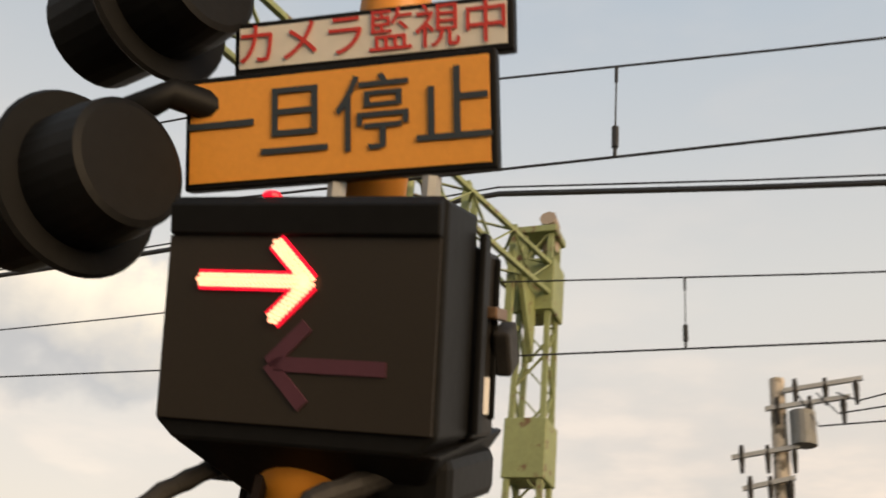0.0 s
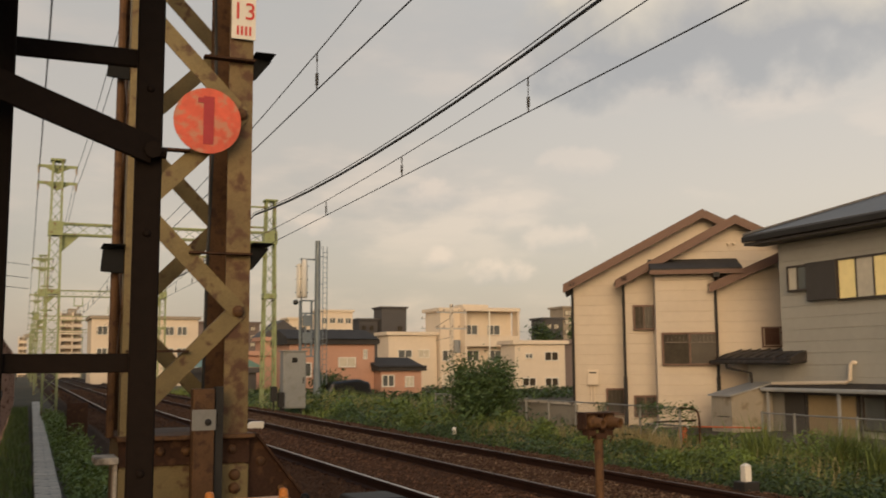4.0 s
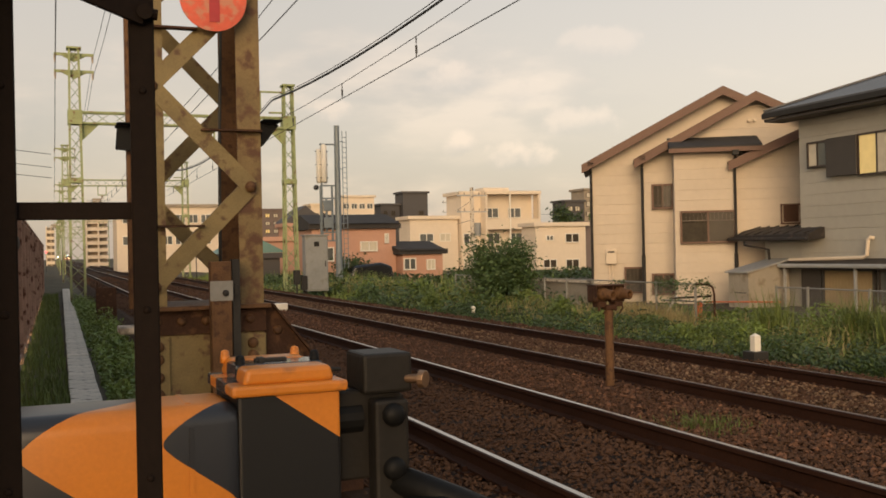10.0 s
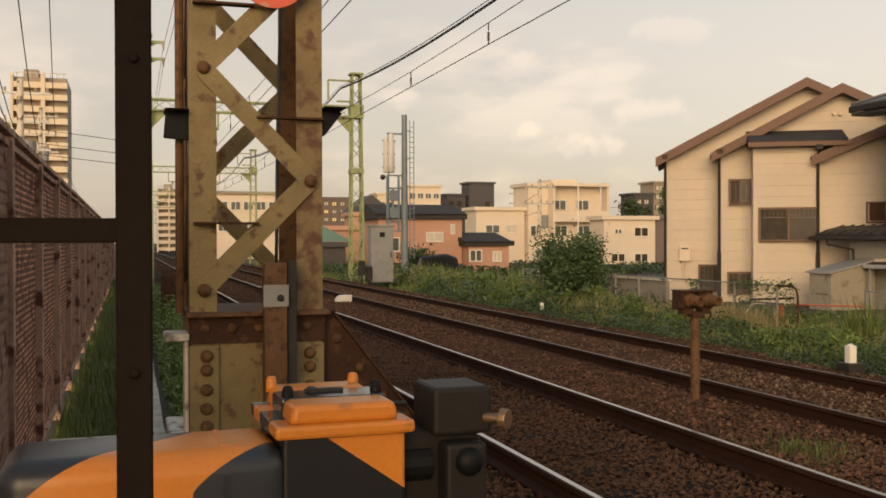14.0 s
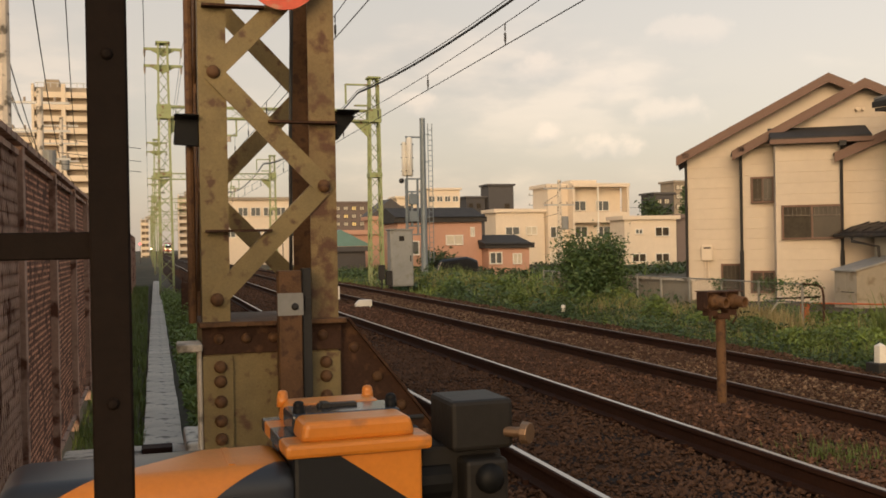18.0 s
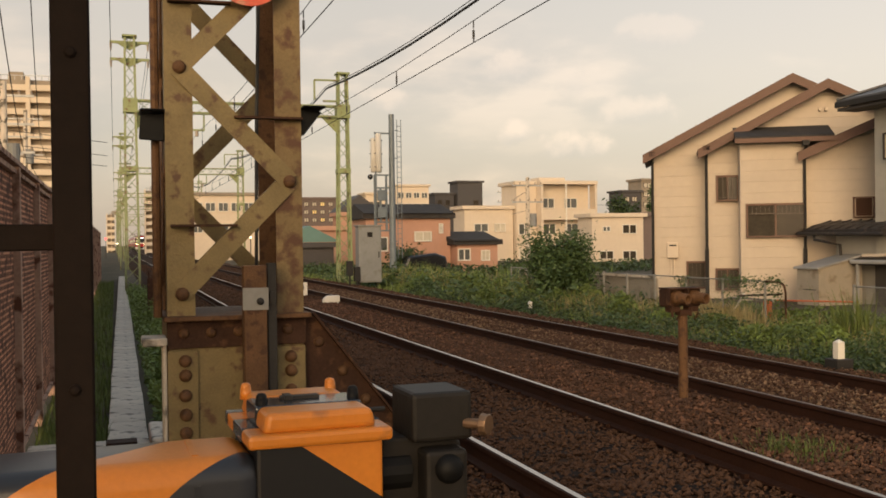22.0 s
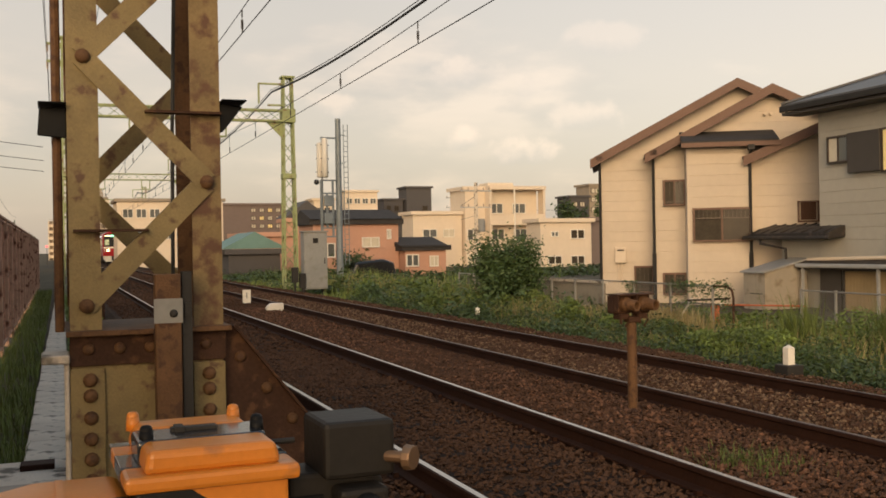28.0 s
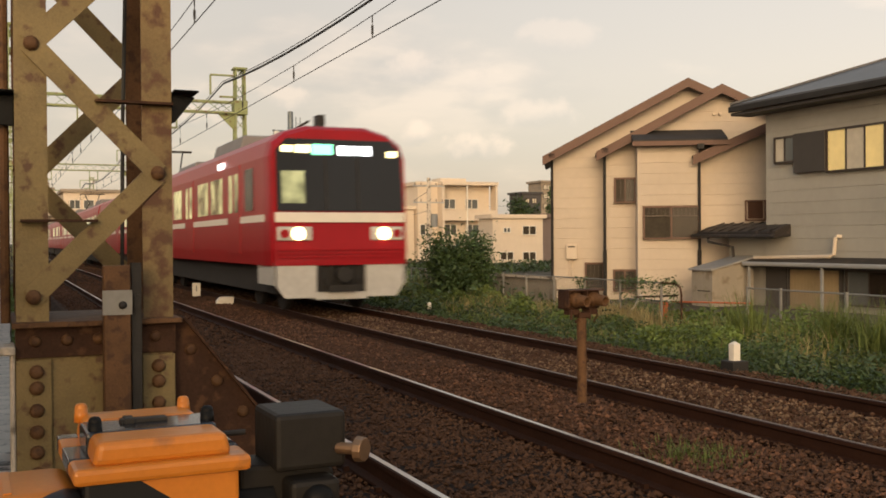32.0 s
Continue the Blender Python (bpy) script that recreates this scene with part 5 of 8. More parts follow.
def crossing_signal():
    s = thing("crossing_signal", (PX, PY, -0.03), "crossing signal post with red lamps, arrow box and warning signs", "crossing signal", turn=-85.8)
    P = dict(parent=s, local=True)
    # the box and its signs lean forward on the pole
    lean = Matrix.Translation((0, 0, 2.287)) @ Matrix.Rotation(radians(3.6), 4, "Y") @ Matrix.Rotation(radians(20.4), 4, "X") @ Matrix.Translation((0, 0, -2.4))

    def tilted(name, bm, mats, **kw):
        bmesh.ops.transform(bm, matrix=lean, verts=bm.verts)
        return part(name, bm, mats, **kw)
    def on_pole(name, bm, mats, **kw):
        bmesh.ops.translate(bm, verts=bm.verts, vec=(-0.04, -0.07, 0))
        return part(name, bm, mats, **kw)
    b = B()
    tube(b, [(0, 0, 0), (0, 0, 1.73)], 0.085, 20)
    on_pole("pole", b, M_POLE, label="yellow painted pole", smooth=True, **P)
    b = B()
    tube(b, [(0, 0, 1.73), (0, 0, 1.96)], 0.086, 20)
    on_pole("pole_band", b, M_BLACKPAINT, label="black painted band", smooth=True, **P)
    b = B()
    tube(b, [(0, 0, 1.96), (0, 0, 2.20)], 0.085, 20)
    on_pole("pole_band", b, M_POLE, smooth=True, **P)
    b = B()
    tube(b, [(0, 0.05, 2.20), (0, 0.05, 4.6)], 0.075, 16)
    on_pole("upper_pole", b, M_POLE, smooth=True, **P)
    for zz in (1.75, 1.86):
        b = B()
        tube(b, [(0, 0, zz), (0, 0, zz + 0.07)], 0.1, 18)
        box(b, 0.08, 0.17, -0.03, 0.03, zz, zz + 0.07)
        on_pole("clamp_ring", b, M_DARKSTEEL, bevel=0.004, **P)
    # arrow box: front to -y
    z0, z1 = 2.24, 2.62
    b = B()
    prism(b, [(-0.235, z0 + 0.03), (-0.20, z0), (0.20, z0), (0.235, z0 + 0.03), (0.235, z1), (-0.215, z1)], -0.30, "y", 0.16)
    bx = tilted("arrow_box", b, M_BLACKPAINT, bevel=0.008, label="black arrow indicator box", **P)
    b = B()
    prism(b, [(-0.30, z1 - 0.062), (-0.318, z1 - 0.058), (-0.322, z1 - 0.012), (-0.30, z1 + 0.004)], -0.222, "x", 0.452)
    tilted("hood", b, M_BLACKPAINT, bevel=0.003, **P)
    b = B()
    box(b, -0.226, 0.228, -0.308, -0.298, z0 + 0.034, z1 - 0.06)
    tilted("screen", b, M_LENSDARK, label="dark tinted screen", **P)
    zr, zl = 2.49, 2.365

    def strokes(cx, cz, sgn):
        L = 0.095
        return (((cx - sgn * L, cz), (cx + sgn * L * 0.9, cz)), ((cx + sgn * (L - 0.06), cz + 0.06), (cx + sgn * L, cz)), ((cx + sgn * (L - 0.06), cz - 0.06), (cx + sgn * L, cz)))

    def arrow(cx, cz, sgn, mat, name, y, w):
        b = B()
        for a, c in strokes(cx, cz, sgn):
            beam(b, (a[0], y, a[1]), (c[0], y, c[1]), 0.004, w, up=(0.01, 0, 1))
        return tilted(name, b, mat, **P)

    def beads(cx, cz, sgn, mat, name, y):
        """Rows of small round diodes along the strokes."""
        b = B()
        for a, c in strokes(cx, cz, sgn):
            a, c = Vector((a[0], 0, a[1])), Vector((c[0], 0, c[1]))
            d = (c - a).normalized()
            n = Vector((-d.z, 0, d.x))
            for k in range(int((c - a).length / 0.0075) + 1):
                for row in (-1, 0, 1):
                    p = a + d * 0.0075 * (k + 0.5 * (row % 2)) + n * 0.0075 * row
                    tube(b, [(p.x, y, p.z), (p.x, y - 0.003, p.z)], 0.0037 if row else 0.0045, 6)
        return tilted(name, b, mat, **P)
    arrow(-0.07, zr, 1, M_LED, "arrow_glow", -0.311, 0.031)
    tagged(beads(-0.07, zr, 1, M_LEDCORE, "arrow_diodes", -0.313), kind="stuff")
    arrow(0.06, zl, -1, M_LEDOFF, "arrow_unlit", -0.310, 0.022)
    b = B()
    dome(b, (-0.06, -0.29, z1 + 0.003), (0, 0, 1), 0.016, 0.012, 10)
    tilted("pilot_lamp", b, M_LED, label="small red pilot lamp", **P)
    # rear housing and its door
    b = B()
    prism(b, [(-0.2, z0 + 0.02), (0.24, z0 + 0.02), (0.24, z1 - 0.05), (-0.2, z1 - 0.05)], -0.14, "y", 0.13)
    tilted("rear_housing", b, M_GREYBOX, bevel=0.01, label="dark grey rear housing", **P)
    b = B()
    prism(b, [(-0.01, z0 - 0.10), (0.13, z0 + 0.0), (0.25, z0 + 0.05), (0.25, z1 - 0.09), (0.19, z1 - 0.04), (-0.01, z1 - 0.02)], -0.14 + 0.002, "x", 0.41, Matrix.Translation((-0.17, 0, 0)))
    tilted("back_cover", b, M_GREYBOX, bevel=0.008, **P)
    b = B()
    box(b, 0.24, 0.252, -0.15, -0.12, z0 + 0.03, z1 - 0.03)
    box(b, 0.238, 0.25, -0.05, -0.042, z0 + 0.05, z1 - 0.06)
    tilted("door_strap", b, M_BLACKPAINT, bevel=0.003, **P)
    b = B()
    box(b, 0.242, 0.262, -0.10, -0.03, 2.455, 2.475)
    tilted("hasp", b, M_BRASS, bevel=0.003, label="shiny hasp", **P)
    b = B()
    box(b, 0.245, 0.275, -0.05, 0.01, 2.37, 2.45, Matrix.Translation((0, -0.02, 2.4)) @ Matrix.Rotation(radians(25), 4, "X") @ Matrix.Translation((0, 0.02, -2.4)))
    tilted("padlock", b, M_DARKSTEEL, bevel=0.006, **P)
    b = B()
    box(b, 0.241, 0.244, -0.11, -0.06, 2.30, 2.36)
    tilted("door_label", b, M_SIGNWHITE, **P)
    # hopper-shaped underside
    b = B()
    top = [b.verts.new(p) for p in ((-0.215, -0.29, z0 + 0.004), (0.235, -0.29, z0 + 0.004), (0.235, 0.09, z0 + 0.03), (-0.19, 0.09, z0 + 0.03))]
    low = [b.verts.new(p) for p in ((-0.12, -0.12, z0 - 0.12), (0.14, -0.12, z0 - 0.12), (0.14, 0.07, z0 - 0.12), (-0.12, 0.07, z0 - 0.12))]
    b.faces.new(top), b.faces.new(low)
    for k in range(4):
        b.faces.new((top[k], top[(k + 1) % 4], low[(k + 1) % 4], low[k]))
    tilted("underside", b, M_BLACKPAINT, bevel=0.01, **P)
    # small viewing slot below
    b = B()
    box(b, 0.10, 0.232, -0.22, 0.05, z0 - 0.085, z0 + 0.0)
    tilted("lower_box", b, M_BLACKPAINT, bevel=0.02, **P)
    # warning signs above
    def board(name, w, h, xc, zc, y, mat, text, size, tmat, tilt, label):
        m = Matrix.Translation((xc, y, zc)) @ Matrix.Rotation(radians(2), 4, "Z") @ Matrix.Rotation(radians(tilt), 4, "Y")
        b = B()
        box(b, -w / 2, w / 2, 0, 0.03, -h / 2, h / 2, m)
        sb = tilted(name, b, M_BLACKPAINT, bevel=0.004, label=label, **P)
        b = B()
        box(b, -w / 2 + 0.012, w / 2 - 0.012, -0.003, 0.0, -h / 2 + 0.012, h / 2 - 0.012, m)
        tilted("sign_face", b, mat, parent=sb, local=True)
        lettering("sign_writing", text, size, lean @ m @ pose(0, -0.006, -0.01 * size, 90), tmat, sb)
    board("stop_sign", 0.60, 0.215, -0.064, 2.80, -0.073, M_SIGNORANGE, "一旦停止", 0.150, M_SIGNBLUE, -4.0, "orange stop sign with dark characters")
    board("camera_sign", 0.55, 0.105, -0.03, 2.975, -0.02, M_SIGNWHITE, "カメラ監視中", 0.090, M_SIGNRED, -3.5, "white camera notice with red characters")
    for x in (-0.06, 0.12):
        b = B()
        tube(b, [(x, -0.06, 2.60), (x, -0.05, 2.70)], 0.018, 8)
        tilted("sign_bracket", b, M_GALV, **P)
    # round lamp heads, turned to the other road
    ax = Vector((-0.95, 0.31, -0.06)).normalized()
    for x, zz in ((-0.43, 2.50), (-0.37, 2.92)):
        c = Vector((x, -0.30, zz))
        b = B()
        tube(b, [c - ax * 0.085, c - ax * 0.08, c - ax * 0.03, c + ax * 0.05], [0.105, 0.118, 0.125, 0.128], 32)
        hd = part("lamp_head", b, M_BLACKPAINT, label="round dark lamp head", **P)
        b = B()
        tube(b, [c + ax * 0.05, c + ax * 0.058, c + ax * 0.066], [0.17, 0.176, 0.17], 36)
        part("backboard", b, M_BLACKPAINT, parent=hd, local=True)
        b = B()
        tube(b, [c + ax * 0.066, c + ax * 0.25], [0.125, 0.12], 28, cap=False)
        part("visor", b, M_BLACKPAINT, parent=hd, local=True)
        b = B()
        tube(b, [c - ax * 0.03 + Vector((0, 0, 0.12)), c + Vector((0.08, 0.03, 0.19)), Vector((-0.05, 0.03, zz + 0.20)), Vector((0, 0.03, zz + 0.20))], 0.03, 10)
        part("lamp_arm", b, M_BLACKPAINT, smooth=True, **P)
    # conduits
    for pts, r in (([(-0.15, -0.02, 2.05), (-0.22, -0.08, 1.98), (-0.27, -0.16, 1.88), (-0.22, -0.15, 1.78), (-0.14, -0.12, 1.76), (-0.09, -0.09, 1.80)], 0.018),
                   ([(0.20, 0.04, 2.12), (0.15, -0.06, 2.02), (0.07, -0.14, 1.96), (0.03, -0.13, 1.84), (0.02, -0.11, 1.60), (0.03, -0.11, 1.2)], 0.021)):
        b = B()
        n = 5
        fine = [Vector(p).lerp(Vector(q), k / n) for p, q in zip(pts, pts[1:]) for k in range(n)] + [Vector(pts[-1])]
        tube(b, fine, [r * (1.0 if k % 2 else 0.86) for k in range(len(fine))], 10)
        on_pole("conduit", b, M_DARKSTEEL, label="black flexible conduit", **P)
    b = B()
    box(b, -0.09, 0.0, -0.16, -0.08, 1.78, 1.85)
    on_pole("conduit_clip", b, M_DARKSTEEL, bevel=0.004, **P)
    b = B()
    tube(b, [(0.028, -0.133, 1.83), (0.027, -0.128, 1.88)], 0.027, 10)
    on_pole("conduit_nut", b, M_BRASS, **P)
    b = B()
    box(b, -0.20, -0.09, -0.10, 0.02, 1.74, 1.84)
    on_pole("junction_box", b, M_DARKSTEEL, bevel=0.01, **P)
    return s


crossing_signal()


def ladder():
    y = 1.30
    l = thing("steel_ladder", (0.06, y, -0.03), "dark brown steel ladder fixed to the signal post", "ladder")
    for x in (-0.06, 0.195):
        b = B()
        box(b, x - 0.024, x + 0.024, y - 0.008, y + 0.008, -0.03, 2.55)
        rl = part("side_rail", b, M_LADDER, l, bevel=0.003, segs=1)
        for z in (0.87, 1.2, 1.63, 1.9):
            b = B()
            dome(b, (x, y - 0.008, z), (0, -1, 0), 0.008, 0.006, 8)
            part("bolt", b, M_LADDER, rl)
    for z in (1.395, 1.96, 2.45):
        b = B()
        box(b, -0.06, 0.195, y + 0.008, y + 0.02, z - 0.017, z + 0.017)
        part("rung", b, M_LADDER, l, bevel=0.002, segs=1)
    b = B()
    beam(b, (-0.38, PY + 0.06, 1.95), (0.20, y - 0.02, 1.78), 0.012, 0.05)
    part("stay", b, M_LADDER, l)
    b = B()
    beam(b, (-0.36, PY + 0.12, 1.90), (-0.05, y + 0.02, 1.87), 0.012, 0.045)
    part("stay", b, M_LADDER, l)
    b = B()
    tube(b, [(0.20, y - 0.035, 1.78), (0.20, y + 0.02, 1.78)], 0.016, 8)
    tube(b, [(0.195, y - 0.02, 1.78), (0.225, y - 0.02, 1.777)], 0.011, 8)
    part("stay_bolt", b, M_LADDER, l)


ladder()
cb = thing("control_box", (-0.15, 1.42, 0.85), "black rounded control box fixed behind the ladder", "box")
b = B()
box(b, -0.26, -0.045, 1.365, 1.50, 0.85, 1.33)
part("body", b, M_BLACKPAINT, cb, bevel=0.025)
b = B()
box(b, -0.268, -0.037, 1.345, 1.51, 1.315, 1.36)
part("lid", b, M_BLACKPAINT, cb, bevel=0.02, segs=3)
b = B()
box(b, -0.245, -0.06, 1.35, 1.367, 0.88, 1.30)
cd = part("door", b, M_BLACKPAINT, cb, bevel=0.008)
b = B()
box(b, -0.09, -0.072, 1.335, 1.352, 1.08, 1.16)
part("latch", b, M_DARKSTEEL, cd, bevel=0.003)


# ---- houses ----
def boards(parent, axis, plane, a0, a1, z0, z1, h, mat, top=None, thick=0.014):
    """Horizontal siding boards on a wall that faces -axis; top(u) gives the roofline's height or None."""
    z = z0
    while z < z1 - 0.02:
        ze = min(z + h, z1)
        u0, u1 = a0, a1
        if top:
            us = [a0 + (a1 - a0) * k / 80 for k in range(81)]
            ok = [u for u in us if top(u) >= ze - 0.5 * h]
            if not ok:
                break
            u0, u1 = min(ok), max(ok)
        b = B()
        prof = [(plane, z + 0.002), (plane - thick, z + 0.006), (plane - thick * 0.55, ze - 0.002), (plane, ze - 0.002)]
        prism(b, prof, u0, axis, u1 - u0)
        if axis == "x":
            pass
        part("siding_board", b, mat, parent)
        z = ze


def ring(b, a0, a1, z0, z1, t, d0, d1, along):
    """One closed rectangular frame of width t round an opening, from depth d0 to d1."""
    def at(a, d, z):
        return (a, d, z) if along == "x" else (d, a, z)
    loops = []
    for o, d in ((t, d0), (0, d0), (0, d1), (t, d1)):
        loops.append([b.verts.new(at(*p)) for p in ((a0 - o, d, z0 - o), (a1 + o, d, z0 - o), (a1 + o, d, z1 + o), (a0 - o, d, z1 + o))])
    for l0, l1 in zip(loops, loops[1:] + loops[:1]):
        for k in range(4):
            b.faces.new((l0[k], l0[(k + 1) % 4], l1[(k + 1) % 4], l1[k]))


def window_y(parent, x0, x1, z0, z1, y, frame=M_WINFRAME, pane=M_GLASS, curtain=M_CURTAIN, split=2, depth=0.09):
    """A window on a wall that faces -y."""
    b = B()
    t = 0.055
    ring(b, x0, x1, z0, z1, t, y - depth, y + 0.02, "x")
    w = part("window", b, frame, parent)
    for k in range(1, split):
        x = x0 + (x1 - x0) * k / split
        b = B()
        box(b, x - 0.025, x + 0.025, y - depth + 0.015, y, z0, z1)
        part("mullion", b, frame, w)
    for k in range(split):
        xa, xb = x0 + (x1 - x0) * k / split, x0 + (x1 - x0) * (k + 1) / split
        b = B()
        box(b, xa, xb, y - depth + 0.03 + 0.012 * (k % 2), y - depth + 0.036 + 0.012 * (k % 2), z0, z1)
        part("pane", b, pane if (k % 2 == 0 or curtain is None) else curtain, w)
    return w


def window_x(parent, y0, y1, z0, z1, x, frame=M_WINFRAME, panes=(M_GLASS, M_GLASS), depth=0.09):
    """A window on a wall that faces -x."""
    b = B()
    t = 0.05
    ring(b, y0, y1, z0, z1, t, x - depth, x + 0.02, "y")
    w = part("window", b, frame, parent)
    n = len(panes)
    for k in range(1, n):
        y = y0 + (y1 - y0) * k / n
        b = B()
        box(b, x - depth + 0.015, x, y - 0.022, y + 0.022, z0, z1)
        part("mullion", b, frame, w)
    for k, m in enumerate(panes):
        ya, yb = y0 + (y1 - y0) * k / n, y0 + (y1 - y0) * (k + 1) / n
        b = B()
        box(b, x - depth + 0.03, x - depth + 0.038, ya, yb, z0, z1)
        part("pane", b, m, w)
    return w


def slope_slab(b, p0, p1, depth0, depth1, t):
    """A roof slab that follows p0 to p1 in x and z and runs from y depth0 to depth1."""
    (xa, za), (xb, zb) = p0, p1
    prism(b, [(xa, za), (xb, zb), (xb, zb + t), (xa, za + t)], depth0, "y", depth1 - depth0)


def house_gabled():
    g = -0.05
    h = thing("house", (16.0, 27.0, -0.45), "beige two-storey house with brown-edged gable roofs", "house", "trackside houses", turn=-31)
    dz = 0.45

    def zz(v):
        return v + dz

    def gable(y, x0, x1, e0, px, pz, x2, e2, depth, over, name, clip):
        b = B()
        prism(b, [(x0, 0), (x2, 0), (x2, zz(e2)), (px, zz(pz) - 0.05), (x0, zz(e0))], y, "y", depth)
        part("wall", b, M_SIDING1, h)
        boards(h, "x", y, x0, clip, 0.0, zz(pz), 0.31, M_SIDING1, lambda u: zz(e0 + (pz - e0) * (u - x0) / (px - x0)) if u < px else zz(pz + (e2 - pz) * (u - px) / (x2 - px)))
        k = (pz - e0) / (px - x0)
        for p0, p1 in (((x0 - 0.3, zz(e0 - 0.3 * k)), (px, zz(pz))), ((px, zz(pz)), (x2, zz(e2)))):
            b = B()
            slope_slab(b, p0, p1, y - over, y + depth, 0.08)
            part("roof", b, M_ROOFBROWN, h)
            b = B()
            slope_slab(b, (p0[0], p0[1] - 0.20), (p1[0], p1[1] - 0.20), y - over - 0.05, y - over, 0.27)
            part("barge_board", b, M_BROWNTRIM, h, "brown barge board")
    gable(0.0, 0.0, 1.6, 4.0, 4.05, 6.12, 7.4, 4.45, 4.5, 0.45, "rear", 1.7)
    gable(-0.75, 1.6, 5.0, 4.05, 4.92, 5.80, 7.5, 4.5, 0.75, 0.45, "front", 6.8)
    # bay
    b = B()
    box(b, 2.46, 4.24, -1.6, -0.75, 0, zz(4.05))
    part("bay_wall", b, M_SIDING1, h)
    boards(h, "x", -1.6, 2.46, 4.24, 0, zz(4.05), 0.31, M_SIDING1)
    b = B()
    prism(b, [(-0.7, zz(4.62)), (-1.95, zz(4.22)), (-1.95, zz(4.12)), (-0.7, zz(4.2))], 2.32, "x", 2.65)
    part("bay_roof", b, M_ROOFCHARCOAL, h)
    b = B()
    box(b, 2.3, 5.0, -2.0, -1.94, zz(4.04), zz(4.17))
    part("fascia", b, M_BROWNTRIM, h)
    # small wing
    b = B()
    prism(b, [(4.24, 0), (7.4, 0), (7.4, zz(5.1)), (4.24, zz(3.72))], -1.4, "y", 0.65)
    part("wing_wall", b, M_SIDING1, h)
    boards(h, "x", -1.4, 4.24, 7.2, 0, zz(4.9), 0.31, M_SIDING1, lambda u: zz(3.72 + 0.43 * (u - 4.24)))
    b = B()
    slope_slab(b, (4.0, zz(3.68)), (7.4, zz(5.15)), -1.85, -0.75, 0.08)
    part("roof", b, M_ROOFBROWN, h)
    b = B()
    slope_slab(b, (4.0, zz(3.48)), (7.4, zz(4.95)), -1.9, -1.85, 0.27)
    part("barge_board", b, M_BROWNTRIM, h)
    for x0, x1, z0, z1, yy, split in ((1.88, 2.42, 2.50, 3.16, -0.78, 2), (2.66, 4.16, 1.42, 2.28, -1.63, 2), (1.02, 1.5, -0.1, 0.62, -0.03, 1), (1.84, 2.42, -0.12, 0.42, -0.78, 2)):
        w = window_y(h, x0, x1, zz(z0), zz(z1), yy, frame=M_BROWNTRIM, pane=M_CURTAINGREY, curtain=M_DARKPANE, split=split)
        b = B()
        box(b, x0 - 0.05, x1 + 0.05, yy - 0.14, yy, zz(z0) - 0.05, zz(z0))
        part("sill", b, M_BROWNTRIM, w)
        n = int((x1 - x0) / 0.11)
        zb = z1 - (0.24 if split == 2 and x1 - x0 > 1 else z1 - z0 - 0.06)
        for k in range(1, n):
            x = x0 + (x1 - x0) * k / n
            b = B()
            box(b, x - 0.008, x + 0.008, yy - 0.125, yy - 0.11, zz(zb), zz(z1 - 0.03))
            part("window_bar", b, M_WINFRAME, w)
        b = B()
        box(b, x0 + 0.02, x1 - 0.02, yy - 0.13, yy - 0.108, zz(zb) - 0.015, zz(zb) + 0.015)
        part("bar_rail", b, M_WINFRAME, w)
    # louvred vent window by the porch
    b = B()
    ring(b, 5.55, 6.05, zz(1.92), zz(2.44), 0.04, -1.5, -1.41, "x")
    w = part("louvre_window", b, M_BROWNTRIM, h)
    for k in range(9):
        z = zz(1.95 + 0.054 * k)
        b = B()
        prism(b, [(-1.49, z), (-1.43, z + 0.045), (-1.43, z + 0.052), (-1.49, z + 0.007)], 5.59, "x", 0.42)
        part("louvre_slat", b, M_BROWNTRIM, w)
    for x, yy, z in ((-0.02, -0.1, 3.88), (1.55, -0.85, 3.95), (4.2, -1.7, 3.95)):
        b = B()
        tube(b, [(x, yy - 0.3, zz(z)), (x, yy, zz(z - 0.22)), (x, yy, 0)], 0.042, 8)
        if x > 1:
            tube(b, [(x, yy, zz(1.05)), (x, yy, 0)], 0.058, 8)
        box(b, x - 0.09, x + 0.09, yy - 0.4, yy - 0.2, zz(z - 0.02), zz(z + 0.12))
        part("downpipe", b, M_DARKSTEEL, h)
    b = B()
    box(b, 0.40, 0.73, -0.22, 0, zz(0.78), zz(1.25))
    wh = part("water_heater", b, M_WHITEWALL, h, "cream wall-hung water heater", bevel=0.015)
    b = B()
    box(b, 0.46, 0.67, -0.232, -0.218, zz(1.14), zz(1.18))
    part("flue_slot", b, M_DARKSTEEL, wh)
    for x in (0.5, 0.6):
        b = B()
        tube(b, [(x, -0.1, zz(0.78)), (x, -0.1, zz(0.2))], 0.02, 6)
        part("heater_pipe", b, M_WHITEWALL, h)
    for k in (0, 1):
        b = B()
        tube(b, [(4.75 + 0.17 * k, -0.9, zz(5.05)), (4.75 + 0.17 * k, -0.75, zz(5.05))], 0.05, 8)
        part("vent", b, M_WHITEWALL, h)


house_gabled()


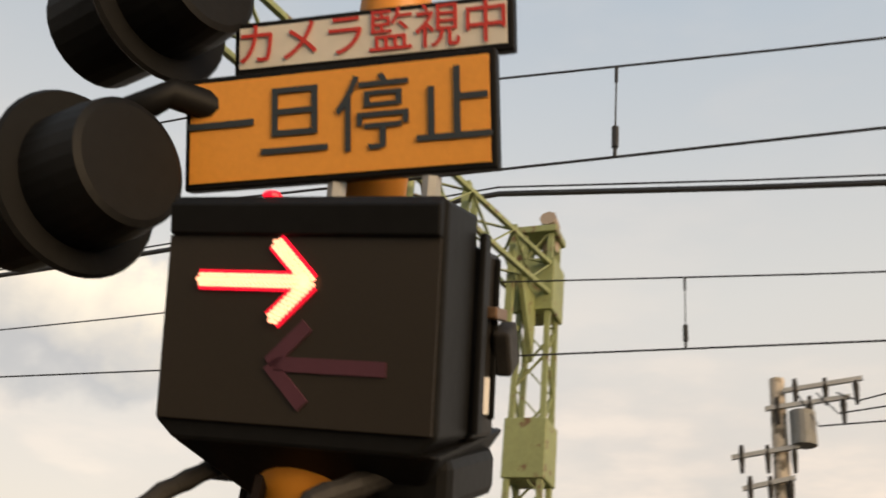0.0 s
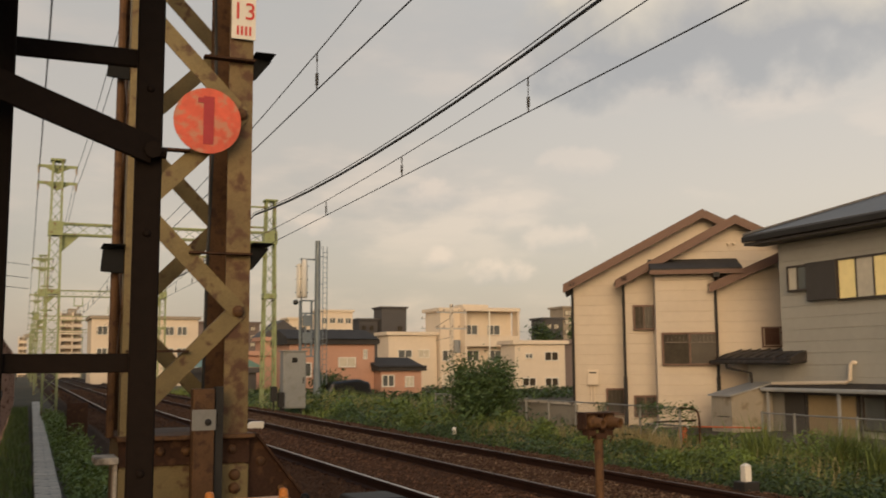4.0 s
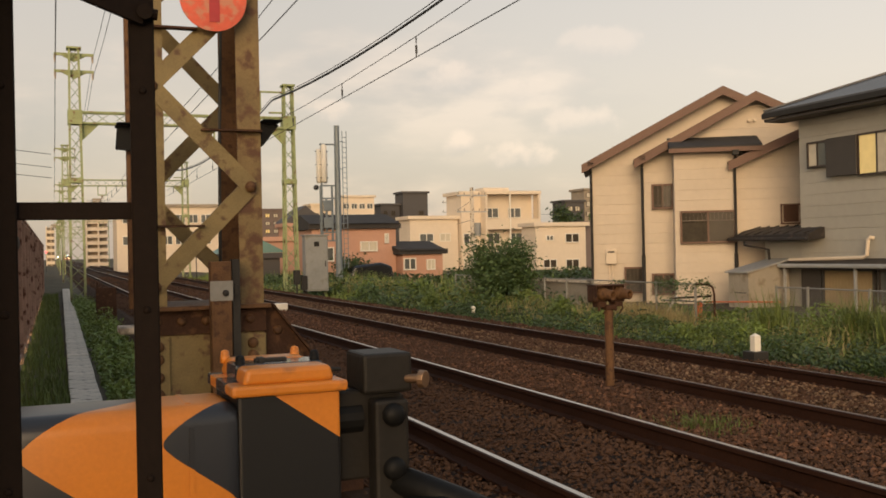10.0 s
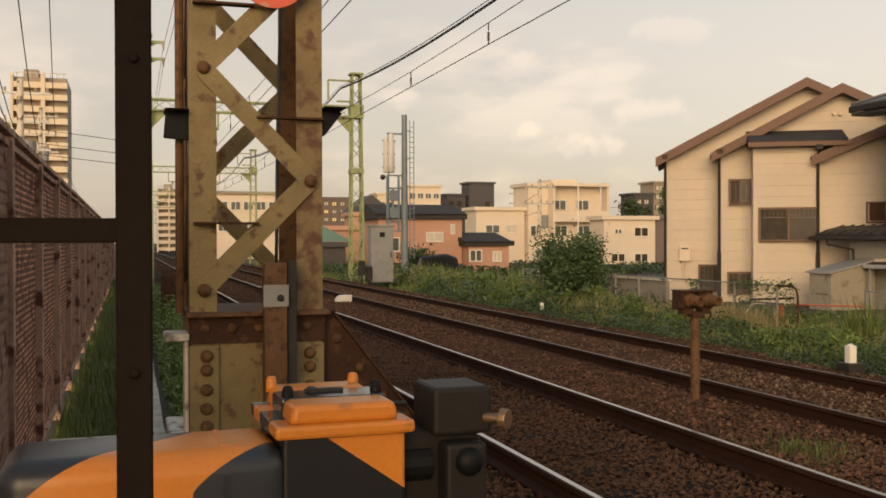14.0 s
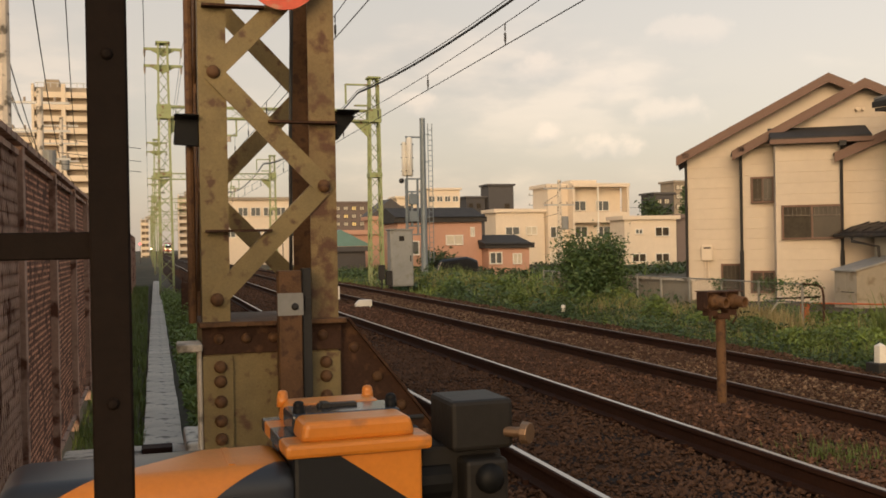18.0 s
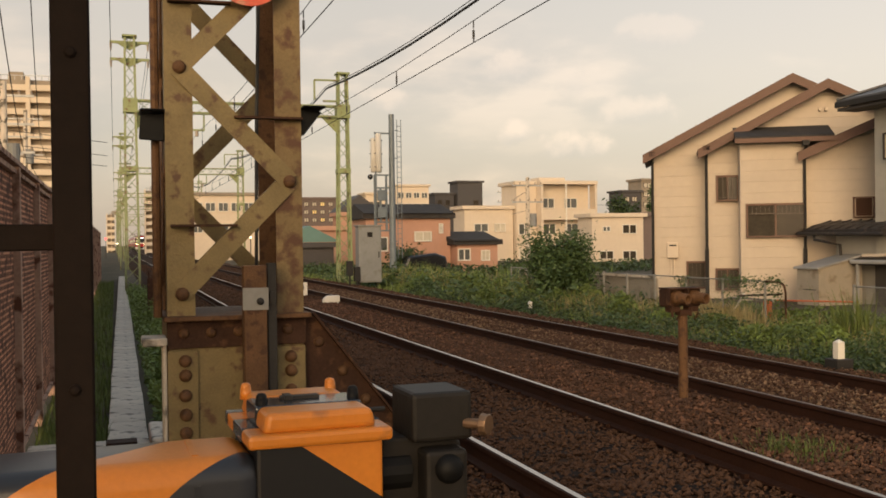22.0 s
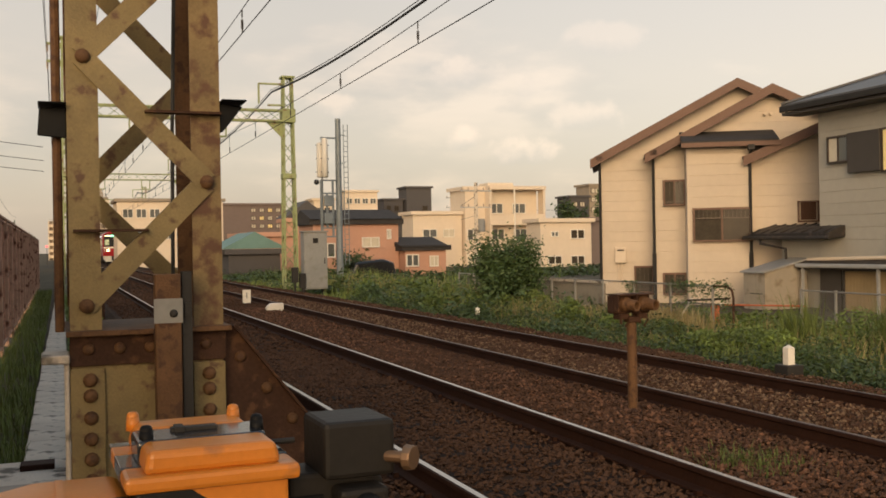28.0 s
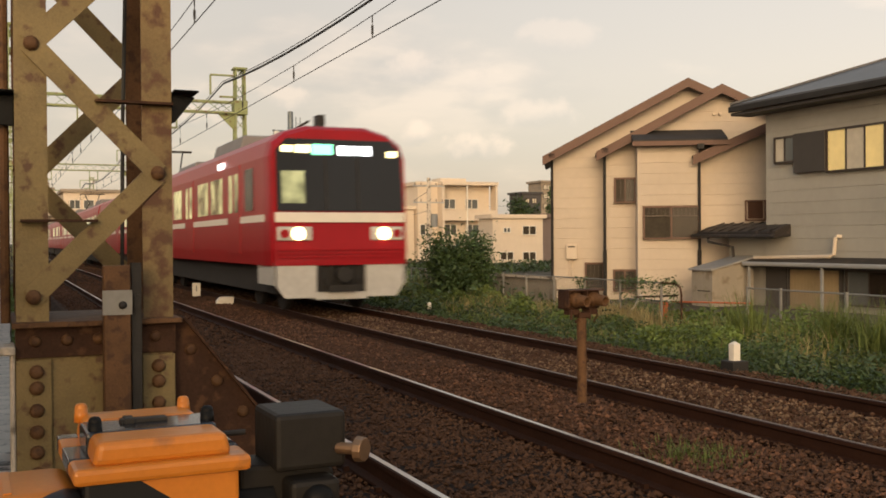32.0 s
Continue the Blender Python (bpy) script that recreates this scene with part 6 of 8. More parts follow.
def house_grey():
    x, g = 19.0, -0.5
    ya, yb_ = 13.1, 20.95
    h = thing("house", (x + 3, 17, g), "grey-sided two-storey house with a dark hipped roof", "house", "trackside houses")
    b = B()
    box(b, x, x + 6, ya, yb_, g, 4.75)
    part("wall", b, M_SIDING2, h)
    z = g
    while z < 4.7:
        ze = min(z + 0.31, 4.75)
        b = B()
        prism(b, [(x, z + 0.004), (x - 0.013, z + 0.006), (x - 0.007, ze - 0.003), (x, ze - 0.004)], ya, "y", yb_ - ya)
        part("siding_board", b, M_SIDING2, h)
        b = B()
        prism(b, [(ya, z + 0.004), (ya - 0.013, z + 0.006), (ya - 0.007, ze - 0.003), (ya, ze - 0.004)], x, "x", 6)
        part("siding_board", b, M_SIDING2, h)
        z = ze
    # hipped roof
    o = 0.65
    e0, e1, f0, f1 = x - o, x + 6 + o, ya - o, yb_ + o
    b = B()
    r0, r1 = (x + 3, ya + 3.0, 6.25), (x + 3, yb_ - 3.0, 6.25)
    vs = [b.verts.new(p) for p in ((e0, f0, 4.95), (e1, f0, 4.95), (e1, f1, 4.95), (e0, f1, 4.95), r0, r1, (e0, f0, 4.82), (e1, f0, 4.82), (e1, f1, 4.82), (e0, f1, 4.82))]
    for f in ((0, 1, 4), (1, 2, 5, 4), (2, 3, 5), (3, 0, 4, 5), (6, 7, 1, 0), (7, 8, 2, 1), (8, 9, 3, 2), (9, 6, 0, 3), (9, 8, 7, 6)):
        b.faces.new([vs[i] for i in f])
    part("roof", b, M_DARKROOF, h, "dark hipped roof")
    b = B()
    beam(b, (e0, f0, 4.97), r0, 0.28, 0.05)
    part("hip_cap", b, M_DARKROOF, h)
    b = B()
    beam(b, (e0, f1, 4.97), r1, 0.2, 0.05)
    part("hip_cap", b, M_DARKROOF, h)
    b = B()
    box(b, e0 - 0.08, e0, f0, f1, 4.74, 4.90)
    part("gutter", b, M_DARKSTEEL, h, bevel=0.02)
    b = B()
    box(b, e0 + 0.02, x, f0, f1, 4.66, 4.74)
    part("soffit", b, M_SHUTTER, h)
    X = x - 0.03
    window_x(h, 19.85, 20.5, 3.36, 3.95, X, panes=(M_GLASS, M_CURTAIN))
    b = B()
    box(b, X - 0.13, X, 18.75, 19.8, 3.02, 4.02)
    part("shutter_box", b, M_SHUTTER, h, "dark shutter case", bevel=0.01)
    # blinds made brighter by added emission, no lamp behind them
    window_x(h, 17.0, 18.7, 3.02, 3.98, X, panes=(M_GLOWBLIND, M_CURTAIN, M_GLOWBLIND))
    window_x(h, 14.35, 16.05, 2.95, 4.1, X, panes=(M_GLOWBLIND, M_GLOWBLIND))
    b = B()
    box(b, X - 0.13, X, 13.25, 14.3, 2.5, 4.15)
    part("shutter_box", b, M_SHUTTER, h, bevel=0.01)
    b = B()
    box(b, X - 0.42, X - 0.38, 14.3, 16.1, 2.45, 2.9)
    br = part("balcony_panel", b, M_SHUTTER, h)
    for k in range(16):
        yy = 14.32 + 0.112 * k
        b = B()
        box(b, X - 0.445, X - 0.421, yy, yy + 0.03, 2.4, 2.95)
        part("baluster", b, M_SHUTTER, br)
    b = B()
    box(b, X - 0.42, X, 14.3, 16.1, 2.38, 2.43)
    part("balcony_floor", b, M_SHUTTER, h)
    # end wall windows and pipes
    b = B()
    box(b, 19.3, 20.9, ya - 0.16, ya - 0.03, 2.5, 4.15)
    part("shutter_box", b, M_SHUTTER, h, bevel=0.01)
    window_y(h, 22.0, 24.4, 2.7, 3.9, ya - 0.03)
    for xx in (x - 0.12, x + 1.7):
        b = B()
        tube(b, [(xx, ya - 0.1, 4.7), (xx, ya - 0.1, g)], 0.05, 8)
        part("downpipe", b, M_SHUTTER if xx < x else M_WHITEWALL, h)
    # lean-to roof along the ground floor
    b = B()
    prism(b, [(x - 0.5, 0.76), (x, 0.90), (x, 0.74), (x - 0.5, 0.62)], ya + 0.1, "y", 8.05)
    part("lean_to_roof", b, M_BLACKROOF, h)
    b = B()
    box(b, x - 0.6, x - 0.5, ya + 0.1, ya + 8.15, 0.66, 0.77)
    part("gutter", b, M_GALV, h, bevel=0.03)
    b = B()
    tube(b, [(x - 0.02, 18.36, 1.40), (x - 0.1, 18.40, 1.42), (x - 0.12, 18.45, 1.36), (x - 0.12, 18.5, 0.98), (x - 0.14, 18.62, 0.92), (x - 0.2, 21.2, 0.86)], 0.05, 10)
    part("drain_pipe", b, M_WHITEWALL, h)
    w = window_x(h, 18.34, 20.0, -0.45, 0.58, X, panes=(M_BLINDTAN,), frame=M_SHUTTER)
    for k in range(14):
        b = B()
        box(b, X - 0.066, X - 0.061, 18.42 + 0.112 * k, 18.50 + 0.112 * k, -0.42, 0.54)
        part("blind_slat", b, M_BLINDTAN, w)
    b = B()
    box(b, X - 0.05, X, 20.15, 20.9, -0.45, 0.6)
    part("side_door", b, M_SHUTTER, h, "dark brown side door", bevel=0.01)
    window_x(h, 16.8, 18.1, -0.2, 0.56, X, panes=(M_DARKPANE, M_GLASS))
    window_x(h, 15.4, 16.4, -0.2, 0.56, X, panes=(M_GLASS, M_GLASS))
    window_x(h, 13.3, 15.1, -0.2, 0.56, X, panes=(M_SHUTTER, M_SHUTTER))
    for k in range(4):
        b = B()
        beam(b, (x - 0.5, ya + 0.3 + 2.55 * k, g), (x - 0.5, ya + 0.3 + 2.55 * k, 0.66), 0.06)
        part("lean_to_post", b, M_GALV, h)
    for yy, z in ((14.5, 1.35), (15.0, 1.7)):
        b = B()
        box(b, X - 0.1, X, yy, yy + 0.22, z, z + 0.16)
        part("vent", b, M_GALV, h, bevel=0.02)
    # porch at the far end
    b = B()
    prism(b, [(x - 0.55, 1.56), (x - 0.2, 1.70), (x + 0.3, 1.80), (x + 1.2, 1.80), (x + 1.2, 1.5), (x - 0.55, 1.40)], 20.05, "y", 3.1)
    pr = part("porch_roof", b, M_BLACKROOF, h, "black felted porch roof", bevel=0.02)
    for k in range(8):
        b = B()
        beam(b, (x - 0.57, 20.2 + 0.4 * k, 1.58), (x + 0.3, 20.2 + 0.4 * k, 1.825), 0.035, 0.03)
        part("roof_batten", b, M_BLACKROOF, pr)
    b = B()
    tube(b, [(x - 0.6, 19.98, 1.42), (x - 0.6, 23.3, 1.46)], 0.05, 8)
    part("porch_gutter", b, M_BLACKROOF, h)
    b = B()
    tube(b, [(x - 0.6, 22.6, 1.42), (x - 0.6, 22.6, 1.30), (x - 0.25, 22.0, 1.15), (x - 0.2, 21.9, g)], 0.04, 8)
    part("porch_downpipe", b, M_BLACKROOF, h)
    b = B()
    box(b, x + 0.05, x + 1.1, 20.96, 22.5, g, 1.5)
    part("porch_wall", b, M_SIDING2, h)


house_grey()


def garden_shed():
    x0, y0, g = 17.5, 21.32, -0.45
    t = thing("garden_shed", (x0 + 0.6, y0 + 0.4, g), "grey sheet-metal shed with a sloping roof beside the house", "shed")
    b = B()
    prism(b, [(x0, g), (x0 + 1.38, g), (x0 + 1.38, 0.84), (x0, 0.53)], y0, "y", 0.85)
    body = part("body", b, M_SHED, t)
    for k in range(1, 4):
        b = B()
        box(b, x0 - 0.004, x0, y0 + 0.21 * k, y0 + 0.21 * k + 0.012, g, 0.5)
        part("panel_joint", b, M_SHED, body)
    b = B()
    box(b, x0 - 0.012, x0, y0 + 0.1, y0 + 0.6, -0.02, 0.0)
    part("latch_bar", b, M_DARKSTEEL, t)
    b = B()
    prism(b, [(x0 - 0.08, 0.53), (x0 + 1.44, 0.87), (x0 + 1.44, 0.91), (x0 - 0.08, 0.57)], y0 - 0.06, "y", 0.97)
    part("roof", b, M_GALV, t, "pale galvanised roof sheet")


garden_shed()


def house_pink():
    x, g = 21.0, -0.5
    h = thing("house", (x + 3, 8, g), "pink plastered house with a brown tiled roof", "house", "trackside houses")
    b = B()
    box(b, x, x + 8, 3.5, 10.9, g, 5.4)
    part("wall", b, M_PINK, h)
    b = B()
    prism(b, [(2.7, 5.2), (11.9, 5.2), (11.9, 5.36), (7.3, 6.75), (2.7, 5.36)], x - 0.7, "x", 9.4)
    part("roof", b, M_ROOFBROWN, h)
    b = B()
    for k in range(24):
        yy = 2.8 + 0.385 * k
        zz = 5.4 + (1.36 * (1 - abs(yy - 7.3) / 4.6))
        beam(b, (x - 0.7, yy, zz), (x + 8.6, yy, zz), 0.05)
    part("tile_ridge", b, M_ROOFBROWN, h)
    window_x(h, 6.2, 8.6, 3.7, 4.7, x, panes=(M_CURTAIN, M_GLASS, M_CURTAIN))
    b = B()
    for k in range(14):
        box(b, x - 0.45, x - 0.42, 6.0 + 0.2 * k, 6.03 + 0.2 * k, 3.3, 4.3)
    box(b, x - 0.46, x - 0.4, 5.9, 8.8, 4.28, 4.33)
    box(b, x - 0.46, x, 5.9, 8.8, 3.25, 3.3)
    part("balcony_rail", b, M_SHUTTER, h)
    b = B()
    box(b, x - 0.06, x, 3.5, 10.9, 3.0, 3.2)
    part("band", b, M_PINK, h)
    b = B()
    tube(b, [(x - 0.1, 10.7, 5.2), (x - 0.1, 10.7, g)], 0.05, 8)
    part("downpipe", b, M_WHITEWALL, h)


house_pink()


def block(name, x0, x1, y0, y1, z1, mat, label, rows=(), roof=None, group="distant buildings"):
    """A distant building with its own windows: rows of (x, width, z, height, material)."""
    h = thing(name, ((x0 + x1) / 2, y0, -0.5), label, "building", group)
    b = B()
    box(b, x0, x1, y0, y1, -0.5, z1)
    part("wall", b, mat, h)
    b = B()
    o = 0.25
    box(b, x0 - o, x1 + o, y0 - o, y1 + o, z1, z1 + 0.3)
    part("roof", b, roof or mat, h)
    for x, w, z, hh, m in rows:
        b = B()
        for q in ((x - 0.06, x + w + 0.06, z - 0.07, z), (x - 0.06, x + w + 0.06, z + hh, z + hh + 0.06), (x - 0.06, x, z, z + hh), (x + w, x + w + 0.06, z, z + hh), (x + w / 2 - 0.03, x + w / 2 + 0.03, z, z + hh)):
            box(b, q[0], q[1], y0 - 0.12, y0, q[2], q[3])
        w_ = part("window", b, M_SIGNWHITE if mat in (M_WHITEWALL, M_TERRA) else M_WINFRAME, h)
        b = B()
        box(b, x, x + w, y0 - 0.05, y0 - 0.02, z, z + hh)
        part("pane", b, m, w_)
    return h


# cream apartment building with open galleries
hb = block("apartment_building", 33.4, 40.3, 80, 83.5, 6.2, M_WHITEWALL, "cream three-storey apartment building with balconies",
           [(35.8, 1.1, 4.2, 0.78, M_GLASS), (37.95, 1.15, 4.2, 0.78, M_GLASS), (33.6, 1.0, 1.9, 0.85, M_GLASS), (35.9, 1.1, 1.88, 0.86, M_GLASS), (38.0, 1.2, 1.88, 0.86, M_GLASS),
            (33.6, 0.9, -0.3, 0.88, M_CURTAIN), (36.9, 1.1, -0.3, 0.88, M_GLASS)])
for z in (3.25, 0.95):
    b = B()
    box(b, 35.3, 40.5, 78.9, 79.96, z - 0.14, z)
    part("balcony_floor", b, M_WHITEWALL, hb)
    b = B()
    box(b, 35.3, 40.5, 78.9, 79.04, z, z + 0.78)
    part("parapet", b, M_WHITEWALL, hb)
for x in (35.25, 40.4):
    b = B()
    box(b, x, x + 0.2, 78.88, 79.96, -0.5, 6.25)
    part("pier", b, M_WHITEWALL, hb)
b = B()
box(b, 35.2, 40.65, 78.8, 79.74, 6.2, 6.5)
part("canopy", b, M_WHITEWALL, hb)
for x in (34.5, 35.6, 37.3):
    b = B()
    box(b, x, x + 0.6, 79.3, 79.7, 3.26, 3.75) if x > 35.4 else box(b, x, x + 0.6, 79.7, 79.98, 2.9, 3.4)
    part("air_conditioner", b, M_APT, hb)
b = B()
tube(b, [(37.6, 78.85, -0.5), (37.6, 78.85, 6.2)], 0.07, 6)
part("rain_pipe", b, M_SIGNWHITE, hb)
for x in (35.9, 37.9, 39.2):
    b = B()
    box(b, x, x + 0.55, 78.3, 78.8, -0.5, 0.3)
    part("air_conditioner", b, M_APT, hb)
b = B()
box(b, 36.0, 38.5, 81, 83, 6.5, 6.9)
part("roof_house", b, M_WHITEWALL, hb)
block("apartment_building", 28.8, 33.3, 80.6, 83.5, 4.1, M_WHITEWALL, "cream two-storey wing with small windows",
      [(29.7, 1.2, 2.2, 0.6, M_GLASS), (31.6, 0.9, 2.2, 0.6, M_CURTAIN), (29.6, 1.3, 0.2, 0.8, M_GLASS)])
block("small_house", 35.6, 40.1, 70, 72.5, 3.1, M_WHITEWALL, "small flat-roofed cream house",
      [(36.54, 0.55, 2.02, 0.3, M_GLASS), (38.25, 1.15, 1.83, 0.62, M_CURTAINGREY), (36.25, 1.1, -0.15, 0.56, M_CURTAINGREY), (38.26, 1.12, -0.17, 0.56, M_CURTAINGREY)])
block("small_house", 40.3, 41.6, 70.5, 73, 3.2, M_TILEBROWN, "narrow brown house beside the cream one")
# terracotta houses
hb = block("terracotta_house", 13.8, 18.85, 55, 58.5, 2.7, M_TERRA, "terracotta plastered house with a dark roof",
           [(16.7, 0.92, 1.44, 0.46, M_CURTAIN), (18.2, 0.13, 1.9, 0.45, M_GLASS), (14.2, 0.8, 0.9, 0.7, M_GLASS)], M_ROOFCHARCOAL)
b = B()
prism(b, [(54.6, 3.0), (57.2, 3.62), (59.0, 3.0)], 13.6, "x", 5.4)
part("upper_roof", b, M_ROOFCHARCOAL, hb)
b = B()
box(b, 16.2, 17.8, 54.5, 54.96, 0.55, 0.62)
part("window_awning", b, M_ROOFCHARCOAL, hb)
hb = block("terracotta_house", 18.9, 21.4, 54, 57, 1.15, M_TERRA, "low terracotta house with a dark sloping roof",
      [(19.0, 0.65, 0.3, 0.58, M_GLASS), (20.42, 0.42, 0.28, 0.5, M_CURTAIN)], M_ROOFCHARCOAL)
b = B()
prism(b, [(53.6, 1.38), (56.5, 1.95), (57.2, 1.5), (57.2, 1.38)], 18.6, "x", 2.9)
part("upper_roof", b, M_ROOFCHARCOAL, hb)
# further blocks
block("office_block", 52.3, 56.5, 150, 154, 10.7, M_GREYWALL, "dark grey office block", [(55.0, 0.7, 6.6, 1.2, M_CURTAINGREY)])
block("office_block", 48.8, 52.0, 151, 155, 8.8, M_GREYWALL, "lower dark grey office block", [(49.3 + 1.3 * k, 0.6, 7.2, 0.7, M_CURTAINGREY) for k in range(2)])
block("apartment_block", 39.3, 44.3, 140, 144, 9.45, M_WHITEWALL, "cream apartment block on the skyline",
      [(39.6 + 1.2 * k, 0.8, z, 0.7, M_GLASS) for k in range(4) for z in (4.6, 6.2, 7.8)])
block("apartment_block", 33.5, 36.5, 135, 139, 8.0, M_APT, "pinkish apartment block on the skyline", [(33.9 + 1.2 * k, 0.6, 6.2, 0.7, M_GLASS) for k in range(2)])
block("apartment_block", 20.0, 32.7, 150, 154, 8.0, M_TILEBROWN, "brown stepped apartment block with lit windows",
      [(27.6 + 1.25 * k, 0.6, z, 0.5, M_GLOWBLIND if (k + int(z)) % 3 == 0 else M_CURTAIN) for k in range(4) for z in (4.6, 5.8, 7.0)])
block("apartment_block", 69.7, 72.8, 128, 132, 8.1, M_GREYWALL, "grey block behind the trees", [(70.1 + 1.2 * k, 0.7, 6.8, 0.6, M_CURTAIN) for k in range(2)])
block("apartment_block", 72.9, 74.9, 128, 132, 9.8, M_APTSHADE, "taller grey block showing behind the house", [(73.2, 1.2, z, 0.6, M_CURTAIN) for z in (6.0, 7.5, 8.8)])
block("apartment_block", 49, 60, 100, 104, 3.9, M_WHITEWALL, "low white house row behind the hedge", [(50 + 3 * k, 1, 2.4, 0.8, M_GLASS) for k in range(3)])
block("apartment_block", 60, 90, 70, 80, 5.0, M_APT, "pale house row behind the near houses")
block("apartment_block", 6.0, 16.5, 105, 112, 6.4, M_WHITEWALL, "long white station building across the line",
      [(6.6 + 1.3 * k, 0.9, z, 0.8, M_GLASS) for k in range(7) for z in (2.6, 4.8)], M_APTSHADE)
hb = block("small_house", 9.6, 12.6, 58.2, 63, 1.1, M_GREYWALL, "grey wooden house with a teal metal gable roof")
b = B()
prism(b, [(9.2, 1.42), (13.0, 1.42), (11.1, 2.4)], 58, "y", 6)
part("gable", b, M_TEAL, hb, "teal metal gable roof")
block("small_house", 12.0, 16.0, 66, 72, 2.2, M_TERRA, "orange house behind the gantry mast")
hb = block("small_house", 17.4, 20.6, 78.2, 81, 3.5, M_TERRA, "reddish house under a dark gable roof")
b = B()
prism(b, [(17.2, 3.82), (20.8, 3.82), (19.0, 5.2)], 78, "y", 4)
part("gable", b, M_GREYWALL, hb, "dark gable roof")


def tower(name, x0, x1, y, h, floors, mat, label):
    t = thing(name, ((x0 + x1) / 2, y, -0.5), label, "building", "distant buildings")
    b = B()
    box(b, x0, x1, y, y + 9, -0.5, h)
    box(b, x0 + 1, x0 + 2.4, y, y + 3, h, h + 0.8)
    # recess shade between the balconies is put into this wall's darker colour
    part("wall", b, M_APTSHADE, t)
    fh = h / floors
    for k in range(floors):
        b = B()
        box(b, x0 - 0.1, x1 + 0.1, y - 0.9, y, fh * k + 0.05, fh * k + fh * 0.52)
        part("balcony", b, mat, t)
    b = B()
    box(b, x0 + (x1 - x0) * 0.52, x0 + (x1 - x0) * 0.60, y - 1.0, y, -0.5, h + 0.2)
    part("pier", b, mat, t)
    b = B()
    box(b, x0 - 0.2, x0 + 0.05, y - 1.0, y, -0.5, h + 0.2)
    part("pier", b, mat, t)
    b = B()
    for k in range(8):
        beam(b, (x0 + 0.3 + k * (x1 - x0 - 0.6) / 7, y, h), (x0 + 0.3 + k * (x1 - x0 - 0.6) / 7, y, h + 0.45), 0.08)
    beam(b, (x0, y, h + 0.45), (x1, y, h + 0.45), 0.08)
    part("roof_rail", b, M_GALV, t)


tower("apartment_tower", -10.8, -5.7, 110, 18.4, 15, M_APT, "tall beige apartment tower with balconies")
tower("apartment_tower", -16.5, -12.2, 120, 14.8, 12, M_APT, "beige apartment tower behind the fence")
tower("apartment_tower", 5.2, 8.4, 175, 10.5, 9, M_WHITEWALL, "white apartment tower beside the line")
tower("apartment_tower", -1.5, 0.2, 260, 9.0, 6, M_APT, "small pale block at the end of the line")


# ---- utility poles on the left ----
def utility_pole(x, y, h, label, lean=0.0, crossarms=2, drum=True):
    p = thing("utility_pole", (x, y, -0.45), label, "utility pole", "utility poles")
    b = B()
    tube(b, [(x, y, -0.45), (x + lean, y, h)], [0.15, 0.11], 10)
    part("pole", b, M_CONCRETE, p)
    for k in range(crossarms):
        z = h - 0.5 - 1.0 * k
        b = B()
        beam(b, (x - 1.0, y, z), (x + 1.0, y, z), 0.08)
        part("cross_arm", b, M_GALV, p)
        for dx in (-0.9, -0.5, 0.5, 0.9):
            b = B()
            tube(b, [(x + dx, y, z + 0.04), (x + dx, y, z + 0.2)], 0.045, 6)
            part("insulator", b, M_INSUL, p)
    if drum:
        b = B()
        tube(b, [(x + 0.3, y - 0.1, h - 3.0), (x + 0.3, y - 0.1, h - 2.2)], 0.22, 12)
        part("transformer", b, M_CABINET, p)
    return p


utility_pole(-2.05, 18, 7.6, "grey concrete utility pole behind the fence", drum=False)
utility_pole(-4.5, 60, 9.0, "weathered utility pole with a transformer", 0.1, 3)
utility_pole(-3.4, 38, 7.2, "concrete utility pole behind the fence", 0, 3)
utility_pole(38.5, 95, 6.8, "utility pole in front of the cream apartments")
utility_pole(24.2, 56, 5.2, "utility pole beside the terracotta house", 0, 2)
def street_pole(x, y, h):
    p = thing("utility_pole", (x, y, -0.45), "concrete utility pole with a transformer across the tracks", "utility pole", "utility poles")
    b = B()
    tube(b, [(x, y, -0.45), (x, y, h)], [0.17, 0.12], 12)
    part("pole", b, M_CONCRETE, p)
    for z, a, c in ((h - 0.15, -0.1, -1.3), (h - 0.45, 0.2, -1.1), (h - 1.25, 0.75, -0.3), (h - 1.75, 0.6, -0.2)):
        b = B()
        beam(b, (x - 0.14, y + a, z - 0.1), (x - 0.14, y + c, z + 0.08), 0.07)
        part("cross_arm", b, M_GALV, p)
        for k in range(3):
            q = a + (c - a) * (0.15 + 0.38 * k)
            b = B()
            tube(b, [(x - 0.14, y + q, z - 0.35), (x - 0.14, y + q, z - 0.05), (x - 0.14, y + q, z + 0.10)], [0.03, 0.05, 0.03], 8)
            part("insulator", b, M_DARKSTEEL, p)
    b = B()
    tube(b, [(x - 0.1, y - 0.36, h - 1.15), (x - 0.1, y - 0.36, h - 0.6)], 0.2, 14)
    part("transformer", b, M_CABINET, p)
    for k in range(3):
        wire("service_wire", [(x - 0.14, y - 0.3 - 0.3 * k, h - 0.3), (x - 0.3, y - 0.6 - 0.3 * k, h - 0.9 + 0.2 * k), (x - 0.2, y - 3.0, h - 0.7 + 0.35 * k), (x, y - 12, h - 0.4 + 0.5 * k)], 0.014, "black service wire at the pole head", "power lines")


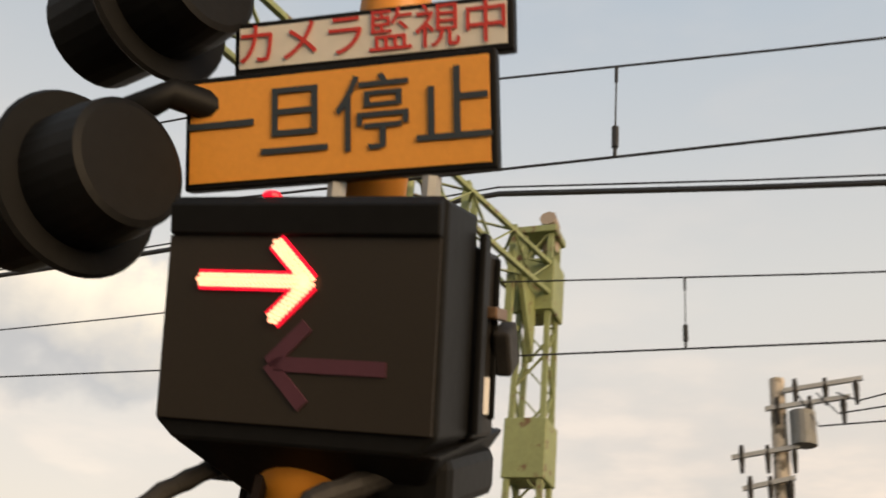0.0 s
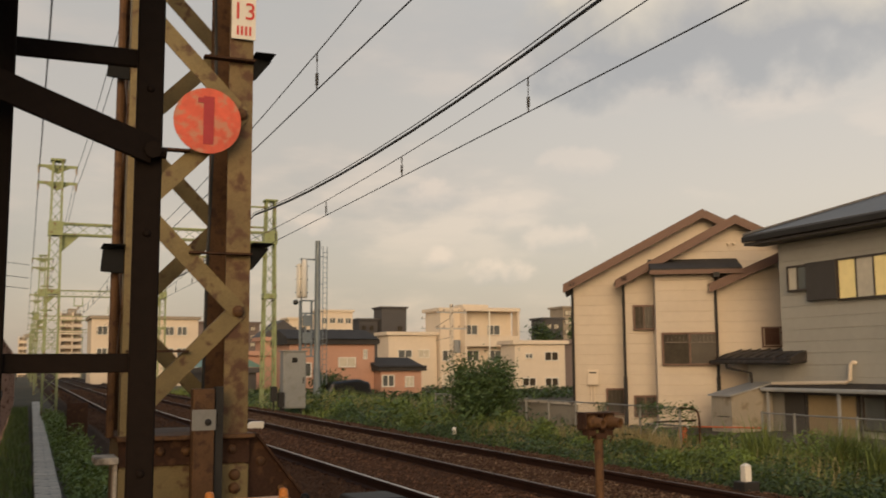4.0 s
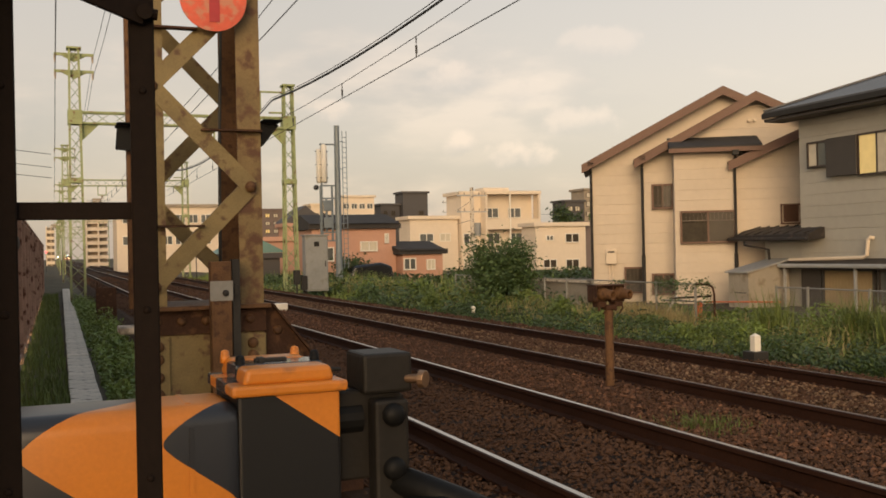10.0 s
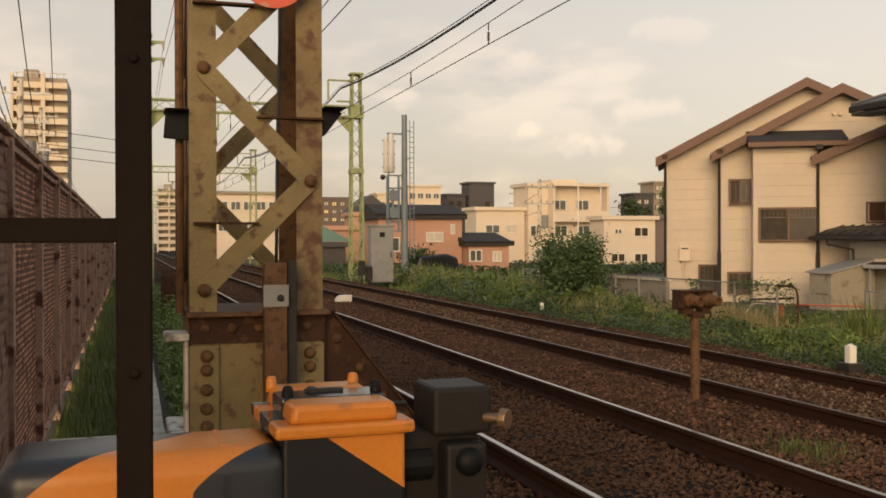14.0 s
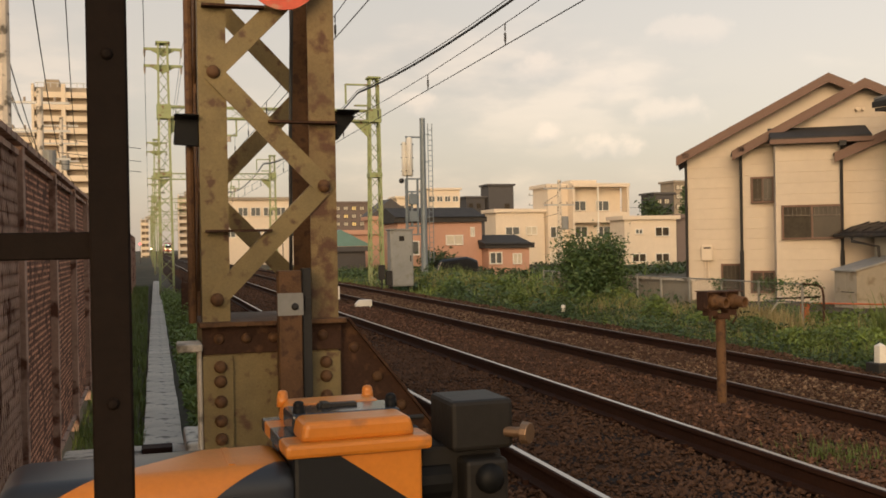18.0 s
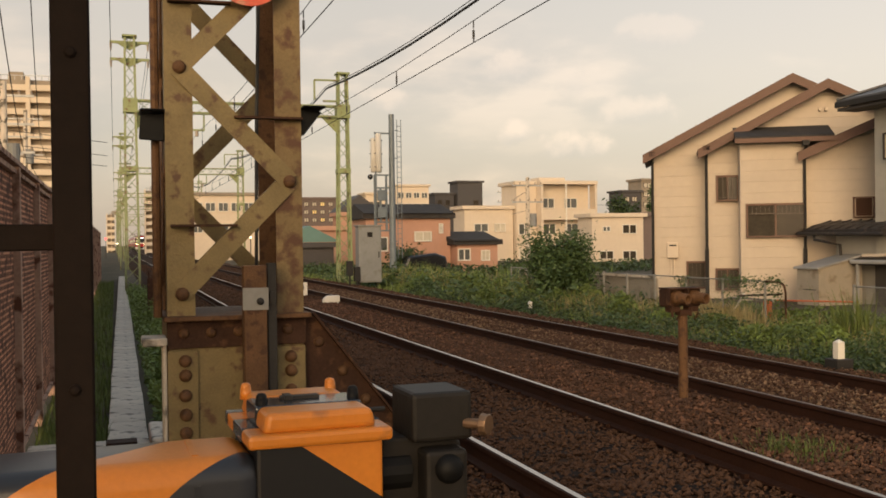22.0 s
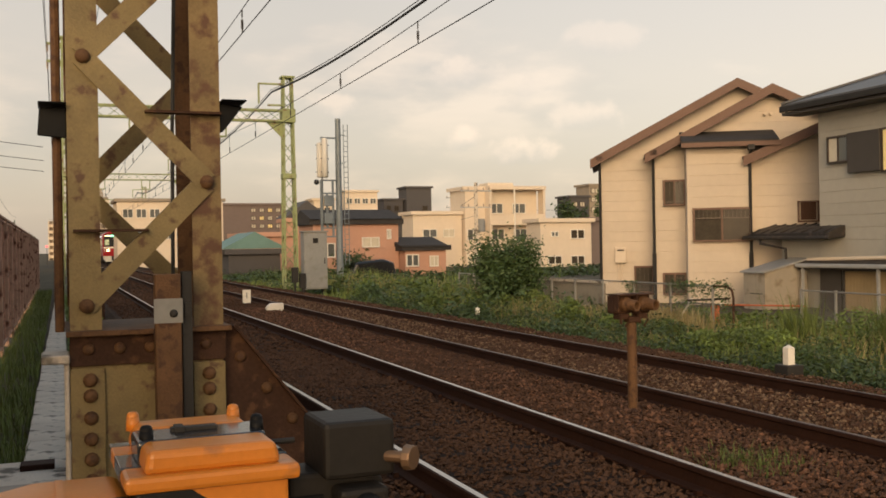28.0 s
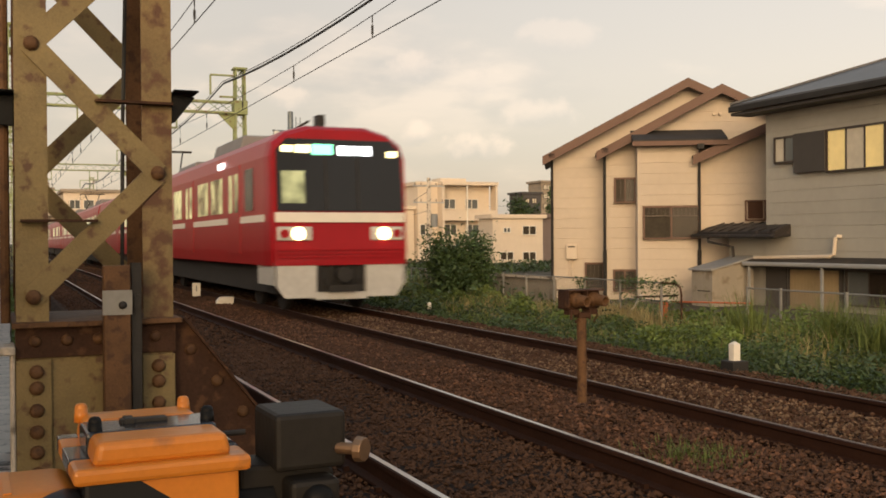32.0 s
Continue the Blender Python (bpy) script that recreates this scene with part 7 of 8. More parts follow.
street_pole(14.6, 0.95, 7.7)
for x0, z0, x1, z1 in ((-2.9, 7.1, -5.4, 8.5), (-1.1, 7.1, -3.6, 8.5), (-2.5, 6.1, -5.0, 7.4), (-1.6, 6.0, -4.2, 7.4), (-2.1, 5.2, -4.5, 6.2)):
    wire("power_line", sag(x0 - 0.0, z0, -8, 18, 0.6) + sag(x0, z0, 18, 60, 0.9, x1)[1:], 0.012, "black power line along the fence", "power lines")
    wire("power_line", sag(x1, z0, 60, 170, 1.0, x1 - 2), 0.014, "black power line along the street", "power lines")
for z in (4.6, 5.0, 5.5):
    wire("power_line", [(-9, 38, z + 0.2), (-3.4, 38, z), (0.0, 40, z - 0.2)], 0.012, "black power line to the street", "power lines")
for z in (3.2, 4.4):
    wire("power_line", [(24.2, 56, z), (38.5, 95, z + 0.7), (60, 95, z + 0.5)], 0.015, "thin power line before the apartments", "power lines")


# ---- right-hand fence and pipes ----
def fence_right():
    x, z1 = 12.2, 0.52
    f = thing("pipe_fence", (x, 18, -0.45), "thin grey pipe and mesh fence behind the grass", "fence")

    def stretch(ys):
        for y in ys:
            b = B()
            tube(b, [(x, y, -0.45), (x, y, z1 + 0.03)], 0.026, 8)
            part("post", b, M_FENCEGREY, f)
        b = B()
        tube(b, [(x, ys[0], z1), (x, ys[-1], z1)], 0.016, 6)
        part("top_rail", b, M_FENCEGREY, f)
        for ya, yb in zip(ys[:-1], ys[1:]):
            b = B()
            box(b, x - 0.004, x + 0.004, ya + 0.03, yb - 0.03, -0.4, z1 - 0.02)
            part("mesh_panel", b, M_FINEMESH, f, "fine grey wire mesh")
    stretch([9.2, 10.4, 11.64, 13.05, 13.85])
    stretch([16.3, 17.72, 19.1, 20.44, 21.78, 23.0, 24.25, 25.5, 26.75, 28.0, 29.3])
    # end of the fence: a bent pipe hoop, overgrown
    b = B()
    tube(b, [(x, 16.3, z1), (x, 15.85, z1), (x, 15.72, z1 - 0.06), (x, 15.68, z1 - 0.2), (x, 15.68, -0.45)], 0.022, 8)
    part("end_hoop", b, M_DARKRUST, f, "rusty bent pipe hoop closing the fence")
    b = B()
    box(b, x + 0.7, x + 0.75, 21.6, 30, -0.45, 0.40)
    ob = part("garden_wall", b, M_SHED)
    for k in range(1, 6):
        b = B()
        box(b, x + 0.69, x + 0.7, 21.6 + 1.4 * k - 0.02, 21.6 + 1.4 * k + 0.02, -0.45, 0.40)
        part("wall_joint", b, M_SHED, ob)
    b = B()
    box(b, x + 0.62, x + 0.83, 21.5, 30.1, 0.40, 0.47)
    part("coping", b, M_CONCRETE, ob)
    tagged(ob, "grey panel wall with a pale coping behind the fence", "wall")
    gf = thing("gate_frame", (12.6, 16.8, -0.45), "orange and rusty pipe frame leaning by the fence", "frame")
    for name, p, r, m, lab in (("rail_pipe", ((12.5, 17.6, 0.17), (12.5, 16.2, 0.27)), 0.020, M_DARKRUST, ""),
                               ("cross_pipe", ((12.6, 18.1, 0.11), (12.6, 16.55, 0.13)), 0.018, M_FENCEGREY, "grey cross pipe"),
                               ("board", ((12.6, 16.74, -0.45), (12.6, 16.72, 0.12)), 0.055, M_ORANGEPIPE, "faded orange post"),
                               ("pipe", ((12.6, 16.9, -0.45), (12.6, 16.88, 0.14)), 0.020, M_ORANGEPIPE, ""),
                               ("leaning_pipe", ((12.45, 18.05, -0.45), (12.6, 17.54, 0.2)), 0.022, M_SIGNWHITE, "pale leaning pipe"),
                               ("barrier_bar", ((12.4, 16.3, 0.15), (12.4, 14.0, 0.24)), 0.016, M_ORANGEPIPE, "thin orange barrier bar")):
        b = B()
        tube(b, p, r, 8)
        part(name, b, m, gf, lab)
    b = B()
    for y, a in ((16.55, 0.13), (17.54, 0.2)):
        dome(b, (12.58, y, a), (-1, 0, 0), 0.04, 0.03, 8)
    part("clamp", b, M_SIGNWHITE, gf, "pale pipe clamps")


fence_right()


# ---- plants ----
def blades(name, n, place, height, width, mat, seed, label):
    rnd = random.Random(seed)
    vs, fs = [], []
    for _ in range(n):
        q = place(rnd)
        if q is None:
            continue
        x, y, z, hs = q
        h = height * hs * rnd.uniform(0.55, 1.2)
        a, l = rnd.uniform(0, 6.283), rnd.uniform(0.1, 0.55) * h
        dx, dy = math.cos(a), math.sin(a)
        w = width * rnd.uniform(0.7, 1.3)
        i = len(vs)
        vs += [(x - dy * w, y + dx * w, z), (x + dy * w, y - dx * w, z),
               (x + dx * l * 0.3 - dy * w * 0.7, y + dy * l * 0.3 + dx * w * 0.7, z + h * 0.6), (x + dx * l * 0.3 + dy * w * 0.7, y + dy * l * 0.3 - dx * w * 0.7, z + h * 0.6),
               (x + dx * l, y + dy * l, z + h)]
        fs += [(i, i + 1, i + 3, i + 2), (i + 2, i + 3, i + 4)]
    me = bpy.data.meshes.new(name)
    me.from_pydata(vs, [], fs)
    me.materials.append(mat)
    return tagged(new(name, me), label, "grass", "", "stuff")


def leaves(name, n, place, size, mat, seed, label, category="plant"):
    rnd = random.Random(seed)
    vs, fs = [], []
    for _ in range(n):
        q = place(rnd)
        if q is None:
            continue
        x, y, z = q
        s = size * rnd.uniform(0.6, 1.3)
        a = Vector((rnd.gauss(0, 1), rnd.gauss(0, 1), rnd.gauss(0.2, 0.6))).normalized() * s
        c = a.cross(Vector((rnd.gauss(0, 1), rnd.gauss(0, 1), rnd.gauss(0, 1)))).normalized() * s * 0.38
        p = Vector((x, y, z))
        i = len(vs)
        vs += [tuple(p - a), tuple(p - c + a * 0.1), tuple(p + a), tuple(p + c + a * 0.1)]
        fs.append((i, i + 1, i + 2, i + 3))
    me = bpy.data.meshes.new(name)
    me.from_pydata(vs, [], fs)
    me.materials.append(mat)
    ob = new(name, me)
    if label:
        tagged(ob, label, category, "", "stuff")
    return ob


def clumpy(x, y, s=0.5):
    return 0.55 + 0.75 * noise.noise((x * s, y * s, 3.1))


def strip(x0, x1, y0, y1, near=1.6, lo=0.25):
    def place(r):
        y = y0 + (y1 - y0) * r.random() ** near
        x = r.uniform(x0, x1)
        k = clumpy(x, y) * (0.45 + 0.75 * (x - x0) / (x1 - x0))
        if 13.0 < y < 18.8 and x > 9.8:
            k *= 0.55
        return (x, y, -0.36, max(lo, k * 1.25))
    return place


blades("tall_grass", 15000, strip(8.9, 12.6, 5, 34), 0.60, 0.009, M_GRASS, 11, "tall green grass on the trackside verge")
blades("tall_grass", 9000, strip(8.2, 14.5, 25, 75, 1.3), 0.75, 0.016, M_GRASS, 12, "green grass further along the verge")
blades("dry_grass", 7000, strip(9.4, 12.4, 9, 48, 1.2), 0.72, 0.008, M_GRASS_DRY, 13, "dry yellow grass among the green")
def weed_mound(cx, cy, r0, h):
    def place(r):
        a, d = r.uniform(0, 6.283), r.random() ** 0.6
        return (cx + math.cos(a) * d * r0, cy + math.sin(a) * d * r0 * 1.4, -0.36 + h * (1 - 0.7 * d * d) * r.random() ** 0.6)
    return place


mr = random.Random(77)
for k in range(46):
    yk = 6.5 + 30 * (k / 46) ** 1.2
    xk = mr.uniform(8.55, 11.8)
    leaves("weed_clump", 1700 if yk < 16 else 900, weed_mound(xk, yk, mr.uniform(0.3, 0.6), mr.uniform(0.28, 0.75) * (0.6 if 13 < yk < 18.8 else 1.0)), 0.034 if yk < 18 else 0.055, M_LEAF if xk < 9.5 else mr.choice((M_LEAF2, M_LEAF2, M_GRASS)), 200 + k, "leafy green weeds growing in a clump on the verge", "weeds")
leaves("verge_weeds", 24000, lambda r: (lambda x, y: (x, y, -0.34 + r.random() ** 1.2 * 0.55 * max(0.25, clumpy(x, y, 0.9))))(8.22 + 2.6 * r.random() ** 1.5, 5 + 24 * r.random() ** 1.3), 0.038, M_LEAF, 14, "leafy weeds at the ballast's edge")
leaves("verge_weeds", 6000, lambda r: (lambda x, y: (x, y, -0.34 + r.random() * 0.9 * max(0.2, clumpy(x, y, 0.4))))(8.6 + 4.2 * r.random(), 20 + 40 * r.random()), 0.09, M_LEAF, 15, "dense green weeds along the verge")
leaves("path_weeds", 14000, lambda r: (lambda x, y: (x, y, -0.4 + r.random() ** 1.3 * 0.5 * max(0.3, clumpy(x, y, 1.1))))(0.60 + 0.75 * r.random(), 9.2 + 30 * r.random() ** 1.5), 0.045, M_LEAF2, 16, "leafy weeds along the trough path")
blades("path_grass", 6000, lambda r: (lambda x, y: (x, y, -0.42, max(0.3, clumpy(x, y, 1.3))))(-0.45 + 0.62 * r.random(), 9.2 + 40 * r.random() ** 1.5), 0.33, 0.006, M_GRASS, 17, "short grass between the fence and the path")
blades("track_grass", 500, lambda r: (4.85 + r.gauss(0, 0.16), 5.9 + r.gauss(0, 0.2), -0.19, 0.6 + 0.3 * r.random()), 0.16, 0.005, M_GRASS, 18, "tuft of grass in the ballast")
blades("dry_grass", 2600, lambda r: (11.6 + r.gauss(0, 0.25), 17.6 + r.gauss(0, 0.75), -0.36, 0.6 + 0.4 * r.random()), 0.5, 0.009, M_GRASS_DRY, 43, "patch of dry beige grass before the pipe frame")
leaves("fence_vine", 900, lambda r: (lambda y: (12.2 + r.gauss(0, 0.04), y, 0.52 + r.gauss(0.02, 0.05) - (r.random() ** 3) * 0.5))(15.75 + 2.1 * r.random()), 0.035, M_LEAF, 44, "dark vine creeping over the fence's end")
leaves("fence_vine", 260, lambda r: (12.2 + r.gauss(0, 0.04), 19.2 + r.gauss(0, 0.12), 0.1 + 0.45 * r.random()), 0.04, M_LEAF, 45, "dark vine climbing a fence post")
leaves("garden_weeds", 7000, lambda r: (lambda x, y: (x, y, -0.44 + r.random() * 0.5 * max(0.35, clumpy(x, y, 0.8))))(12.3 + 2.6 * r.random(), 11.5 + 9 * r.random()), 0.06, M_LEAF2, 46, "low weeds behind the fence")
blades("tall_weeds", 1300, lambda r: (lambda k: (10.6 + 0.3 * (k % 3) + r.gauss(0, 0.12), 8.6 + 1.15 * k + r.gauss(0, 0.16), -0.36, 0.7 + 0.4 * r.random()))(r.randrange(4)), 0.85, 0.010, M_GRASS, 41, "tall feathery weeds in front of the wire fence")
leaves("left_thicket", 5000, lambda r: (-1.6 - 1.2 * r.random(), 40 + 60 * r.random(), -0.4 + 3.2 * r.random()), 0.3, M_LEAF, 19, "dark green thicket beyond the fence")
leaves("far_hedge", 4200, lambda r: (lambda x: (x, 48 + 8 * r.random(), -0.4 + 0.75 * r.random() * max(0.2, clumpy(x, 1, 0.5))))(8 + 26 * r.random()), 0.16, M_LEAF, 20, "dark hedge before the houses")


def bush(x, y, z, rx, h, n, size, label, seed, trunk=True, mat=M_LEAF):
    t = thing("bush" if h < 3 else "tree", (x, y, z), label, "bush" if h < 3 else "tree")
    rnd = random.Random(seed)
    b = B()
    tips = []
    tube(b, [(x, y, z), (x + 0.03 * h, y, z + h * 0.4)], [0.035 * h, 0.022 * h], 8)
    for k in range(9):
        a = 6.283 * k / 9 + rnd.uniform(-0.3, 0.3)
        s = Vector((x, y, z + h * rnd.uniform(0.12, 0.4)))
        e = Vector((x + math.cos(a) * rx * rnd.uniform(0.4, 0.85), y + math.sin(a) * rx * rnd.uniform(0.4, 0.85), z + h * rnd.uniform(0.5, 0.95)))
        tube(b, [s, s.lerp(e, 0.5) + Vector((0, 0, 0.06 * h)), e], [0.016 * h, 0.010 * h, 0.004 * h], 6)
        tips += [s.lerp(e, f) for f in (0.45, 0.7, 0.9, 1.0)]
    part("trunk", b, M_BARK, t)

    def place(r):
        c = r.choice(tips)
        s = rx * 0.26
        return (c.x + r.gauss(0, s), c.y + r.gauss(0, s), max(z + 0.1, c.z + r.gauss(0, s * 0.9)))
    ob = leaves("crown", n, place, size, mat, seed + 1, "")
    ob.data.transform(Matrix.Translation((-x, -y, -z)))
    ob.parent = t
    return t


bush(11.4, 24, -0.4, 0.92, 1.95, 11000, 0.06, "dense dark green bush on the verge", 31)
bush(53.6, 98, 0, 1.7, 5.8, 1800, 0.3, "dark round tree between the buildings", 33)
bush(57.6, 98, 0, 1.0, 7.9, 1500, 0.25, "dark conifer beside the house", 35)
bush(15.2, 52, -0.4, 1.0, 1.4, 900, 0.13, "low dark shrub before the terracotta house", 37)
b = B()
prism(b, [(14.6, -0.4), (17.3, -0.4), (17.1, 0.55), (16.5, 0.75), (15.0, 0.6)], 50.5, "y", 2)
tagged(part("covered_car", b, M_TRAINDARK, bevel=0.12), "dark covered car parked by the terracotta house", "car")

# far lamps along the line
for x, y, z, m, lab in ((-1.0, 150, 2.3, M_LAMPRED, "red signal lamp far along the line"), (0.6, 160, 1.6, M_LAMPWARM, "warm street lamp far along the line"),
                        (8.2, 62, 1.75, M_LAMPWARM, "warm lamp beside the far houses"), (-0.95, 24.5, 1.35, M_LAMPWARM, "white lamp behind the fence")):
    lp = thing("line_lamp", (x, y, -0.42), lab, "lamp", "far lamps")
    b = B()
    beam(b, (x, y, -0.42), (x, y, z), 0.05)
    part("stem", b, M_DARKSTEEL, lp)
    b = B()
    dome(b, (x, y - 0.03, z), (0, -1, 0), 0.12 if y > 100 else 0.05, 0.1, 10)
    part("lamp", b, m, lp)


# ---- the train ----
def train():
    tr = thing("commuter_train", (6.43, 0, 0), "red commuter train with a cream band and lit headlights", "train")
    P = dict(local=True)
    W, Z0, Z1, LEN = 1.40, 0.92, 3.35, 17.6
    SECT = [(-W + 0.02, Z0 - 0.0), (-W, 1.2), (-W, 3.0), (-W + 0.08, 3.3), (-W + 0.35, 3.50), (-0.6, 3.63), (0.6, 3.63), (W - 0.35, 3.50), (W - 0.08, 3.3), (W, 3.0), (W, 1.2), (W - 0.02, Z0)]
    for n in range(8):
        y0 = n * 18.2
        b = B()
        if n == 0:
            # front end, tapered in two steps
            rings = []
            for yy, k, dz in ((0.0, 0.955, -0.10), (0.12, 0.985, -0.03), (0.5, 1.0, 0), (LEN, 1.0, 0)):
                rings.append([b.verts.new((x * k, yy + (0.10 * max(0, z - 1.9) if yy < 0.3 else 0), z + (dz if z > 3 else 0))) for x, z in SECT])
            for r0, r1 in zip(rings, rings[1:]):
                for i in range(len(SECT)):
                    b.faces.new((r0[i], r0[(i + 1) % len(SECT)], r1[(i + 1) % len(SECT)], r1[i]))
            b.faces.new(rings[0][::-1]), b.faces.new(rings[-1])
        else:
            prism(b, SECT, y0, "y", LEN)
        car = part("car_body", b, M_TRAINRED, tr, "glossy red car body", **P)
        for s in (-1, 1):
            b = B()
            box(b, s * W - 0.006, s * W + 0.006, y0 + 0.45, y0 + LEN, 1.76, 1.90)
            part("side_band", b, M_TRAINCREAM, car, "cream band", **P)
        b = B()
        prism(b, [(-0.95, 3.50), (-0.85, 3.85), (0.85, 3.85), (0.95, 3.50)], y0 + 4.6, "y", 3.2)
        part("roof_unit", b, M_TRAINROOF, car, bevel=0.04, **P)
        b = B()
        prism(b, [(-0.9, 3.50), (-0.8, 3.72), (0.8, 3.72), (0.9, 3.50)], y0 + 11, "y", 3.0)
        part("roof_unit", b, M_TRAINROOF, car, bevel=0.04, **P)
        b = B()
        box(b, -1.1, 1.1, y0 + 0.8, y0 + LEN - 0.4, 0.35, 0.93)
        part("underframe", b, M_UNDER, car, **P)
        for s in (-1, 1):
            for k in range(3):
                b = B()
                ya = y0 + 2.55 + k * 5.6
                box(b, s * W - 0.012, s * W + 0.012, ya, ya + 1.25, 1.12, 3.0)
                d = part("door", b, M_TRAINRED, car, bevel=0.008, **P)
                if n < 4 and s < 0:
                    for w0 in (0.12, 0.70):
                        b = B()
                        box(b, s * W - 0.02, s * W + 0.0, ya + w0 + 0.04, ya + w0 + 0.36, 2.0, 2.82)
                        part("door_window", b, M_TRAINWIN, d, **P)
            for k in range(2):
                for w0 in (0.35, 2.05):
                    b = B()
                    ya = y0 + 3.95 + k * 5.6 + w0
                    box(b, s * W - 0.015, s * W + 0.015, ya + 0.1, ya + 1.4, 2.02, 2.82)
                    part("side_window", b, M_TRAINWIN, car, "lit side window", **P)
            b = B()
            box(b, s * W - 0.015, s * W + 0.015, y0 + 1.35, y0 + 2.05, 2.0, 2.85)
            part("side_window", b, M_TRAINWIN if n else M_TRAINDARK, car, **P)
            if n == 0:
                b = B()
                box(b, s * W - 0.02, s * W + 0.02, y0 + 4.2, y0 + 4.8, 3.02, 3.16)
                part("side_display", b, M_DISPWHITE, car, **P)
        for yb in (2.4, 14.6):
            b = B()
            box(b, -1.05, 1.05, y0 + yb - 1.1, y0 + yb + 1.1, 0.38, 0.62)
            bg = part("bogie", b, M_UNDER, car, **P)
            for dy in (-1.0, 1.0):
                b = B()
                for s in (-1, 1):
                    tube(b, [(s * 0.70, y0 + yb + dy, 0.43), (s * 0.82, y0 + yb + dy, 0.43)], 0.43, 20)
                tube(b, [(-0.75, y0 + yb + dy, 0.43), (0.75, y0 + yb + dy, 0.43)], 0.08, 8)
                part("wheelset", b, M_UNDER, bg, **P)
        if n in (1, 3, 5):
            b = B()
            for s in (-0.5, 0.5):
                beam(b, (s, y0 + 3.5, 3.6), (s * 0.5, y0 + 2.2, 4.2), 0.05)
                beam(b, (s * 0.5, y0 + 2.2, 4.2), (s, y0 + 3.2, 4.85), 0.05)
            beam(b, (-0.85, y0 + 3.2, 4.9), (0.85, y0 + 3.2, 4.9), 0.08)
            part("pantograph", b, M_DARKSTEEL, car, **P)
        if n == 0:
            front_details(car, P)
    return tr


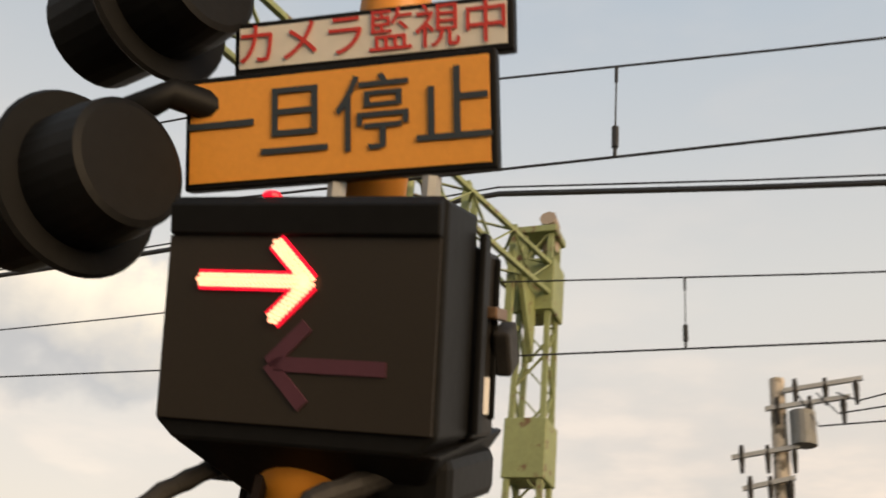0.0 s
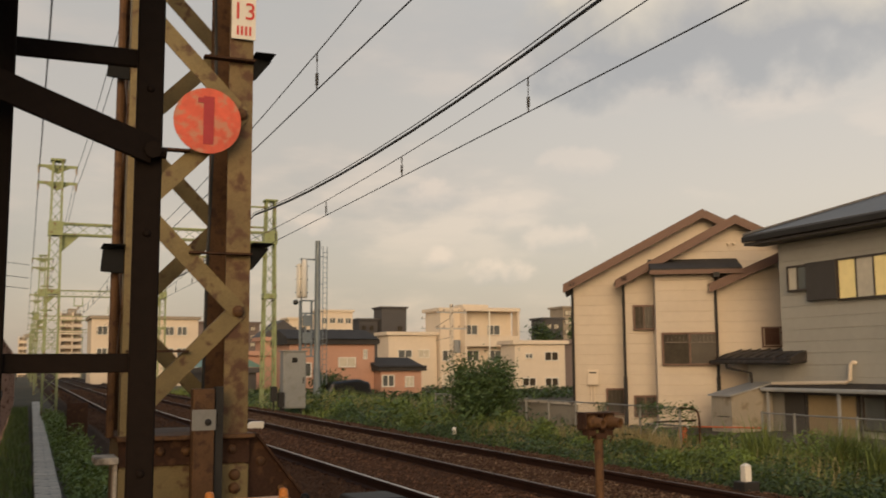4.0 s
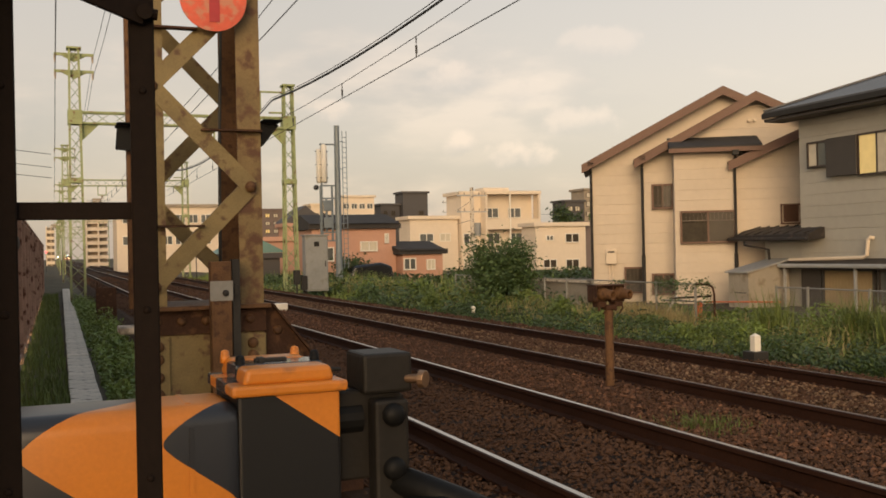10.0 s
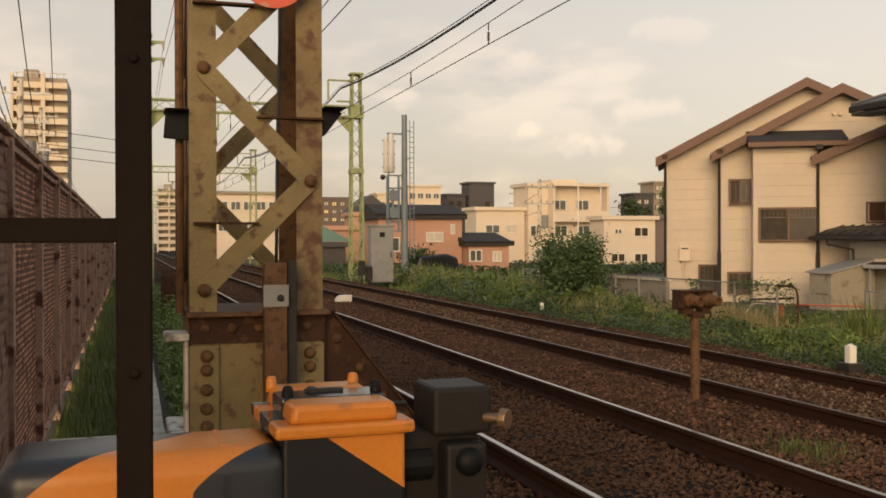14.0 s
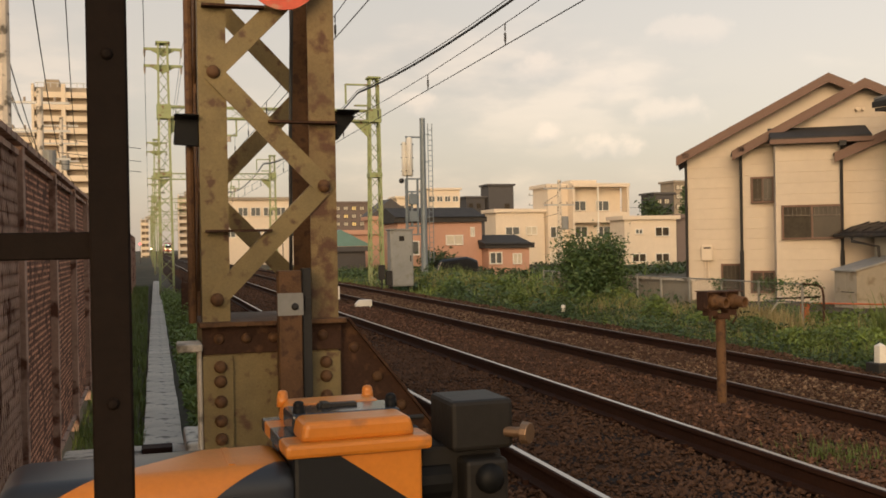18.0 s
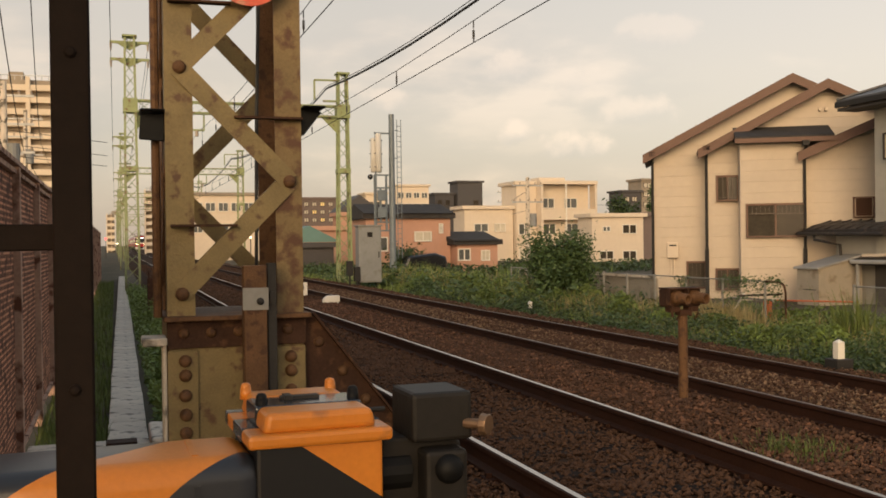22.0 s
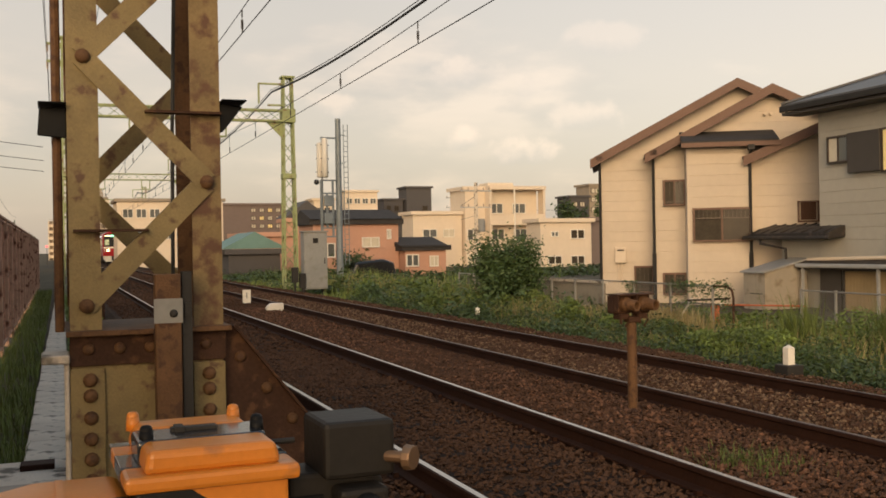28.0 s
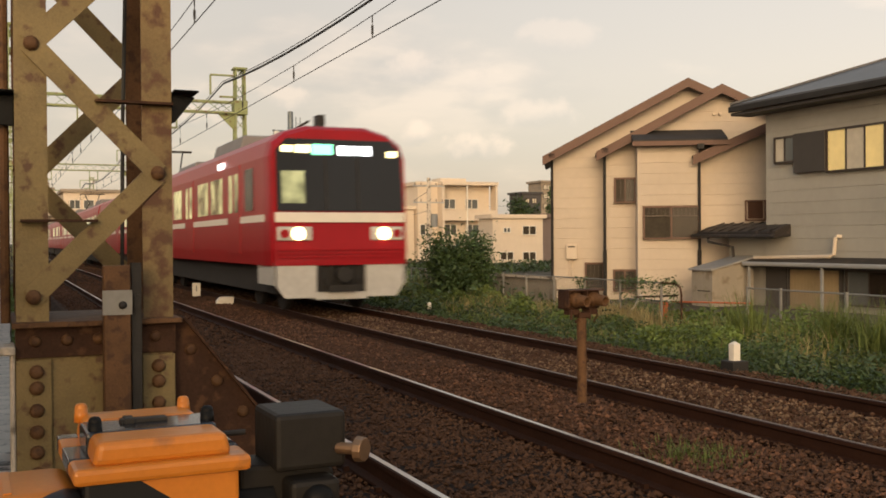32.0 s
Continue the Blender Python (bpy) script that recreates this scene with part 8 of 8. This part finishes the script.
def front_details(car, P):
    def lean(z, d):
        return 0.10 * max(0, z - 1.9) - d
    # black window mask
    b = B()
    prof = [(-1.26, 1.96), (1.26, 1.96), (1.26, 3.12), (1.05, 3.34), (-1.05, 3.34), (-1.26, 3.12)]
    f0 = [b.verts.new((x, lean(z, 0.02), z)) for x, z in prof]
    f1 = [b.verts.new((x, lean(z, -0.03), z)) for x, z in prof]
    for i in range(6):
        b.faces.new((f0[i], f0[(i + 1) % 6], f1[(i + 1) % 6], f1[i]))
    b.faces.new(f0), b.faces.new(f1[::-1])
    part("front_window", b, M_TRAINDARK, car, "black front window mask", **P)
    b = B()
    box(b, -1.30, 1.30, -0.015, 0.06, 1.74, 1.93)
    part("front_band", b, M_TRAINCREAM, car, bevel=0.01, **P)
    for x0, x1, z0, z1, m, nm in ((-1.16, -0.93, 3.08, 3.20, M_DISPYEL, "marker_light"), (-0.89, -0.60, 3.07, 3.22, M_DISPYEL, "train_number"), (-0.56, -0.14, 3.04, 3.24, M_DISPGREEN, "type_display"),
                                  (-0.04, 0.64, 3.04, 3.22, M_DISPWHITE, "destination_display"), (0.96, 1.18, 3.02, 3.14, M_DISPYEL, "marker_light"), (-1.18, -0.72, 2.10, 2.72, M_TRAINWIN, "lit_cab_corner")):
        b = B()
        v = [b.verts.new((x, lean(z, 0.028), z)) for x, z in ((x0, z0), (x1, z0), (x1, z1), (x0, z1))]
        b.faces.new(v)
        bmesh.ops.solidify(b, geom=b.faces[:], thickness=0.006)
        part(nm, b, m, car, **P)
    for x in (-0.30, 0.34):
        b = B()
        beam(b, (x, lean(1.98, 0.028), 1.98), (x, lean(2.98, 0.028), 2.98), 0.045, 0.01)
        part("window_post", b, M_UNDER, car, **P)
    for s in (-1, 1):
        b = B()
        box(b, s * 0.93 - 0.34, s * 0.93 + 0.34, -0.02, 0.05, 1.39, 1.66)
        cs = part("lamp_case", b, M_TRAINGREY, car, bevel=0.03, **P)
        b = B()
        tube(b, [(s * 0.86, -0.02, 1.525), (s * 0.86, -0.045, 1.525)], [0.13, 0.12], 16)
        part("headlight", b, M_HEADLIGHT, cs, "bright warm headlight", **P)
        b = B()
        tube(b, [(s * 1.13, -0.02, 1.525), (s * 1.13, -0.04, 1.525)], 0.085, 12)
        part("tail_light", b, M_TRAINRED, cs, **P)
    for z in (1.06, 1.13, 1.2):
        b = B()
        box(b, -1.28, 1.28, -0.03, 0.04, z, z + 0.035)
        part("anti_climber", b, M_TRAINRED, car, **P)
    for s in (-1, 1):
        b = B()
        prism(b, [(s * 0.50, 0.98), (s * 1.32, 0.98), (s * 1.30, 0.55), (s * 1.12, 0.30), (s * 0.50, 0.30)], 0.02, "y", 0.1)
        box(b, s * 1.30 - 0.03, s * 1.30 + 0.03, 0.02, 1.3, 0.55, 0.98)
        part("skirt", b, M_TRAINGREY, car, "pale grey skirt", **P)
    b = B()
    box(b, -0.52, 0.52, 0.04, 0.1, 0.26, 0.40)
    part("skirt_bar", b, M_TRAINGREY, car, **P)
    b = B()
    box(b, -0.5, 0.5, 0.12, 0.4, 0.35, 0.98)
    part("coupler_recess", b, M_UNDER, car, **P)
    b = B()
    tube(b, [(0, 0.15, 0.74), (0, -0.18, 0.74)], [0.12, 0.15], 14)
    box(b, -0.3, 0.3, -0.1, 0.1, 0.42, 0.54)
    part("coupler", b, M_DARKSTEEL, car, **P)
    b = B()
    for k in range(5):
        tube(b, [(-0.4 + 0.2 * k, 0.06, 0.9), (-0.36 + 0.18 * k, 0.0, 0.66), (-0.3 + 0.16 * k, 0.1, 0.5)], 0.02, 6)
    part("hose", b, M_UNDER, car, **P)
    b = B()
    box(b, -0.1, 0.05, 1.2, 1.5, 3.55, 3.95)
    beam(b, (-0.7, 1.6, 3.55), (-0.2, 1.5, 3.85), 0.05)
    part("roof_antenna", b, M_DARKSTEEL, car, **P)


TRAIN = train()


def motions():
    def y(t):
        return 18.6 + 24.3 * (32.0 - t)
    ts = [0.0, 0.2] + [float(k) for k in range(1, 32)] + [31.4, 31.8, 31.9, 32.0]
    walk(TRAIN, [(t, pose(6.43, y(t), 0)) for t in ts])


motions()
